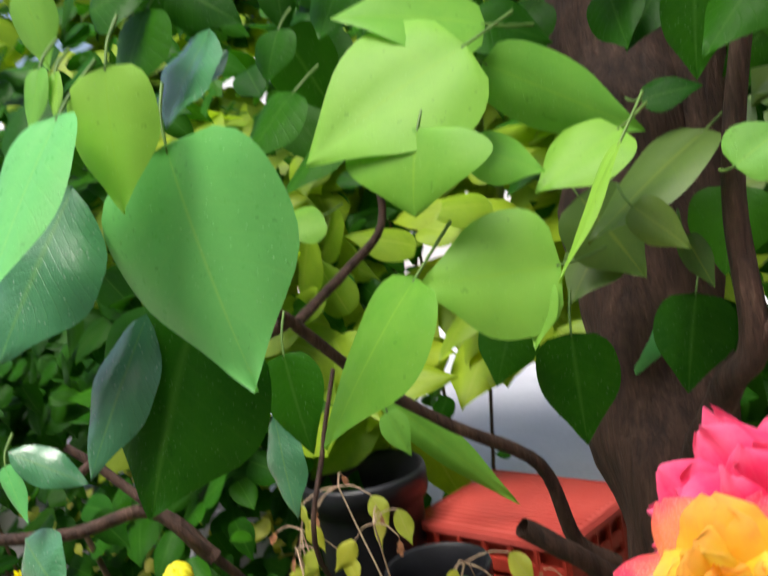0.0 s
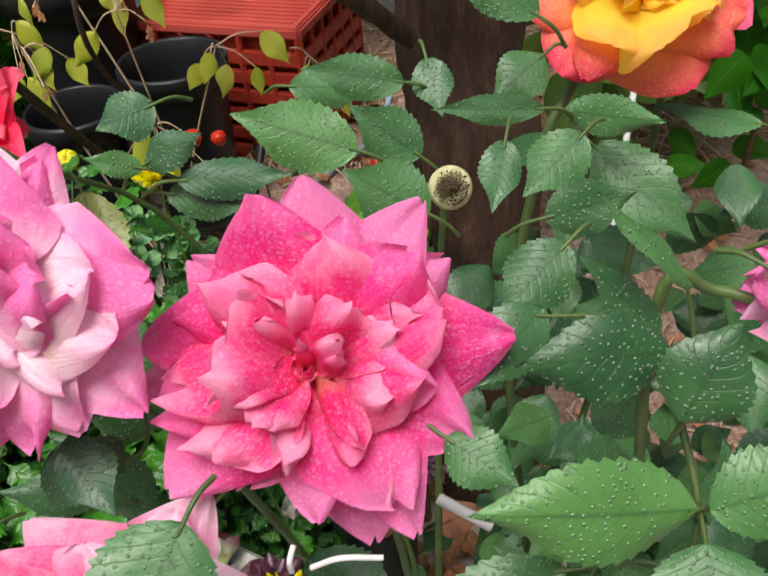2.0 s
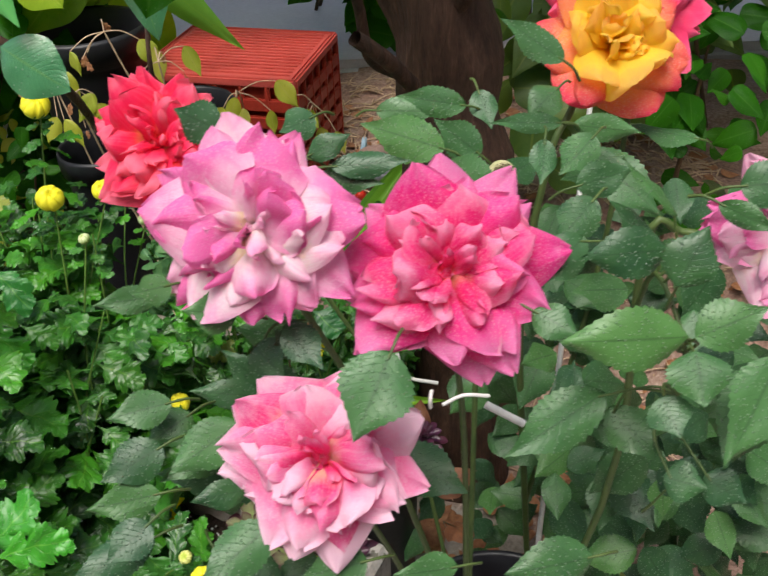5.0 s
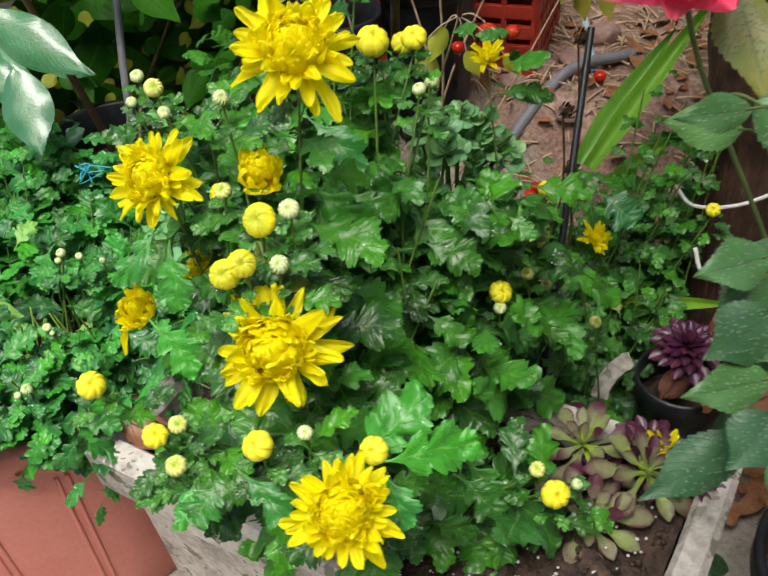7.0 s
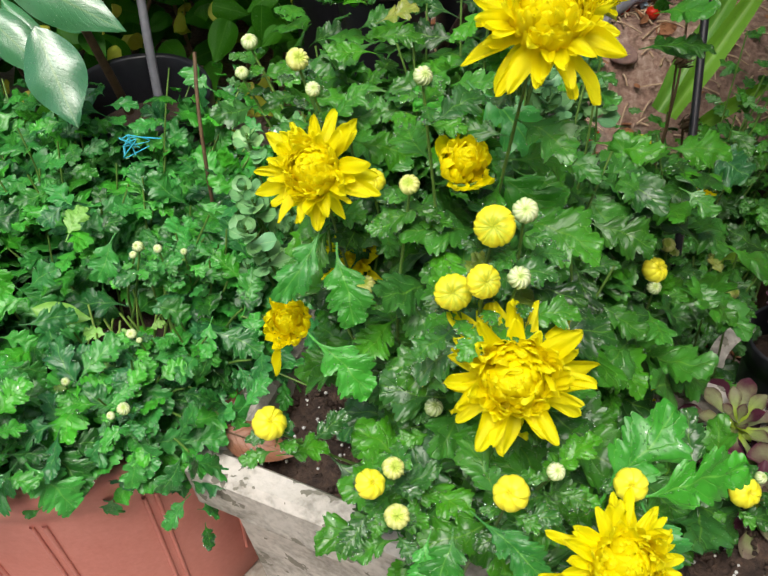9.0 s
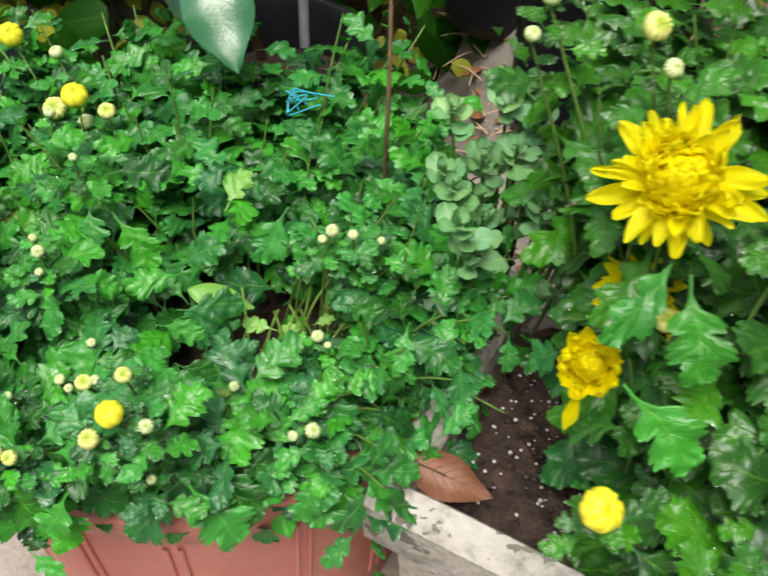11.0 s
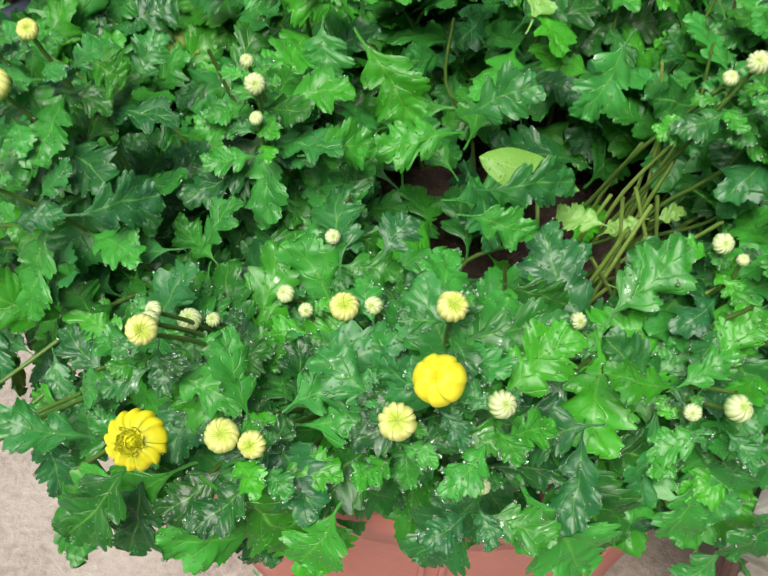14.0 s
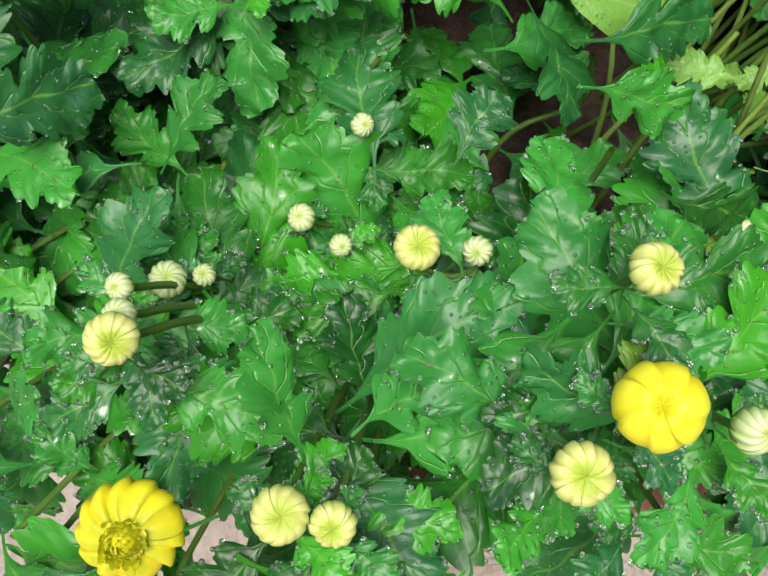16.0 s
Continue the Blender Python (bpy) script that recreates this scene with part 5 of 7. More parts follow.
def pot_chrysanthemum():
    root = (POT.x, POT.y, 0.258)
    plant = thing("chrysanthemum", root, "dense leafy chrysanthemum in tight bud, in the terracotta pot", "flowering plant")
    rng = random.Random(41)
    heads = [(k, (x, y, z), r) for k, rows in (("y", POT_Y), ("c", POT_C), ("g", POT_G), ("g", POT_G2)) for x, y, z, r in rows]
    tips = [((x, y + 0.3 * r, z - r), 0) for _, (x, y, z), r in heads]
    def crown():
        a, r = rng.uniform(0, 2 * math.pi), 0.29 * math.sqrt(rng.random())
        drop = 0.13 * (r / 0.29) ** 3
        return (POT.x + r * math.cos(a) * 0.98, POT.y + r * math.sin(a), 0.425 - drop + rng.choice((-0.09, -0.05, -0.015, 0.012)) + rng.uniform(-0.015, 0.015))

    def fringe():
        a, r = rng.uniform(0, 2 * math.pi), rng.uniform(0.215, 0.29)
        if -1.9 < a - 2 * math.pi < -1.05:
            return None
        return (POT.x + r * math.cos(a), POT.y + r * math.sin(a), 0.385 - 0.5 * (r - 0.2) + rng.uniform(-0.02, 0.01))

    def rim():
        a, r = radians(rng.uniform(-75, 25)), rng.uniform(0.16, 0.225)
        return (POT.x + r * math.cos(a), POT.y + r * math.sin(a), 0.40 + rng.uniform(-0.03, 0.01))

    def back():
        x, y = rng.uniform(-0.98, -0.5), rng.uniform(0.86, 1.09)
        return (x, y, 0.40 + 0.1 * (y - 0.86) + rng.uniform(-0.06, 0.04))

    def beside():
        return (rng.uniform(-0.56, -0.46), rng.uniform(0.74, 1.02), 0.40 + rng.uniform(-0.08, 0.02))

    extra = [(q, 0) for q in scatter(rng, 84, crown, 0.039) + scatter(rng, 80, fringe, 0.02) + scatter(rng, 26, rim, 0.015) + scatter(rng, 20, beside, 0.03) + scatter(rng, 60, back, 0.03)]
    chrysanthemum(plant, root, 0.1, tips, heads, extra, 0.044, 42, 0.8, 300, 0.0125, (), lambda p: (p.y < 0.6 and p.z < 0.365 and -0.75 < p.x < -0.58) or (((p.x + 0.62) / 0.05) ** 2 + ((p.y - 0.745) / 0.055) ** 2 < 1 and p.z > 0.3), MUM, 0.72, (0.185, 0.3))
    axis = (0.0, -0.5, 0.85)
    v, f, u = bud_shape(13, 0.22, 0.66, 0.2, 9, 0.15, 0.2)
    half = part("opening_flower", mesh_of("opening_flower", v, f, BUD_OPEN, u), plant, facing((-0.804, 0.575, 0.409), axis) @ Matrix.Diagonal((0.0106, 0.0106, 0.0106, 1)), "just-opening yellow flower with a green tufted centre")
    part("calyx", CALYX, half, facing((-0.804, 0.575, 0.407), axis) @ Matrix.Diagonal((0.0085, 0.0085, 0.008, 1)))
    v, f, u = florets(70, 0.0046, 0.002, 0.003, 12, 0.7)
    part("centre", mesh_of("flower_centre", v, f, CENTRE, u), half, facing(Vector((-0.804, 0.575, 0.409)) + Vector(axis).normalized() * 0.0048, axis), "yellow-green tuft of unopened petals")
    for k in range(26):
        a = rng.uniform(0, 2 * math.pi)
        x, y = -0.62 + rng.uniform(-0.05, 0.05), 0.745 + rng.uniform(-0.05, 0.05)
        way = Vector((math.cos(a), math.sin(a) * 0.8, 0)) * rng.uniform(0.015, 0.045)
        low = Vector((x, y, 0.262))
        part("stem", tube_mesh("stem", [low, low + way * 0.3 + Vector((0, 0, 0.05)), low + way + Vector((0, 0, rng.uniform(0.085, 0.125)))], 0.0014, 0.001, STEM_PALE, 6, 4), plant)
        if k % 2:
            size = rng.uniform(0.016, 0.028)
            part("leaf", leaf_mesh(PALE, k % 6), plant, leaf_pose(low + way + Vector((0, 0, rng.uniform(0.05, 0.1))), (math.cos(a), math.sin(a), rng.uniform(-0.2, 0.5)), (rng.uniform(-0.4, 0.4), -0.4, 0.9), size, size * 0.6))
    OWNER[0] = plant
    leaf_at(PALE, (-0.672, 0.805, 0.40), (-0.657, 0.833, 0.42), 0.024, 0, (0, -0.4, 0.9))
    leaf_at(("long", LEAF_PALE), (-0.692, 0.735, 0.385), (-0.643, 0.73, 0.375), 0.022, 10, (0, -0.2, 0.95))
    for base, tip, wide in DRAPED:
        leaf_at(MUM, base, tip, wide, 0, (0, -0.7, 0.7))
    leaf_at(MUM, (-0.663, 0.606, 0.367), (-0.630, 0.573, 0.336), 0.041, 0)
    leaf_at(MUM, (-0.590, 0.613, 0.343), (-0.540, 0.613, 0.338), 0.031, 0)
    leaf_at(MUM, (-0.784, 0.572, 0.390), (-0.751, 0.554, 0.371), 0.038, 0)
    leaf_at(MUM, (-0.807, 0.575, 0.393), (-0.834, 0.548, 0.373), 0.028, 0)
    leaf_at(MUM, (-0.736, 0.567, 0.387), (-0.750, 0.546, 0.371), 0.027, 0)
    leaf_at(MUM, (-0.684, 0.651, 0.406), (-0.658, 0.644, 0.398), 0.021, 0)
    leaf_at(MUM, (-0.856, 0.670, 0.405), (-0.820, 0.678, 0.408), 0.027, 0)
    leaf_at(MUM, (-0.701, 0.681, 0.408), (-0.669, 0.678, 0.402), 0.020, 0)
    leaf_at(MUM, (-0.752, 0.791, 0.407), (-0.722, 0.759, 0.377), 0.035, 0)
    leaf_at(MUM, (-0.760, 0.820, 0.420), (-0.712, 0.825, 0.420), 0.033, 0)
    leaf_at(MUM, (-0.754, 0.795, 0.417), (-0.789, 0.795, 0.421), 0.029, 0)
    leaf_at(MUM, (-0.767, 0.787, 0.416), (-0.765, 0.765, 0.397), 0.029, 0)
    leaf_at(MUM, (-0.771, 0.721, 0.394), (-0.737, 0.728, 0.396), 0.027, 0)
    leaf_at(MUM, (-0.675, 0.830, 0.380), (-0.649, 0.848, 0.393), 0.026, 0)
    leaf_at(MUM, (-0.623, 0.797, 0.410), (-0.641, 0.763, 0.384), 0.031, 0)
    leaf_at(MUM, (-0.582, 0.708, 0.403), (-0.549, 0.704, 0.397), 0.026, 0)
    leaf_at(MUM, (-0.760, 0.597, 0.394), (-0.737, 0.609, 0.401), 0.024, 0)
    leaf_at(MUM, (-0.697, 0.591, 0.414), (-0.728, 0.598, 0.423), 0.021, 0)
    leaf_at(MUM, (-0.618, 0.622, 0.345), (-0.623, 0.647, 0.365), 0.030, 0)
    leaf_at(MUM, (-0.597, 0.610, 0.337), (-0.602, 0.586, 0.317), 0.025, 0)
    leaf_at(MUM, (-0.645, 0.605, 0.359), (-0.615, 0.606, 0.357), 0.026, 0)
    leaf_at(MUM, (-0.732, 0.669, 0.391), (-0.720, 0.684, 0.403), 0.021, 0)
    leaf_at(MUM, (-0.693, 0.708, 0.393), (-0.648, 0.714, 0.394), 0.026, 0)
    leaf_at(MUM, (-0.856, 0.726, 0.435), (-0.839, 0.723, 0.430), 0.024, 0)
    leaf_at(MUM, (-0.847, 0.757, 0.428), (-0.828, 0.769, 0.436), 0.022, 0)
    return plant


pot_chrysanthemum()

# ---------------------------------------------------------------- roses
CANES = {}


def leaf_stalks(plant):
    """A thin green stalk from the foot of each leaf to the cane nearest to it."""
    for leaf in [o for o in plant.children if o.name.split(".")[0] == "leaf"]:
        m = WORLD[leaf]
        foot, ahead = m.translation, (m.to_3x3() @ Vector((1, 0, 0))).normalized()
        cane = min(CANES[plant], key=lambda p: (p - foot).length + 0.4 * max(0.0, p.z - foot.z))
        far = (cane - foot).length
        if far > 0.045:
            line = [foot + ahead * 0.004, foot - ahead * 0.008, foot - ahead * 0.015 - Vector((0, -0.004, 0.006))]
        else:
            line = [foot + ahead * 0.004, foot.lerp(cane, 0.5) - ahead * 0.2 * far, cane]
        part("leaf_stalk", tube_mesh("leaf_stalk", line, 0.0007, 0.001, STEM_ROSE, 6, 4), plant)


def rose_bush(root, label, stems):
    plant = thing("rose_bush", root, label, "rose bush")
    CANES[plant] = [p for pts, _, _ in stems for p in spline(pts, 8)]
    for pts, r0, r1 in stems:
        part("stem", tube_mesh("stem", pts, r0 * 0.8, r1 * 0.8, STEM_ROSE, 8, 5), plant)
    return plant


ground_z = height(0.2, 0.62)
ORANGE_BUSH = rose_bush((0.2, 0.62, ground_z), "rose bush with an orange-yellow rose and a magenta rose", [
    ([(0.2, 0.62, ground_z), (0.17, 0.6, 0.35), (0.15, 0.58, 0.6), (0.166, 0.59, 0.734), (0.181, 0.602, 0.766), (0.2, 0.612, 0.81)], 0.0042, 0.003),
    ([(0.17, 0.6, 0.35), (0.22, 0.62, 0.6), (0.245, 0.655, 0.83)], 0.0035, 0.0025)])
rose(ORANGE_BUSH, (0.21, 0.618, 0.81), (0.02, -0.72, 0.62), 0.062, (ORANGE, GOLD, GOLD), 71, "orange and golden rose with red petal tips, beaded with rain", 0.92, CUPPED)
rose(ORANGE_BUSH, (0.226, 0.66, 0.828), (0.05, -0.74, 0.55), 0.064, (MAGENTA, MAGENTA, RED_PINK), 72, "magenta rose behind the orange one", 0.9)
PINK_BUSH = rose_bush((0.12, 0.5, height(0.12, 0.5)), "rose bush with large pink roses and dewy grey-green leaves", [
    ([(0.12, 0.5, 0), (0.1, 0.47, 0.3), (0.09, 0.44, 0.6), (0.073, 0.40, 0.76)], 0.0036, 0.0024),
    ([(0.1, 0.47, 0.3), (0.03, 0.45, 0.6), (-0.025, 0.40, 0.79)], 0.0034, 0.0024),
    ([(0.12, 0.5, 0.0), (0.06, 0.44, 0.4), (0.004, 0.35, 0.68)], 0.0034, 0.0022),
    ([(0.12, 0.5, 0.1), (0.2, 0.46, 0.5), (0.197, 0.445, 0.745), (0.218, 0.445, 0.758), (0.247, 0.434, 0.751), (0.27, 0.42, 0.74)], 0.0036, 0.0026),
    ([(0.197, 0.445, 0.7), (0.19, 0.4, 0.76), (0.197, 0.362, 0.74), (0.192, 0.345, 0.72)], 0.0022, 0.0014),
    ([(0.12, 0.5, 0.1), (0.06, 0.62, 0.42), (-0.05, 0.63, 0.66), (-0.095, 0.545, 0.77)], 0.003, 0.002),
    ([(0.1, 0.47, 0.4), (0.11, 0.54, 0.66), (0.115, 0.548, 0.735)], 0.003, 0.0022)])
rose(PINK_BUSH, (0.073, 0.393, 0.772), (-0.02, -0.78, 0.55), 0.059, (PINK_OUTER, PINK, PINK), 73, "large deep pink rose with pointed petals, beaded with rain", 0.95)
rose(PINK_BUSH, (-0.025, 0.387, 0.808), (-0.1, -0.85, 0.5), 0.054, (PALE_PINK, PALE_PINK, PALE_PINK), 74, "pale pink and white full-blown rose", 1.0)
rose(PINK_BUSH, (0.004, 0.337, 0.694), (0.0, -0.75, 0.65), 0.053, (LOW_PINK, LOW_PINK, PINK), 75, "mid-pink rose with paler outer petals", 0.95)
rose(PINK_BUSH, (0.275, 0.43, 0.77), (-0.55, -0.6, 0.3), 0.05, (PALE_PINK, PALE_PINK, PALE_PINK), 76, "pale pink rose seen from the side", 0.75)
rose(PINK_BUSH, (-0.099, 0.528, 0.79), (-0.35, -0.7, 0.55), 0.05, (RED_PINK, RED_PINK, RED_PINK), 77, "coral-red rose with pointed petals", 0.85)
OWNER[0] = PINK_BUSH
leaf_at(ROSE, (0.081, 0.504, 0.790), (0.030, 0.501, 0.812), 0.030, 0)
leaf_at(ROSE, (0.099, 0.551, 0.798), (0.054, 0.541, 0.812), 0.021, 0)
leaf_at(ROSE, (0.109, 0.567, 0.802), (0.116, 0.541, 0.786), 0.019, 0)
leaf_at(ROSE, (0.106, 0.522, 0.776), (0.077, 0.523, 0.802), 0.025, 0)
leaf_at(ROSE, (0.110, 0.489, 0.767), (0.076, 0.489, 0.790), 0.030, 0)
leaf_at(ROSE, (0.161, 0.537, 0.789), (0.112, 0.524, 0.798), 0.014, 0)
leaf_at(ROSE, (0.163, 0.561, 0.804), (0.140, 0.538, 0.796), 0.024, 0)
leaf_at(ROSE, (0.171, 0.546, 0.783), (0.215, 0.533, 0.781), 0.019, 20)
leaf_at(ROSE, (0.173, 0.495, 0.799), (0.148, 0.469, 0.788), 0.024, 0)
leaf_at(ROSE, (0.142, 0.492, 0.799), (0.136, 0.464, 0.784), 0.017, 0)
leaf_at(ROSE, (0.188, 0.563, 0.755), (0.235, 0.526, 0.721), 0.035, 0)
leaf_at(ROSE, (0.155, 0.457, 0.785), (0.188, 0.454, 0.797), 0.022, 0)
leaf_at(ROSE, (0.161, 0.435, 0.789), (0.136, 0.409, 0.778), 0.024, 0)
leaf_at(ROSE, (0.195, 0.396, 0.799), (0.167, 0.403, 0.832), 0.010, 40)
leaf_at(ROSE, (0.188, 0.401, 0.775), (0.162, 0.407, 0.805), 0.016, 20)
leaf_at(ROSE, (0.151, 0.413, 0.778), (0.125, 0.386, 0.766), 0.024, 0)
leaf_at(ROSE, (0.186, 0.376, 0.791), (0.140, 0.362, 0.798), 0.026, 0)
leaf_at(ROSE, (0.185, 0.356, 0.782), (0.200, 0.364, 0.811), 0.027, 0)
leaf_at(ROSE, (0.190, 0.341, 0.762), (0.126, 0.327, 0.771), 0.032, 0)
leaf_at(ROSE, (0.193, 0.341, 0.761), (0.227, 0.341, 0.778), 0.026, 0)
leaf_at(ROSE, (0.189, 0.329, 0.763), (0.189, 0.304, 0.750), 0.031, 0)
leaf_at(ROSE, (0.230, 0.328, 0.757), (0.199, 0.287, 0.727), 0.031, 0)
leaf_at(ROSE, (0.217, 0.400, 0.803), (0.243, 0.381, 0.795), 0.014, 20)
leaf_at(ROSE, (0.229, 0.406, 0.809), (0.256, 0.398, 0.815), 0.025, 0)
leaf_at(ROSE, (0.155, 0.353, 0.716), (0.099, 0.322, 0.702), 0.030, 0)
leaf_at(ROSE, (0.162, 0.363, 0.696), (0.184, 0.337, 0.679), 0.024, 0)
leaf_at(ROSE, (0.117, 0.371, 0.760), (0.139, 0.354, 0.756), 0.020, 0)
leaf_at(ROSE, (-0.045, 0.441, 0.838), (-0.066, 0.436, 0.854), 0.024, 0)
leaf_at(ROSE, (-0.036, 0.365, 0.771), (-0.060, 0.355, 0.781), 0.023, 0)
leaf_at(ROSE, (-0.069, 0.373, 0.785), (-0.085, 0.360, 0.790), 0.017, 0)
leaf_at(ROSE, (-0.014, 0.378, 0.753), (0.006, 0.355, 0.740), 0.021, 0)
leaf_at(ROSE, (0.042, 0.332, 0.768), (0.023, 0.297, 0.744), 0.038, 0)
leaf_at(ROSE, (-0.045, 0.367, 0.693), (-0.083, 0.340, 0.682), 0.027, 0)
leaf_at(ROSE, (-0.047, 0.343, 0.661), (-0.058, 0.329, 0.665), 0.016, 0)
leaf_at(ROSE, (0.002, 0.495, 0.820), (-0.017, 0.478, 0.819), 0.021, 0)
leaf_at(ROSE, (-0.003, 0.480, 0.801), (0.023, 0.478, 0.816), 0.016, 0)
leaf_at(ROSE, (0.011, 0.477, 0.795), (0.059, 0.470, 0.801), 0.017, 0)
leaf_at(ROSE, (0.003, 0.482, 0.786), (0.042, 0.470, 0.786), 0.017, 10)
leaf_at(ROSE, (-0.003, 0.479, 0.800), (-0.022, 0.470, 0.811), 0.011, 0)
leaf_at(ROSE, (0.179, 0.313, 0.693), (0.197, 0.301, 0.696), 0.021, 0)
leaf_at(ROSE, (0.200, 0.313, 0.692), (0.217, 0.297, 0.688), 0.021, 0)
leaf_at(ROSE, (0.283, 0.609, 0.737), (0.223, 0.603, 0.756), 0.021, 30)
leaf_at(ROSE, (0.194, 0.366, 0.679), (0.161, 0.353, 0.685), 0.024, 0)
leaf_at(ROSE, (0.251, 0.363, 0.701), (0.269, 0.366, 0.722), 0.025, 0)
leaf_at(ROSE, (0.156, 0.523, 0.837), (0.118, 0.526, 0.865), 0.021, 0)
leaf_at(ROSE, (0.243, 0.350, 0.735), (0.208, 0.306, 0.704), 0.036, 0)
leaf_at(ROSE, (0.040, 0.445, 0.585), (0.092, 0.419, 0.567), 0.037, 0)
leaf_at(ROSE, (-0.050, 0.381, 0.673), (-0.094, 0.353, 0.662), 0.027, 0)
leaf_at(ROSE, (0.207, 0.374, 0.610), (0.229, 0.381, 0.635), 0.024, 0)
leaf_at(ROSE, (-0.062, 0.502, 0.688), (-0.106, 0.493, 0.701), 0.026, 0)
leaf_at(ROSE, (-0.063, 0.493, 0.709), (-0.017, 0.468, 0.692), 0.036, 0)
leaf_at(ROSE, (-0.066, 0.548, 0.748), (-0.052, 0.500, 0.705), 0.037, 0)
leaf_at(ROSE, (-0.028, 0.382, 0.644), (-0.100, 0.367, 0.653), 0.048, 0)
leaf_at(ROSE, (-0.020, 0.425, 0.650), (-0.066, 0.435, 0.688), 0.038, 0)
leaf_at(ROSE, (-0.041, 0.421, 0.664), (-0.084, 0.413, 0.677), 0.019, 0)
leaf_at(ROSE, (-0.015, 0.452, 0.684), (-0.056, 0.445, 0.699), 0.031, 0)
leaf_at(ROSE, (-0.021, 0.368, 0.643), (-0.031, 0.342, 0.630), 0.028, 0)
leaf_at(ROSE, (-0.037, 0.342, 0.610), (-0.052, 0.309, 0.590), 0.029, 0)
leaf_at(ROSE, (-0.012, 0.349, 0.601), (-0.029, 0.317, 0.580), 0.026, 0)
leaf_at(ROSE, (-0.072, 0.355, 0.599), (-0.058, 0.334, 0.589), 0.021, 0)
leaf_at(ROSE, (-0.022, 0.377, 0.654), (-0.051, 0.386, 0.689), 0.028, 0)
leaf_at(ROSE, (-0.038, 0.329, 0.680), (-0.067, 0.317, 0.684), 0.016, 0)
leaf_at(ROSE, (-0.025, 0.311, 0.672), (-0.063, 0.285, 0.656), 0.027, 0)
leaf_at(ROSE, (-0.036, 0.396, 0.724), (-0.019, 0.377, 0.717), 0.028, 0)
leaf_at(ROSE, (0.073, 0.308, 0.634), (0.039, 0.298, 0.640), 0.021, 0)
leaf_at(ROSE, (0.144, 0.297, 0.652), (0.097, 0.284, 0.655), 0.028, 0)
leaf_at(ROSE, (0.174, 0.322, 0.740), (0.179, 0.302, 0.732), 0.022, 0)
leaf_at(ROSE, (0.039, 0.584, 0.783), (0.085, 0.571, 0.786), 0.021, 0)
leaf_at(ROSE, (-0.008, 0.392, 0.718), (-0.023, 0.392, 0.739), 0.019, 0)
leaf_at(ROSE, (0.024, 0.305, 0.646), (-0.010, 0.293, 0.650), 0.029, 0)
leaf_at(ROSE, (-0.086, 0.382, 0.697), (-0.119, 0.366, 0.701), 0.023, 0)
leaf_at(ROSE, (-0.089, 0.359, 0.685), (-0.120, 0.337, 0.681), 0.026, 0)
leaf_at(ROSE, (-0.091, 0.342, 0.665), (-0.128, 0.327, 0.670), 0.022, 0)
leaf_at(ROSE, (-0.097, 0.333, 0.639), (-0.145, 0.307, 0.631), 0.023, 0)
leaf_at(ROSE, (-0.092, 0.421, 0.745), (-0.126, 0.407, 0.750), 0.017, 0)
leaf_at(ROSE, (-0.079, 0.393, 0.678), (-0.103, 0.372, 0.674), 0.024, 0)
leaf_at(ROSE, (-0.094, 0.325, 0.661), (-0.115, 0.303, 0.655), 0.023, 0)


def rose_hip():
    at = Vector((0.119, 0.511, 0.766))
    m = facing(at, (0.1, -0.8, 0.5)) @ Matrix.Diagonal((0.009, 0.009, 0.009, 1))
    hip = part("rose_hip", mesh_of("rose_hip", *[a for a in lathe([(0.1, -1.1), (0.6, -0.95), (1.0, -0.4), (1.1, 0.1), (1.0, 0.42), (0.9, 0.46), (0.5, 0.36), (0.01, 0.34)], 24)][:2], HIP), PINK_BUSH, m, "pale green-brown hip of a faded rose")
    part("dried_centre", mesh_of("dried_centre", *[a for a in florets(150, 0.82, 0.3, 0.5, 5, 0.3)][:2], STEM_BROWN), hip, m @ Matrix.Translation((0, 0, 0.36)), "brown dried stamens")


rose_hip()
leaf_stalks(PINK_BUSH)
rng = random.Random(88)
fill = []
for i in range(620):
    p = Vector((rng.uniform(0.03, 0.46), rng.uniform(0.46, 0.8), rng.uniform(0.12, 0.64)))
    if (p.x < 0.17 and p.y < 0.66 and p.z > 0.2) or (p.x < 0.13 and p.z > 0.16):
        continue
    k = rng.uniform(0.035, 0.06)
    fill.append(leaf_pose(p, (rng.uniform(-1, 1), rng.uniform(-1, 0.4), rng.uniform(-0.7, 0.3)), (rng.uniform(-0.4, 0.4), -0.6, 0.8), k, k * 0.62))
mass("leaf_mass", ROSE, fill, PINK_BUSH)

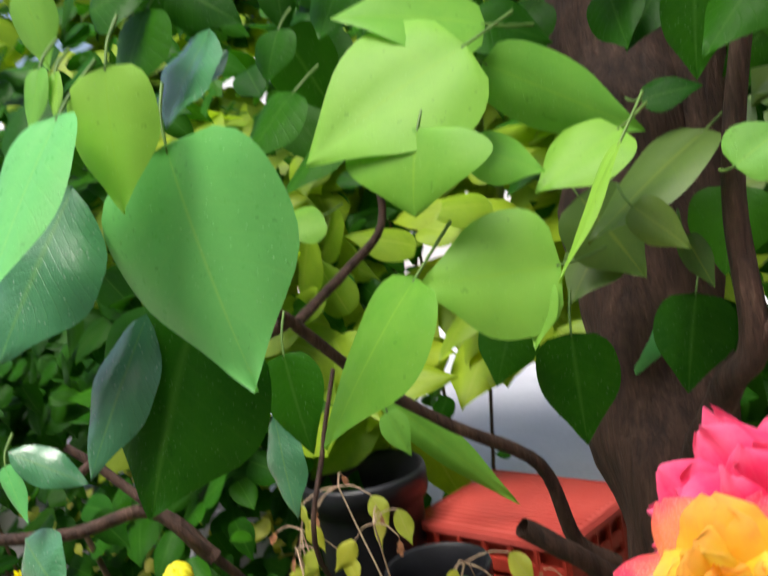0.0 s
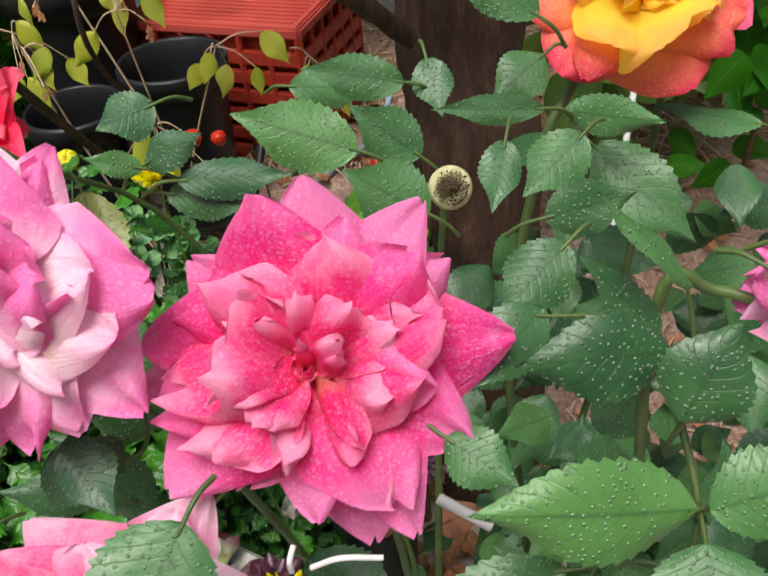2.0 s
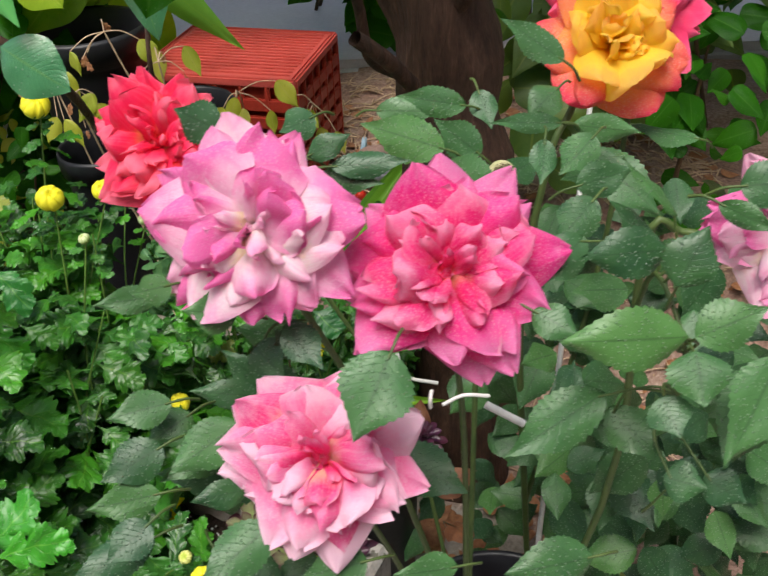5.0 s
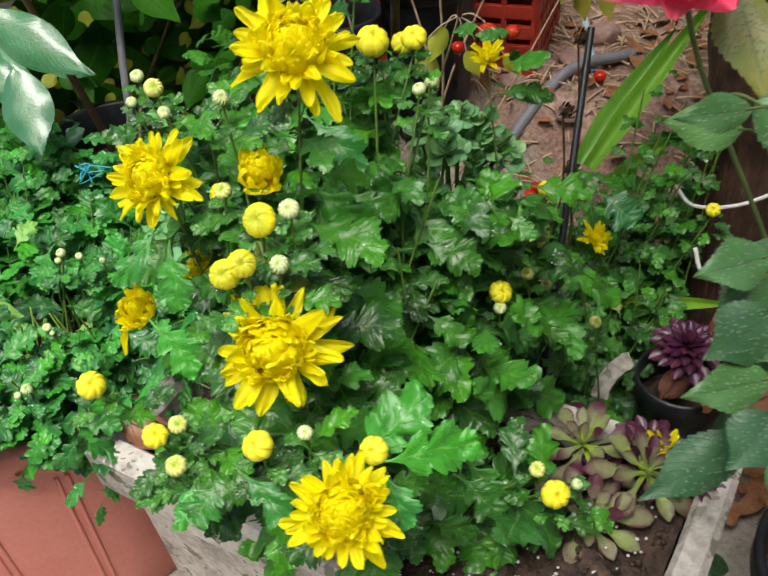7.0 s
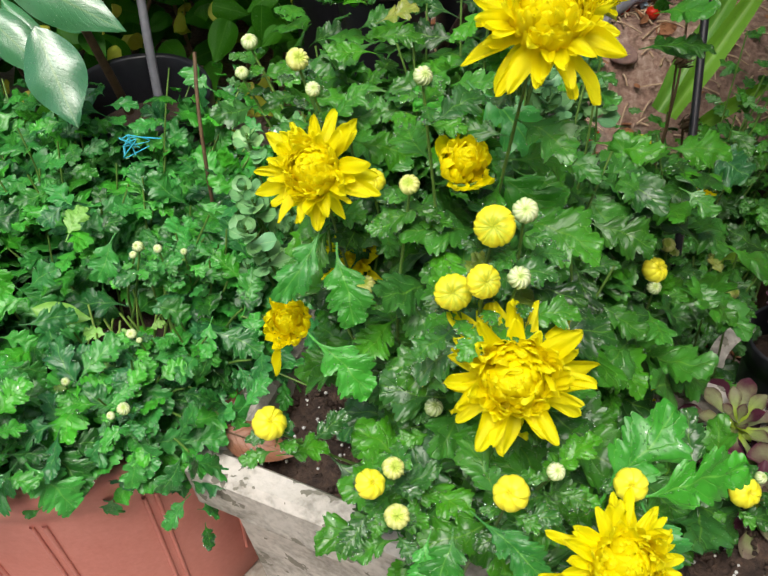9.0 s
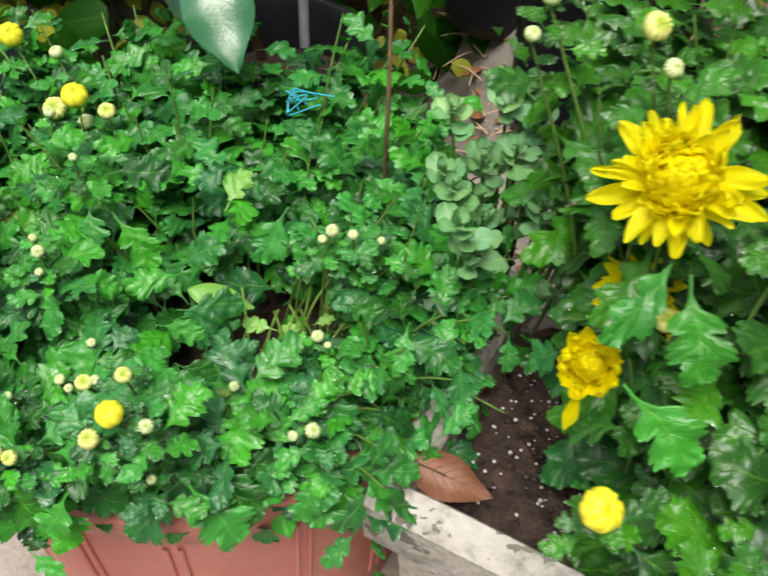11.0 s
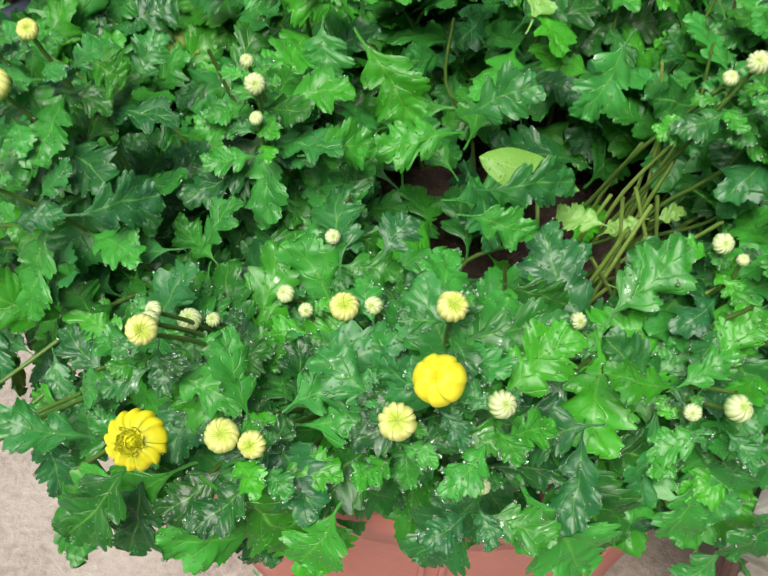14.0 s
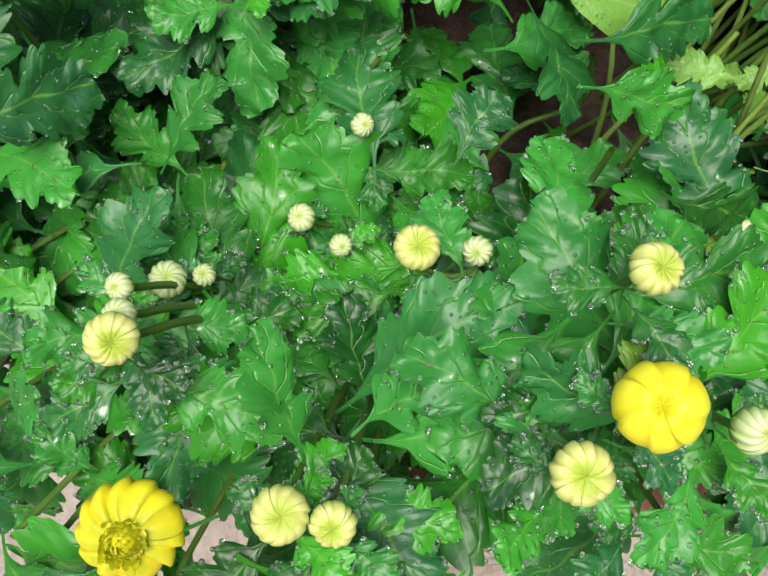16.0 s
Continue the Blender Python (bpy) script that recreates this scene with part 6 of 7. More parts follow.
# ---------------------------------------------------------------- tree with large leaves
def tree():
    z = height(0.1, 1.0)
    plant = thing("tree", (0.1, 1.0, z), "small tree with a rough brown trunk and large hanging green leaves", "tree")
    part("trunk", tube_mesh("trunk", [(0.155, 0.97, z - 0.1), (0.14, 0.985, 0.45), (0.105, 1.03, 0.85), (0.09, 1.12, 1.2), (0.08, 1.18, 1.7)], 0.07, 0.055, BARK, 28, 14, 0.25), plant)
    limbs = [
        ([(0.12, 1.03, 0.8), (0.16, 1.08, 1.05), (0.17, 1.14, 1.4)], 0.034, 0.026),
        ([(0.06, 0.97, 0.66), (0.032, 0.95, 0.69), (0.019, 0.92, 0.77), (-0.03, 0.87, 0.82), (-0.076, 0.825, 0.872), (-0.093, 0.75, 0.94)], 0.0075, 0.004),
        ([(-0.093, 0.76, 0.935), (-0.098, 0.847, 0.959), (-0.08, 0.894, 0.992), (-0.08, 0.899, 1.05)], 0.0045, 0.003),
        ([(0.08, 0.93, 0.66), (0.05, 0.88, 0.71), (0.02, 0.853, 0.742)], 0.0095, 0.008),
        ([(0.12, 0.97, 0.72), (0.18, 0.88, 0.84), (0.205, 0.859, 0.88), (0.202, 0.869, 0.98), (0.22, 0.88, 1.1)], 0.013, 0.007),
        ([(0.205, 0.859, 0.88), (0.278, 0.868, 0.93), (0.33, 0.87, 0.98)], 0.009, 0.005),
        ([(-0.093, 0.75, 0.94), (-0.1, 0.66, 1.0), (-0.08, 0.6, 1.09)], 0.004, 0.002),
        ([(-0.093, 0.75, 0.94), (-0.17, 0.7, 0.9), (-0.22, 0.65, 0.86)], 0.006, 0.003)]
    limbs += [
        ([(-0.42, 0.69, 0.785), (-0.36, 0.75, 0.768), (-0.31, 0.8, 0.77), (-0.264, 0.822, 0.718)], 0.005, 0.0075),
        ([(-0.37, 0.775, 0.84), (-0.337, 0.79, 0.806), (-0.264, 0.822, 0.718), (-0.27, 1.0, 0.52), (-0.29, 1.24, 0.3)], 0.004, 0.005),
        ([(-0.18, 0.94, 0.86), (-0.188, 0.91, 0.79), (-0.192, 0.88, 0.69), (-0.2, 1.03, 0.52), (-0.2, 1.24, 0.3)], 0.0022, 0.003)]
    for pts, a, b in limbs:
        part("branch", tube_mesh("branch", pts, a, b, BARK, 10, 6, 0.2), plant)
    OWNER[0] = plant
    leaf_at(MID, (-0.050, 0.600, 1.061), (-0.019, 0.587, 0.926), 0.125, 0)
    leaf_at(LIGHT, (-0.060, 0.577, 1.104), (-0.055, 0.558, 1.031), 0.053, 0)
    leaf_at(MID, (-0.083, 0.562, 1.083), (-0.094, 0.495, 0.998), 0.062, 5)
    leaf_at(GLOSSY, (-0.118, 0.597, 1.050), (-0.159, 0.552, 0.961), 0.085, -15)
    leaf_at(DARK, (-0.078, 0.633, 0.966), (-0.113, 0.586, 0.856), 0.125, -5)
    leaf_at(GLOSSY, (-0.105, 0.622, 0.970), (-0.134, 0.577, 0.884), 0.044, -20)
    leaf_at(LIGHT, (0.048, 0.675, 0.968), (-0.007, 0.623, 0.890), 0.070, 15)
    leaf_at(LIGHT, (0.079, 0.728, 1.096), (-0.008, 0.664, 1.051), 0.097, -10)
    leaf_at(LIGHT, (0.080, 0.765, 1.111), (0.004, 0.714, 1.139), 0.070, 0)
    leaf_at(LIGHT, (0.057, 0.689, 1.051), (0.052, 0.667, 1.007), 0.090, 0)
    leaf_at(LIGHT, (0.075, 0.719, 1.036), (0.117, 0.725, 1.018), 0.035, 0)
    leaf_at(LIGHT, (0.148, 0.791, 1.034), (0.101, 0.750, 1.007), 0.055, 0)
    leaf_at(LIGHT, (0.073, 0.770, 1.089), (0.164, 0.797, 1.030), 0.049, 30)
    leaf_at(LIGHT, (0.122, 0.709, 0.962), (0.052, 0.667, 0.965), 0.075, -15)
    leaf_at(OLIVE, (0.189, 0.868, 1.025), (0.112, 0.807, 0.969), 0.068, 20)
    leaf_at(LIGHT, (0.158, 0.738, 1.025), (0.120, 0.697, 0.956), 0.020, 50)
    leaf_at(LIGHT, (0.112, 0.706, 0.954), (0.106, 0.685, 0.921), 0.023, 20)
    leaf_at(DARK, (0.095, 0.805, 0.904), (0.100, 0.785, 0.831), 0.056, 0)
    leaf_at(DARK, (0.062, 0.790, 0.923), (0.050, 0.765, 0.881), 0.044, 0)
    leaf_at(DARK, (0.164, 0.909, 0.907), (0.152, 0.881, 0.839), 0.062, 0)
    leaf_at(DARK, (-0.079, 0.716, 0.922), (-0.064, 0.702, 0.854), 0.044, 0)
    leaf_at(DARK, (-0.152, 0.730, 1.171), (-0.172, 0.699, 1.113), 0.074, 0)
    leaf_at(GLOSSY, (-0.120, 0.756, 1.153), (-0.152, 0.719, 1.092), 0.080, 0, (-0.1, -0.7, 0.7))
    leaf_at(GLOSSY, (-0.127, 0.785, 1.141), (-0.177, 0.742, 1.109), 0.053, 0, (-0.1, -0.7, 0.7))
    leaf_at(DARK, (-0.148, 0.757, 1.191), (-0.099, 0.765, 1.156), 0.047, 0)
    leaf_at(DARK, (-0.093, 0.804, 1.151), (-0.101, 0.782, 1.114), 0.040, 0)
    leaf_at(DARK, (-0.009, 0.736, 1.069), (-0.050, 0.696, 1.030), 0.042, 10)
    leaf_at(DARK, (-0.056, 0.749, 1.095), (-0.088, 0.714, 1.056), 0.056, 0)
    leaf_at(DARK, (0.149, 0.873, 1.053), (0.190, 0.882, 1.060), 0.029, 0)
    leaf_at(LIGHT, (-0.305, 0.771, 1.232), (-0.290, 0.757, 1.161), 0.048, 0)
    leaf_at(LIGHT, (-0.129, 0.600, 1.119), (-0.129, 0.582, 1.081), 0.018, 0)
    leaf_at(LIGHT, (-0.121, 0.603, 1.115), (-0.116, 0.590, 1.087), 0.011, 0)
    leaf_at(GLOSSY, (-0.209, 0.589, 0.897), (-0.158, 0.599, 0.874), 0.025, 0)
    leaf_at(MID, (-0.211, 0.587, 0.889), (-0.193, 0.578, 0.855), 0.015, 0)
    leaf_at(OLIVE, (0.146, 0.807, 0.984), (0.180, 0.807, 0.953), 0.030, 0)
    leaf_at(OLIVE, (0.170, 0.850, 0.957), (0.186, 0.841, 0.921), 0.020, 0)
    leaf_at(LIGHT, (0.209, 0.819, 0.999), (0.242, 0.825, 1.023), 0.044, 0)
    leaf_at(LIGHT, (-0.115, 0.913, 0.823), (-0.095, 0.904, 0.784), 0.028, 0)
    leaf_at(LIGHT, (-0.313, 1.276, 0.741), (-0.155, 1.324, 0.565), 0.050, 0)
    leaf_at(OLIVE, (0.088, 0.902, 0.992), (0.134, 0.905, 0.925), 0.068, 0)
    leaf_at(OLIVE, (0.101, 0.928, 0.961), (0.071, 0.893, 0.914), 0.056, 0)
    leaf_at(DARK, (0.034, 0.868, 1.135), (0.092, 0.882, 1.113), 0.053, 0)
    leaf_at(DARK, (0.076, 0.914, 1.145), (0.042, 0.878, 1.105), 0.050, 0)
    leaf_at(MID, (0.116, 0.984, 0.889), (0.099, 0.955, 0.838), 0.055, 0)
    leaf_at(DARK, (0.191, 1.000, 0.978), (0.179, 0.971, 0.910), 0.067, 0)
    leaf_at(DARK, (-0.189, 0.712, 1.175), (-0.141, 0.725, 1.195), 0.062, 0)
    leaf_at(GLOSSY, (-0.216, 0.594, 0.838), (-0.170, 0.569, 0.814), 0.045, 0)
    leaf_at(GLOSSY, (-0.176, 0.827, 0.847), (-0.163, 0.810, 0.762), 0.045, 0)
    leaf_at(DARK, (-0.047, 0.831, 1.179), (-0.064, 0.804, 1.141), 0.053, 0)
    leaf_at(LIGHT, (-0.149, 0.917, 1.007), (-0.182, 0.885, 1.001), 0.048, 0)
    rng = random.Random(9)
    crown = []
    for i in range(130):
        p = Vector((rng.uniform(-0.35, 0.35), rng.uniform(0.75, 1.2), rng.uniform(1.12, 1.5)))
        k = rng.uniform(0.06, 0.1)
        crown.append(leaf_pose(p, (rng.uniform(-1, 1), rng.uniform(-1, 0.6), -0.8), (rng.uniform(-0.4, 0.4), -0.8, 0.5), k, k * 0.7))
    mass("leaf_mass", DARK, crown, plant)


tree()
OWNER[0] = thing("shrub", (-0.66, 1.2, 0), "shrub with long glossy dark leaves wet with rain", "shrub")
part("stem", tube_mesh("stem", [(-0.66, 1.2, 0), (-0.68, 1.15, 0.3), (-0.72, 1.08, 0.62)], 0.008, 0.004, STEM_BROWN, 8, 5), OWNER[0])
leaf_at(GLOSSY, (-0.707, 1.001, 0.512), (-0.673, 0.927, 0.442), 0.061, 0)
leaf_at(GLOSSY, (-0.746, 1.043, 0.562), (-0.619, 0.987, 0.508), 0.058, 0)
leaf_at(GLOSSY, (-0.772, 1.105, 0.497), (-0.696, 0.988, 0.404), 0.045, 0)
leaf_at(GLOSSY, (-0.784, 1.062, 0.511), (-0.705, 1.000, 0.453), 0.044, 0)
leaf_at(GLOSSY, (-0.767, 1.189, 0.438), (-0.682, 1.156, 0.428), 0.033, 0)
leaf_at(GLOSSY, (-0.709, 1.137, 0.358), (-0.759, 1.099, 0.343), 0.027, 0)


def hedge(name, at, size, n, kind, label, seed, leaf=0.06, low=0.1):
    """A loose bush: woody stems and clumps of leaves with gaps."""
    plant = thing(name, at, label, "shrub")
    rng = random.Random(seed)
    mats = []
    clumps = [Vector((rng.uniform(-1, 1) * size[0], rng.uniform(-1, 1) * size[1], rng.uniform(low, 1) * size[2])) for _ in range(max(6, n // 22))]
    for j, c in enumerate(clumps):
        if j % 14 == 0:
            part("stem", tube_mesh("stem", [Vector(at) + Vector((c.x * 0.4, c.y * 0.4, -0.02)), Vector(at) + Vector((c.x * 0.8, c.y * 0.7, c.z * 0.6)), Vector(at) + c], 0.0045, 0.0015, STEM_BROWN, 6, 4), plant)
        for i in range(22):
            p = Vector(at) + c + Vector([rng.gauss(0, 0.07) for _ in range(3)])
            k = leaf * rng.uniform(0.6, 1.3)
            mats.append(leaf_pose(p, (rng.uniform(-1, 1), rng.uniform(-1, 0.5), rng.uniform(-0.9, 0.3)), (rng.uniform(-0.5, 0.5), -0.7, 0.7), k, k * 0.6))
    mass("leaf_mass", kind, mats, plant)


hedge("shrub", (-0.6, 1.65, 0.0), (0.5, 0.2, 1.3), 460, BRIGHT, "loose shrub with bright yellow-green leaves", 5, 0.14, 0.55)
hedge("shrub", (-0.25, 2.1, 0.36), (0.6, 0.25, 1.1), 460, BRIGHT, "airy shrub with light green leaves behind the crate", 6, 0.15, 0.55)
hedge("shrub", (-1.0, 2.0, 0.36), (0.7, 0.2, 1.5), 500, BRIGHT, "tall yellow-green shrub at the far end of the bed", 23, 0.14, 0.45)
hedge("shrub", (-1.15, 1.5, 0.0), (0.65, 0.35, 1.35), 2000, DARK, "dark leafy shrub at the back of the bed", 7, 0.08)
hedge("shrub", (-0.5, 1.9, 0.36), (0.9, 0.2, 1.5), 1300, DARK, "tall dark shrub behind the bed", 12, 0.09, 0.42)
hedge("shrub", (-1.55, 1.85, 0.0), (0.35, 0.15, 0.95), 620, DARK, "dark leafy shrub where the bed ends", 27, 0.1, 0.25)
hedge("shrub", (0.75, 1.5, 0.33), (0.5, 0.3, 1.2), 1300, OLIVE, "olive-green shrub beside the tree", 8, 0.09)
hedge("shrub", (0.4, 1.95, 0.36), (0.5, 0.2, 1.4), 1200, DARK, "tall dark shrub beyond the tree", 16, 0.1, 0.1)
hedge("shrub", (0.45, 1.15, 0.33), (0.22, 0.15, 0.5), 110, DARK, "low dark shrub near the trunk", 10, 0.05)
hedge("shrub", (-0.85, 1.5, 0.0), (0.36, 0.25, 0.62), 520, YELLOWING, "half-withered shrub with small yellowing leaves", 13, 0.035)
hedge("shrub", (-0.85, 1.45, 0.0), (0.4, 0.25, 0.6), 44, DARK, "low dark undergrowth behind the pots", 15, 0.045)


# ---------------------------------------------------------------- pots, crate and clutter
def black_pot(at, r, h, mat, label, name="plant_pot", fill=True):
    pot = thing(name, at, label, "flower pot", "black plastic pots")
    prof = [(0.0, 0.0), (r * 0.74, 0.0), (r * 0.77, h * 0.05), (r * 0.93, h * 0.86), (r * 0.95, h * 0.88), (r * 1.02, h * 0.885), (r * 1.03, h * 0.985), (r * 1.0, h), (r * 0.96, h * 0.985), (r * 0.92, h * 0.88), (r * 0.88, h * 0.7)]
    part("body", mesh_of("pot_body", *[a for a in lathe(prof, 56)][:2], mat), pot, Matrix.Translation(at))
    ring = [(r * 1.0, h * 0.9), (r * 1.045, h * 0.905), (r * 1.05, h * 0.99), (r * 1.02, h * 1.012), (r * 0.97, h * 1.0), (r * 0.955, h * 0.95)]
    part("rim", mesh_of("pot_rim", *[a for a in lathe(ring, 56)][:2], mat), pot, Matrix.Translation(at), "rolled plastic rim")
    if fill:
        part("soil", mesh_of("soil", *[a for a in lathe([(r * 0.915, h * 0.84), (r * 0.6, h * 0.855), (r * 0.3, h * 0.84), (0.001, h * 0.85)], 36, 0.02)][:2], SOIL), pot, Matrix.Translation(at), "brown potting soil")
    return pot


black_pot((-0.655, 1.1, 0.0), 0.085, 0.37, BLACK, "round black plastic pot with brown soil")
black_pot((-1.06, 0.98, 0.0), 0.17, 0.36, NAVY, "large dark blue-black plastic tub with soil")
black_pot((-0.235, 1.2, height(-0.235, 1.2)), 0.067, 0.535 - height(-0.235, 1.2), BLACK, "empty black plastic nursery pot", fill=False)
black_pot((-0.355, 1.15, height(-0.355, 1.15)), 0.06, 0.5 - height(-0.355, 1.15), BLACK, "small black nursery pot", fill=False)
black_pot((-0.40, 1.33, height(-0.40, 1.33)), 0.09, 0.614 - height(-0.40, 1.33), BLACK, "black nursery pot with a thick rim", fill=False)
black_pot((0.025, 0.75, 0.0), 0.046, 0.25, BLACK, "small black pot in the bed")
black_pot((0.135, 0.5, 0.0), 0.1, 0.27, BLACK, "black plastic pot of the rose")


def crate():
    u = Vector((0.964, -0.265, 0)).normalized()
    v = Vector((0.265, 0.964, 0)).normalized()
    m = Matrix((u, v, Vector((0, 0, 1)))).transposed().to_4x4()
    m.translation = Vector((-0.184, 1.413, 0.335))
    ob = thing("plastic_crate", m.translation, "upturned red plastic crate with paler top and slotted sides", "crate")
    w, d, h = 0.268, 0.22, 0.2
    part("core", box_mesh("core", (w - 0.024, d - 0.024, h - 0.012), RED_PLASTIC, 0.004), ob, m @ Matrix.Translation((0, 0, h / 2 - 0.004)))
    part("top", box_mesh("top", (w - 0.012, d - 0.012, 0.008), RED_TOP, 0.003), ob, m @ Matrix.Translation((0, 0, h - 0.004)), "salmon-red top")
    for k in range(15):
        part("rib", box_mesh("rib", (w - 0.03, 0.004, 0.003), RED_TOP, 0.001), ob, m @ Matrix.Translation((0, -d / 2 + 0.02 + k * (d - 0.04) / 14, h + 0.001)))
    for sx, sy, lx, ly in ((0, -1, w, 0.008), (0, 1, w, 0.008), (-1, 0, 0.008, d), (1, 0, 0.008, d)):
        at = Vector((sx * (w / 2 - 0.002), sy * (d / 2 - 0.002), h - 0.006))
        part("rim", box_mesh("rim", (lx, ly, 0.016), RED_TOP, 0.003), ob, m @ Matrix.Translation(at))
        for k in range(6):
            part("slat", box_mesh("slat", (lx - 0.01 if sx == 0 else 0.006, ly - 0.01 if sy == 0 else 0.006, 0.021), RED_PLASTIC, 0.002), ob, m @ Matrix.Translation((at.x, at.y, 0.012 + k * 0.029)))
        for k in range(7):
            t = -0.5 + k / 6
            part("upright", box_mesh("upright", (0.008, 0.008, h - 0.01), RED_PLASTIC, 0.002), ob, m @ Matrix.Translation((at.x if sx else t * (w - 0.01), at.y if sy else t * (d - 0.01), h / 2 - 0.004)))


crate()


def stick(name, pts, r, mat, label, category, sides=10):
    base = Vector(pts[0])
    ob = thing(name, base, label, category)
    part("shaft", tube_mesh("shaft", pts, r, r * 0.9, mat, sides, 4), ob)
    return ob


stick("plant_stake", [(-0.15, 0.66, 0.06), (-0.115, 0.757, 0.342), (-0.07, 0.931, 0.56)], 0.0042, BLACK, "thin black metal plant stake leaning in the bed", "plant stake")
stick("plant_stake", [(-0.55, 0.86, 0.25), (-0.548, 0.9, 0.44), (-0.548, 0.95, 0.5)], 0.002, STEM_BROWN, "thin brown wooden stake in the pot", "plant stake")
stick("pipe", [(-0.63, 1.1, 0.36), (-0.633, 1.14, 0.45), (-0.639, 1.22, 0.56)], 0.0055, GREY_PLASTIC, "grey plastic tube leaning in the black pot", "pipe")
stick("garden_hose", [(-0.2, 1.1, height(-0.2, 1.1) + 0.01), (-0.152, 1.156, height(-0.152, 1.156) + 0.012), (-0.045, 1.255, height(-0.045, 1.255) + 0.012), (0.06, 1.3, height(0.06, 1.3) + 0.008)], 0.009, GREY_PLASTIC, "grey garden hose lying on the soil", "hose")


def cord(name, pts, r, mat, label, category):
    ob = thing(name, pts[0], label, category)
    part("strand", tube_mesh("strand", pts, r, r, mat, 8, 6), ob)
    return ob


cord("white_cord", [(0.062, 0.355, 0.709), (0.062, 0.355, 0.715), (0.063, 0.360, 0.717)], 0.0011, WHITE, "loose end of white cord tied below the pink rose", "cord")
cord("white_cord", [(0.069, 0.356, 0.710), (0.080, 0.355, 0.717), (0.094, 0.358, 0.713)], 0.0011, WHITE, "white cord end lying across a rose stem", "cord")
cord("plastic_strip", [(0.108, 0.467, 0.606), (0.122, 0.463, 0.599), (0.135, 0.459, 0.593)], 0.003, WHITE, "white plastic strip among the rose stems", "strip")
cord("cable", [(0.03, 0.9, 0.39), (0.05, 0.89, 0.37), (0.1, 0.895, 0.365), (0.16, 0.92, 0.37)], 0.0022, WHITE, "white cable looped round the trunk", "cable")
cord("cable", [(0.05, 0.86, 0.335), (0.06, 0.845, 0.31), (0.1, 0.84, 0.3)], 0.0025, WHITE, "white plastic hook by the trunk", "cable")
tie = thing("string_tie", (-0.627, 0.931, 0.42), "bright blue plastic string tied round a stem", "string")
rng = random.Random(14)
for k in range(5):
    c = Vector((-0.627, 0.925, 0.422))
    pts = [c + Vector((rng.uniform(-0.008, 0.008), 0, rng.uniform(-0.02, 0.0)))]
    pts += [c + Vector((rng.uniform(-0.01, 0.035), rng.uniform(-0.015, 0.01), rng.uniform(-0.015, 0.015))) for _ in range(3)]
    part("strand", tube_mesh("strand", pts, 0.0007, 0.0006, CYAN, 6, 6), tie)


def scrap():
    def face(side):
        def fn(u, v):
            a = radians(-26) + radians(52) * u
            r = 0.062 + 0.0085 * v * (1 + 0.12 * np.sin(23 * u) * (np.abs(u - 0.5) > 0.4))
            return r * np.sin(a), r * np.cos(a) - 0.062, 0.002 * side + 0.001 * np.sin(19 * u + 3 * v)
        return grid(fn, 22, 6)

    top, low = face(1), face(-1)
    rim = [(top[0][k::6], low[0][k::6]) for k in (0, 5)]
    pieces = [top, (low[0], low[1][:, ::-1], low[2])]
    for a, b in rim:
        n = len(a)
        pieces.append((np.concatenate([a, b]), np.array([(i, i + 1, n + i + 1, n + i) for i in range(n - 1)]), np.zeros((2 * n, 2))))
    ob = thing("broken_tile", (-0.05, 0.74, 0.25), "broken pale curved shard with a dirty ragged edge", "shard")
    m = frame_of(Vector((-0.052, 0.742, 0.262)), Vector((0.5, 0.2, 0.72)), Vector((-0.35, -0.65, 0.65)))
    part("shard", mesh_of("shard", *joined(pieces)[:2], STONE), ob, m)


scrap()


def succulent(at, r, n, mat, label, seed, tilt=(0, -0.3, 1)):
    ob = thing("succulent", at, label, "succulent", "rosette succulents")
    rng = random.Random(seed)
    m = facing(at, tilt)
    part("stem", tube_mesh("stem", [Vector(at) + Vector((0, 0.01, -0.09)), Vector(at) + Vector((0, 0.006, -0.04)), Vector(at)], 0.008, 0.006, STEM_BROWN, 8, 3), ob)
    for i in range(n):
        k = i / n
        long = r * (1.0 - 0.62 * k)
        v, f, u = SUCC[min(3, int(k * 4))]
        pm = m @ Matrix.Rotation(2.4 * i, 4, "Z") @ Matrix.Rotation(radians(rng.uniform(-8, 8)), 4, "Y") @ Matrix.Translation((0, 0, 0.012 * k)) @ Matrix.Diagonal((long, long, long, 1))
        part("leaf", succ_mesh(min(3, int(k * 4)), mat), ob, pm)


def succ_shape(tilt):
    """A thick spoon-shaped leaf on a narrow base, with a small point."""
    ang = radians(tilt)

    def face(side):
        def fn(u, v):
            w = 0.09 + 0.29 * smooth01((u - 0.38) / 0.42)
            w = w * np.clip(1 - np.clip((u - 0.72) / 0.285, 0, 1) ** 2.2, 0, 1) ** 0.6
            th = 0.03 * (1 - v * v) * np.clip(1 - u, 0, 1) ** 0.3
            off = 0.25 * w * v * v + (th if side > 0 else -th) - 0.14 * u * u
            along = u
            return along * np.sin(ang) - off * np.cos(ang), 0.5 * w * v, along * np.cos(ang) + off * np.sin(ang)
        return grid(fn, 12, 7)

    top, low = face(1), face(-1)
    return joined([top, (low[0], low[1][:, ::-1], low[2])])


SUCC = [succ_shape(a) for a in (84, 70, 52, 24)]
SUCC_MESH = {}


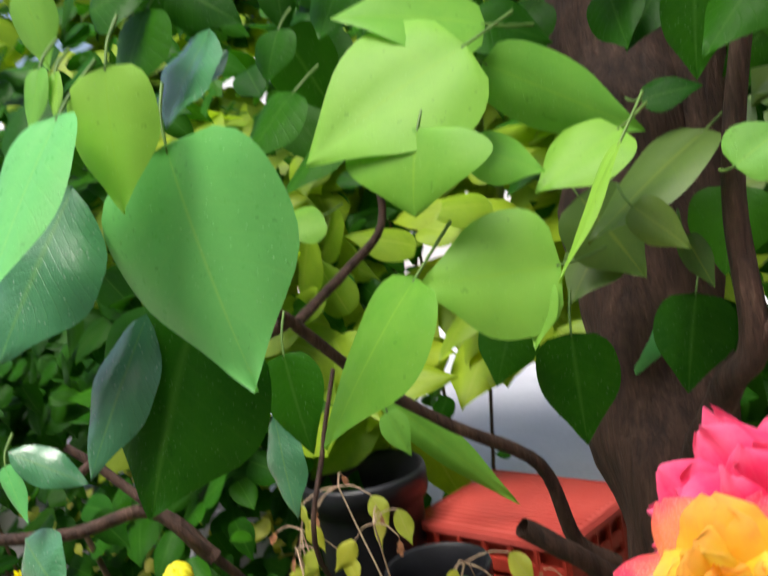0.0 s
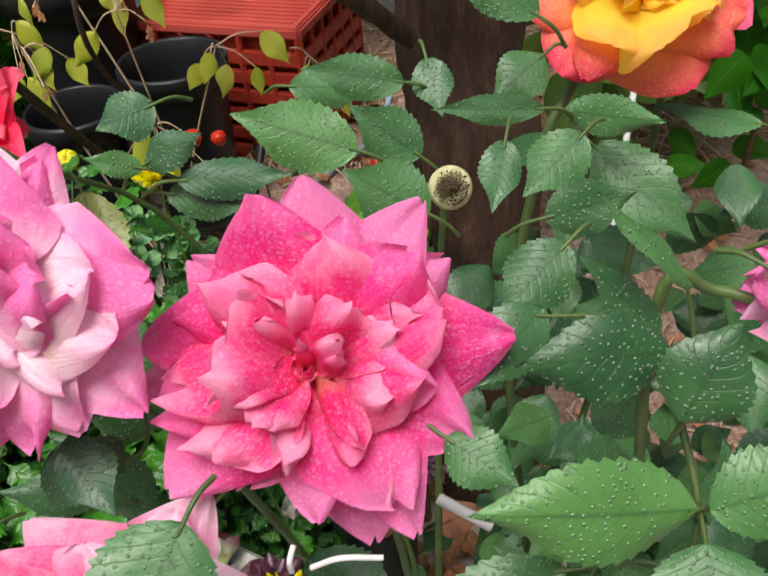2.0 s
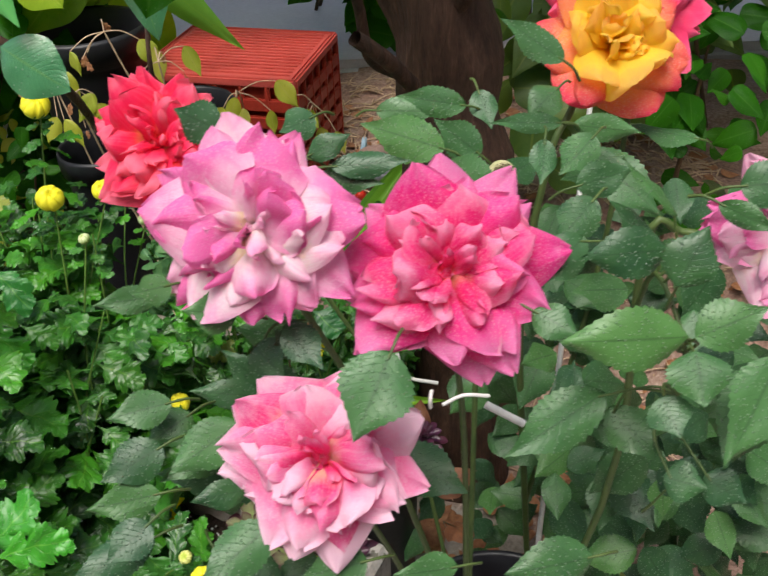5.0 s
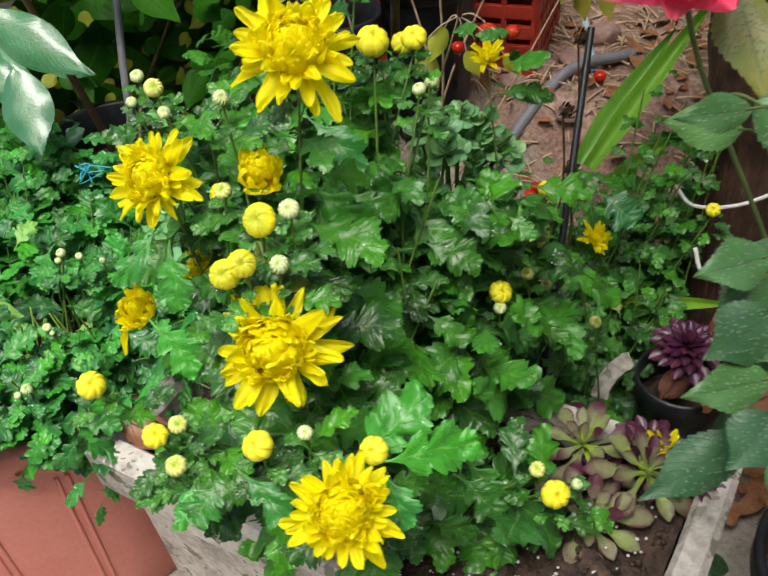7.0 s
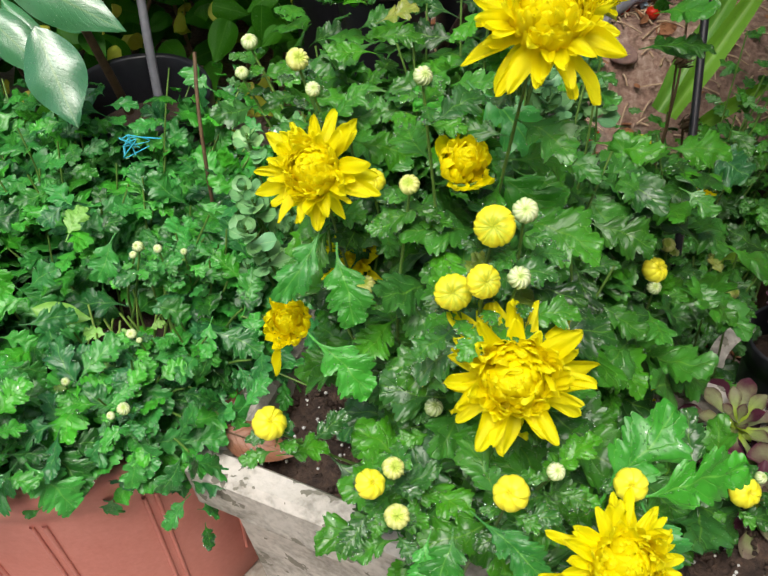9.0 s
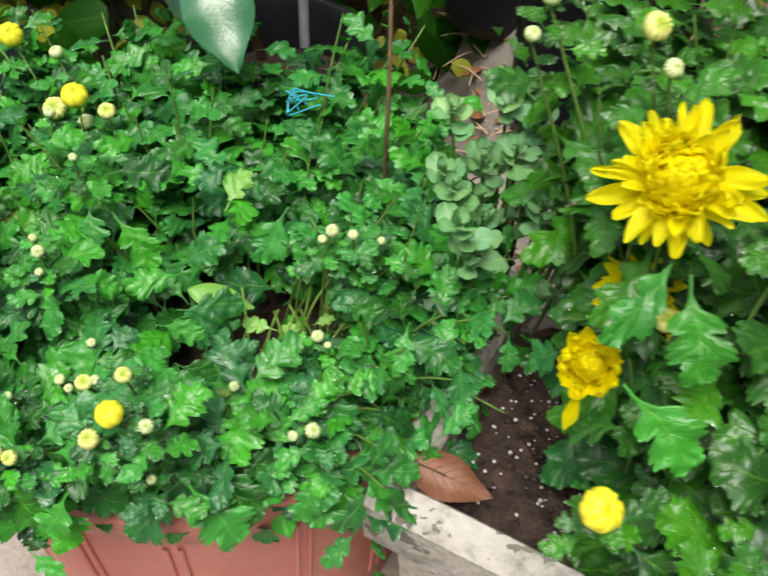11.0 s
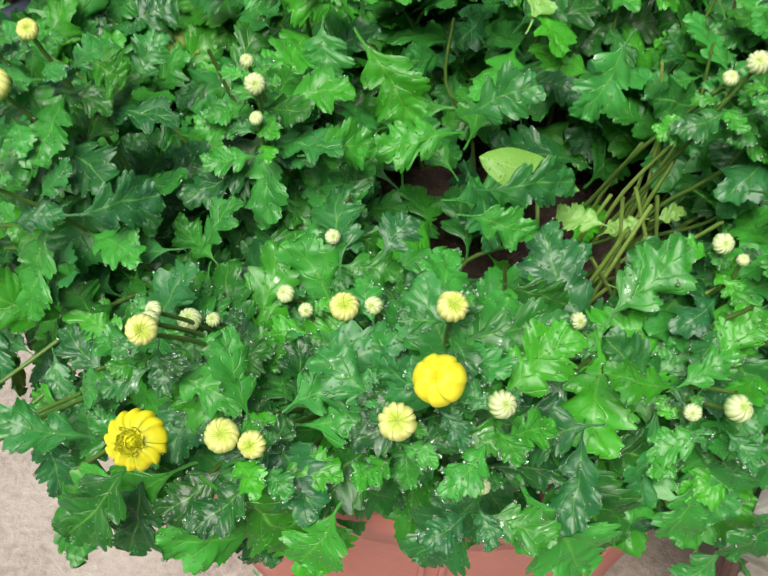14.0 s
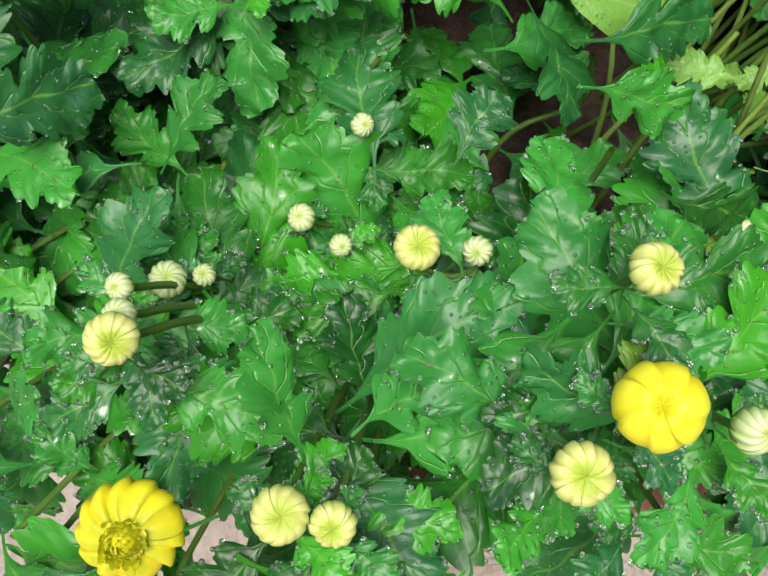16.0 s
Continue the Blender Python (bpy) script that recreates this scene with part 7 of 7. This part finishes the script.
def succ_mesh(k, mat):
    if (k, mat.name) not in SUCC_MESH:
        v, f, u = SUCC[k]
        SUCC_MESH[(k, mat.name)] = mesh_of("leaf", v, f, mat, u)
    return SUCC_MESH[(k, mat.name)]


succulent((-0.107, 0.541, 0.29), 0.056, 22, SUCCULENT, "rosette succulent with green and purple-brown spoon leaves", 1)
succulent((-0.101, 0.607, 0.305), 0.056, 21, SUCCULENT, "taller rosette succulent with purple-edged leaves", 2, (-0.2, -0.2, 1))
succulent((-0.055, 0.575, 0.308), 0.056, 22, SUCCULENT, "rosette succulent leaning over the planter rim", 3, (0.3, -0.3, 1))
succulent((-0.165, 0.58, 0.28), 0.028, 14, SUCCULENT, "small sparse rosette succulent", 4, (-0.3, -0.3, 1))
succulent((-0.045, 0.605, 0.305), 0.036, 24, PURPLE, "dark purple rosette succulent under the green ones", 7)
succulent((-0.012, 0.57, 0.31), 0.036, 24, PURPLE, "dark purple rosette succulent at the corner of the planter", 8, (0.2, -0.4, 1))
succulent((-0.085, 0.595, 0.285), 0.04, 24, PURPLE, "dark purple rosette succulent half hidden", 9, (-0.2, -0.4, 1))
succulent((0.024, 0.752, 0.285), 0.04, 60, PURPLE, "dark purple rosette succulent in a black pot", 5)
succulent((0.075, 0.75, 0.29), 0.03, 30, PURPLE, "small dark purple rosette succulent", 6)


def dried_tomato():
    root = (-0.24, 1.12, height(-0.24, 1.12))
    plant = thing("tomato_plant", root, "withered tomato plant with yellowing leaves and a few small red tomatoes", "tomato plant")
    rng = random.Random(19)
    tips = [(-0.224, 1.04, 0.66), (-0.3, 1.1, 0.68), (-0.14, 1.08, 0.6), (-0.34, 1.05, 0.62), (-0.05, 1.15, 0.55), (-0.2, 1.0, 0.55), (-0.4, 1.15, 0.6)]
    for x, y, z in tips:
        pts = [root, ((root[0] + x) / 2 + rng.uniform(-0.04, 0.04), (root[1] + y) / 2, (root[2] + z) / 2), (x, y, z)]
        part("stem", tube_mesh("stem", pts, 0.0022, 0.0011, STRAW, 6, 5), plant)
        for k in range(5):
            p = Vector((x, y, z)) + Vector((rng.uniform(-0.05, 0.05), rng.uniform(-0.03, 0.03), rng.uniform(-0.05, 0.02)))
            dry = rng.random() < 0.4
            long = rng.uniform(0.012, 0.022) if dry else rng.uniform(0.032, 0.05)
            kind = ("mum", DEAD_LEAF) if dry else YELLOWING
            part("leaf", leaf_mesh(kind, rng.randrange(6)), plant, leaf_pose(p, (rng.uniform(-0.7, 0.7), -0.3, -0.8), (rng.uniform(-0.6, 0.6), -1, 0.3), long, long * rng.uniform(0.45, 0.65)))
            part("leaf_stalk", tube_mesh("leaf_stalk", [p, (p + Vector((x, y, z))) / 2 + Vector((0, 0, 0.006)), Vector((x, y, z))], 0.0007, 0.0009, STRAW, 5, 3), plant)
    v, f, u = lathe([(0.01, -0.9), (0.6, -0.75), (1, 0), (0.85, 0.6), (0.4, 0.85), (0.02, 0.78)], 20)
    ball = mesh_of("tomato", v, f, TOMATO)
    for x, y, z, r in ((-0.168, 1.016, 0.523, 0.011), (-0.14, 1.02, 0.52, 0.009), (-0.2, 1.03, 0.5, 0.008), (-0.227, 1.261, 0.417, 0.012), (-0.2, 1.26, 0.42, 0.011), (-0.23, 1.255, 0.4, 0.01)):
        part("tomato", ball, plant, Matrix.Translation((x, y, z)) @ Matrix.Diagonal((r, r, r, 1)), "small ripe red tomato")


dried_tomato()


def litter():
    rng = random.Random(77)
    straw, dead = [], []
    for i in range(2200):
        x, y = rng.uniform(-0.5, 0.6), rng.uniform(0.95, 1.75)
        z = height(x, y) + 0.004
        a, k = rng.uniform(0, 6), rng.uniform(0.02, 0.07)
        d = Vector((math.cos(a), math.sin(a), rng.uniform(-0.1, 0.25))) * k
        p = Vector((x, y, z))
        straw.append(tube([p, p + d * 0.5 + Vector((0, 0, 0.004)), p + d], 0.0017, 0.0009, 4, 2))
    v, f, u = joined(straw)
    tagged(new("dry_straw", mesh_of("dry_straw", v, f, STRAW, u)), "loose dry stalks and straw scattered over the soil", "straw", kind="stuff")
    pieces = []
    for i in range(620):
        x, y = rng.uniform(-0.45, 0.6), rng.uniform(0.9, 1.65)
        k = rng.uniform(0.01, 0.035)
        m = np.array(leaf_pose(Vector((x, y, height(x, y) + 0.006)), (rng.uniform(-1, 1), rng.uniform(-1, 1), rng.uniform(-0.1, 0.4)), (rng.uniform(-0.5, 0.5), rng.uniform(-0.5, 0.5), 1), k, k * 0.6))
        v, f, u = SHAPES["heart"][i % 6]
        pieces.append((v @ m[:3, :3].T + m[:3, 3], f, u))
    for i in range(150):
        x, y = rng.uniform(-0.04, 0.3), rng.uniform(0.72, 0.98)
        k = rng.uniform(0.015, 0.045)
        m = np.array(leaf_pose(Vector((x, y, height(x, y) + 0.006 + rng.uniform(0, 0.02))), (rng.uniform(-1, 1), rng.uniform(-1, 1), rng.uniform(-0.1, 0.5)), (rng.uniform(-0.5, 0.5), rng.uniform(-0.7, 0.3), 1), k, k * 0.6))
        v, f, u = SHAPES["heart"][i % 6]
        pieces.append((v @ m[:3, :3].T + m[:3, 3], f, u))
    v, f, u = joined(pieces)
    tagged(new("leaf_litter", mesh_of("leaf_litter", v, f, DEAD_LEAF, u)), "brown fallen leaves on the soil", "leaf litter", kind="stuff")


litter()


def fallen_leaf(at, ahead, long, label):
    ob = thing("fallen_leaf", at, label, "leaf")
    part("blade", leaf_mesh(("long", LEAF_DEAD), 2), ob, leaf_pose(Vector(at), ahead, (0.1, -0.5, 1), long, long * 0.5) @ Matrix.Diagonal((1, 1, 2.2, 1)))
    m = leaf_pose(Vector(at), ahead, (0.1, -0.5, 1), long, long * 0.5)
    part("midrib", tube_mesh("midrib", [m @ Vector((-0.12, 0, 0.06)), m @ Vector((0.1, 0, 0.02)), m @ Vector((0.5, 0, -0.02))], 0.0011, 0.0006, STEM_BROWN, 6, 4), ob)


fallen_leaf((-0.535, 0.638, 0.322), (0.064, -0.03, -0.0), 0.068, "large curled brown dead leaf on the planter rim")


for at, way, long in (((0.0, 0.73, 0.235), (0.3, -0.1, 0.8), 0.055), ((0.05, 0.715, 0.24), (-0.2, -0.3, 0.7), 0.06), ((0.085, 0.73, 0.22), (0.4, -0.2, 0.6), 0.07), ((0.07, 0.78, 0.25), (0.1, 0.2, 0.9), 0.06), ((0.1, 0.7, 0.2), (0.2, -0.5, 0.5), 0.065)):
    fallen_leaf(at, way, long, "curled brown dead leaf caught by the black pot")


def sedum(root, low, high, n, label, seed):
    plant = thing("sedum", root, label, "succulent")
    rng = random.Random(seed)
    v, f, u = grid(lambda u, v: (u, 0.5 * v * (0.14 + 0.56 * smooth01((u - 0.15) / 0.5)) * np.clip(1 - u**5, 0, 1) ** 0.5, 0.1 * u * u + 0.06 * v * v), 8, 5)
    blade = mesh_of("leaf", v, f, SEDUM, u)
    for i in range(n):
        tip = Vector([rng.uniform(a, b) for a, b in zip(low, high)])
        part("stem", tube_mesh("stem", [Vector(root) + Vector((rng.uniform(-0.03, 0.03), 0, 0)), Vector(root).lerp(tip, 0.6), tip], 0.002, 0.0015, STEM_GREEN, 6, 3), plant)
        for k in range(11):
            m = facing(tip - Vector((0, 0, 0.002 * (11 - k))), (rng.uniform(-0.4, 0.4), -0.4, 1), 2.4 * k) @ Matrix.Rotation(radians(-12 - 5 * k), 4, "Y")
            s = rng.uniform(0.02, 0.03) * (1 - 0.05 * k)
            part("leaf", blade, plant, m @ Matrix.Diagonal((s, s, s, 1)))


sedum((-0.215, 0.93, 0.31), (-0.27, 0.88, 0.4), (-0.145, 0.96, 0.485), 26, "clump of pale green fleshy rosettes behind the planter", 51)
sedum((-0.44, 0.86, 0.0), (-0.51, 0.75, 0.37), (-0.37, 0.91, 0.47), 38, "pale green fleshy-leaved sedum between pot and planter", 52)


def daylily():
    root = (0.02, 1.04, height(0.02, 1.04))
    plant = thing("daylily", root, "tuft of long arching green strap leaves by the trunk", "plant")
    v, f, u = grid(lambda u, v: (u, 0.5 * v * np.clip(1.02 - u**2.2, 0, 1) * (0.6 + 0.4 * smooth01(u / 0.3)), 0.25 * np.sqrt(np.abs(v) + 0.001) * 0.4 - 0.35 * u * u), 18, 5)
    blade = mesh_of("leaf", v, f, LEAF_STRAP, u)
    for base, tip, wide in (((-0.05, 1.03, 0.34), (0.075, 1.13, 0.44), 0.034), ((-0.04, 1.02, 0.34), (0.12, 1.1, 0.5), 0.028), ((-0.02, 0.87, 0.25), (0.1, 0.86, 0.22), 0.02), ((-0.02, 1.0, 0.33), (0.06, 0.94, 0.42), 0.018)):
        base, tip = Vector(base), Vector(tip)
        long = (tip - base).length * 1.08
        part("leaf", blade, plant, frame_of(base, tip - base + Vector((0, 0, 0.25 * long)), (-0.2, -0.7, 0.7)) @ Matrix.Diagonal((long, wide, long * 0.5, 1)))


daylily()


def field_stone(at, r, seed, mat, label):
    bm = bmesh.new()
    bmesh.ops.create_icosphere(bm, subdivisions=3, radius=1)
    for v in bm.verts:
        k = 1 + 0.25 * noise.noise(v.co * 1.3 + Vector((seed, 0, 0))) + 0.06 * noise.noise(v.co * 5 + Vector((seed, 3, 0)))
        v.co = Vector((v.co.x * r * k, v.co.y * r * 0.8 * k, v.co.z * r * 0.5 * k))
    ob = new("stone", bm_mesh("stone", bm, mat, True))
    put(ob, None, Matrix.Translation((at[0], at[1], height(*at) + r * 0.3)) @ Matrix.Rotation(seed, 4, "Z"))
    tagged(ob, label, "stone", "stones on the soil")


for k, (at, r) in enumerate((((-0.077, 1.3), 0.036), ((-0.02, 1.33), 0.028), ((-0.12, 1.25), 0.02), ((-0.045, 1.2), 0.022), ((0.03, 1.38), 0.03))):
    field_stone(at, r, k * 1.7, PINK_STONE, "rounded pinkish-brown stone lying on the mulch")


def dried_head(at, down):
    at = Vector(at)
    ob = thing("dried_flower", at + Vector(down), "withered brown flower head on a thin dry stalk", "dried flower")
    part("stalk", tube_mesh("stalk", [at + Vector(down), at + Vector(down) * 0.5 + Vector((0.006, 0, 0)), at], 0.0014, 0.0011, STEM_BROWN, 6, 5), ob)
    v, f, u = florets(46, 0.006, 0.004, 0.017, 5, 0.22)
    part("head", mesh_of("dried_head", v, f, STEM_BROWN, u), ob, facing(at, (0.2, -0.5, 0.6)), "shrivelled dark brown petals")


dried_head((-0.08, 0.943, 0.541), (0.004, 0.0, -0.2))
dried_head((-0.094, 0.858, 0.439), (0.006, 0.01, -0.13))
dried_head((-0.097, 0.896, 0.484), (0.0, 0.01, -0.16))
v, f, u = lathe([(0.01, -0.9), (0.6, -0.75), (1, 0), (0.85, 0.6), (0.4, 0.85), (0.02, 0.78)], 20)
ball = mesh_of("tomato", v, f, TOMATO)
for x, y in ((0.005, 1.25), (-0.03, 1.268), (-0.098, 1.132), (-0.088, 1.138)):
    put(tagged(new("fallen_tomato", ball), "small ripe red tomato fallen on the mulch", "tomato", "fallen tomatoes"), None, Matrix.Translation((x, y, height(x, y) + 0.011)) @ Matrix.Diagonal((0.0095, 0.0095, 0.0095, 1)))
stick("tube", [(0.002, 1.27, height(0.002, 1.27) + 0.006), (0.006, 1.36, height(0.006, 1.36) + 0.008), (0.012, 1.46, height(0.012, 1.46) + 0.008)], 0.0055, PALE_BLUE, "pale blue plastic tube lying on the mulch", "tube")
stick("plant_stake", [(0.205, 0.68, 0.06), (0.275, 0.921, 0.5), (0.345, 1.162, 0.82)], 0.0035, WHITE, "thin white plastic stake behind the rose", "plant stake")


def striped_plant():
    root = (-1.0, 0.94, 0.31)
    plant = thing("spider_plant", root, "tuft of green and cream striped grassy leaves in the tub", "plant")
    v, f, u = grid(lambda u, v: (u, 0.5 * v * np.clip(1.02 - u**2.2, 0, 1), 0.05 * v * v - 0.3 * u * u), 18, 5)
    blade = mesh_of("leaf", v, f, LEAF_STRIPED, u)
    rng = random.Random(61)
    for k in range(11):
        a = radians(rng.uniform(-150, 40))
        base = Vector(root) + Vector((rng.uniform(-0.02, 0.02), rng.uniform(-0.02, 0.02), 0))
        way = Vector((math.cos(a), math.sin(a) * 0.7, rng.uniform(0.3, 1.4)))
        long = rng.uniform(0.1, 0.17)
        part("leaf", blade, plant, frame_of(base, way, (0, -0.3, 1)) @ Matrix.Diagonal((long, 0.009, long, 1)))


striped_plant()
rng = random.Random(62)
pieces = []
for k in range(130):
    a, r = rng.uniform(0, 6.28), 0.145 * math.sqrt(rng.random())
    p = Vector((-1.06 + r * math.cos(a), 0.98 + r * math.sin(a), 0.308))
    d = Vector((rng.uniform(-1, 1), rng.uniform(-1, 1), rng.uniform(0, 0.25))) * rng.uniform(0.02, 0.05)
    pieces.append(tube([p, p + d * 0.5 + Vector((0, 0, 0.004)), p + d], 0.0016, 0.0009, 4, 2))
v, f, u = joined(pieces)
tagged(new("dry_straw", mesh_of("dry_straw", v, f, STRAW, u)), "dry straw lying on the soil of the tub", "straw", kind="stuff")
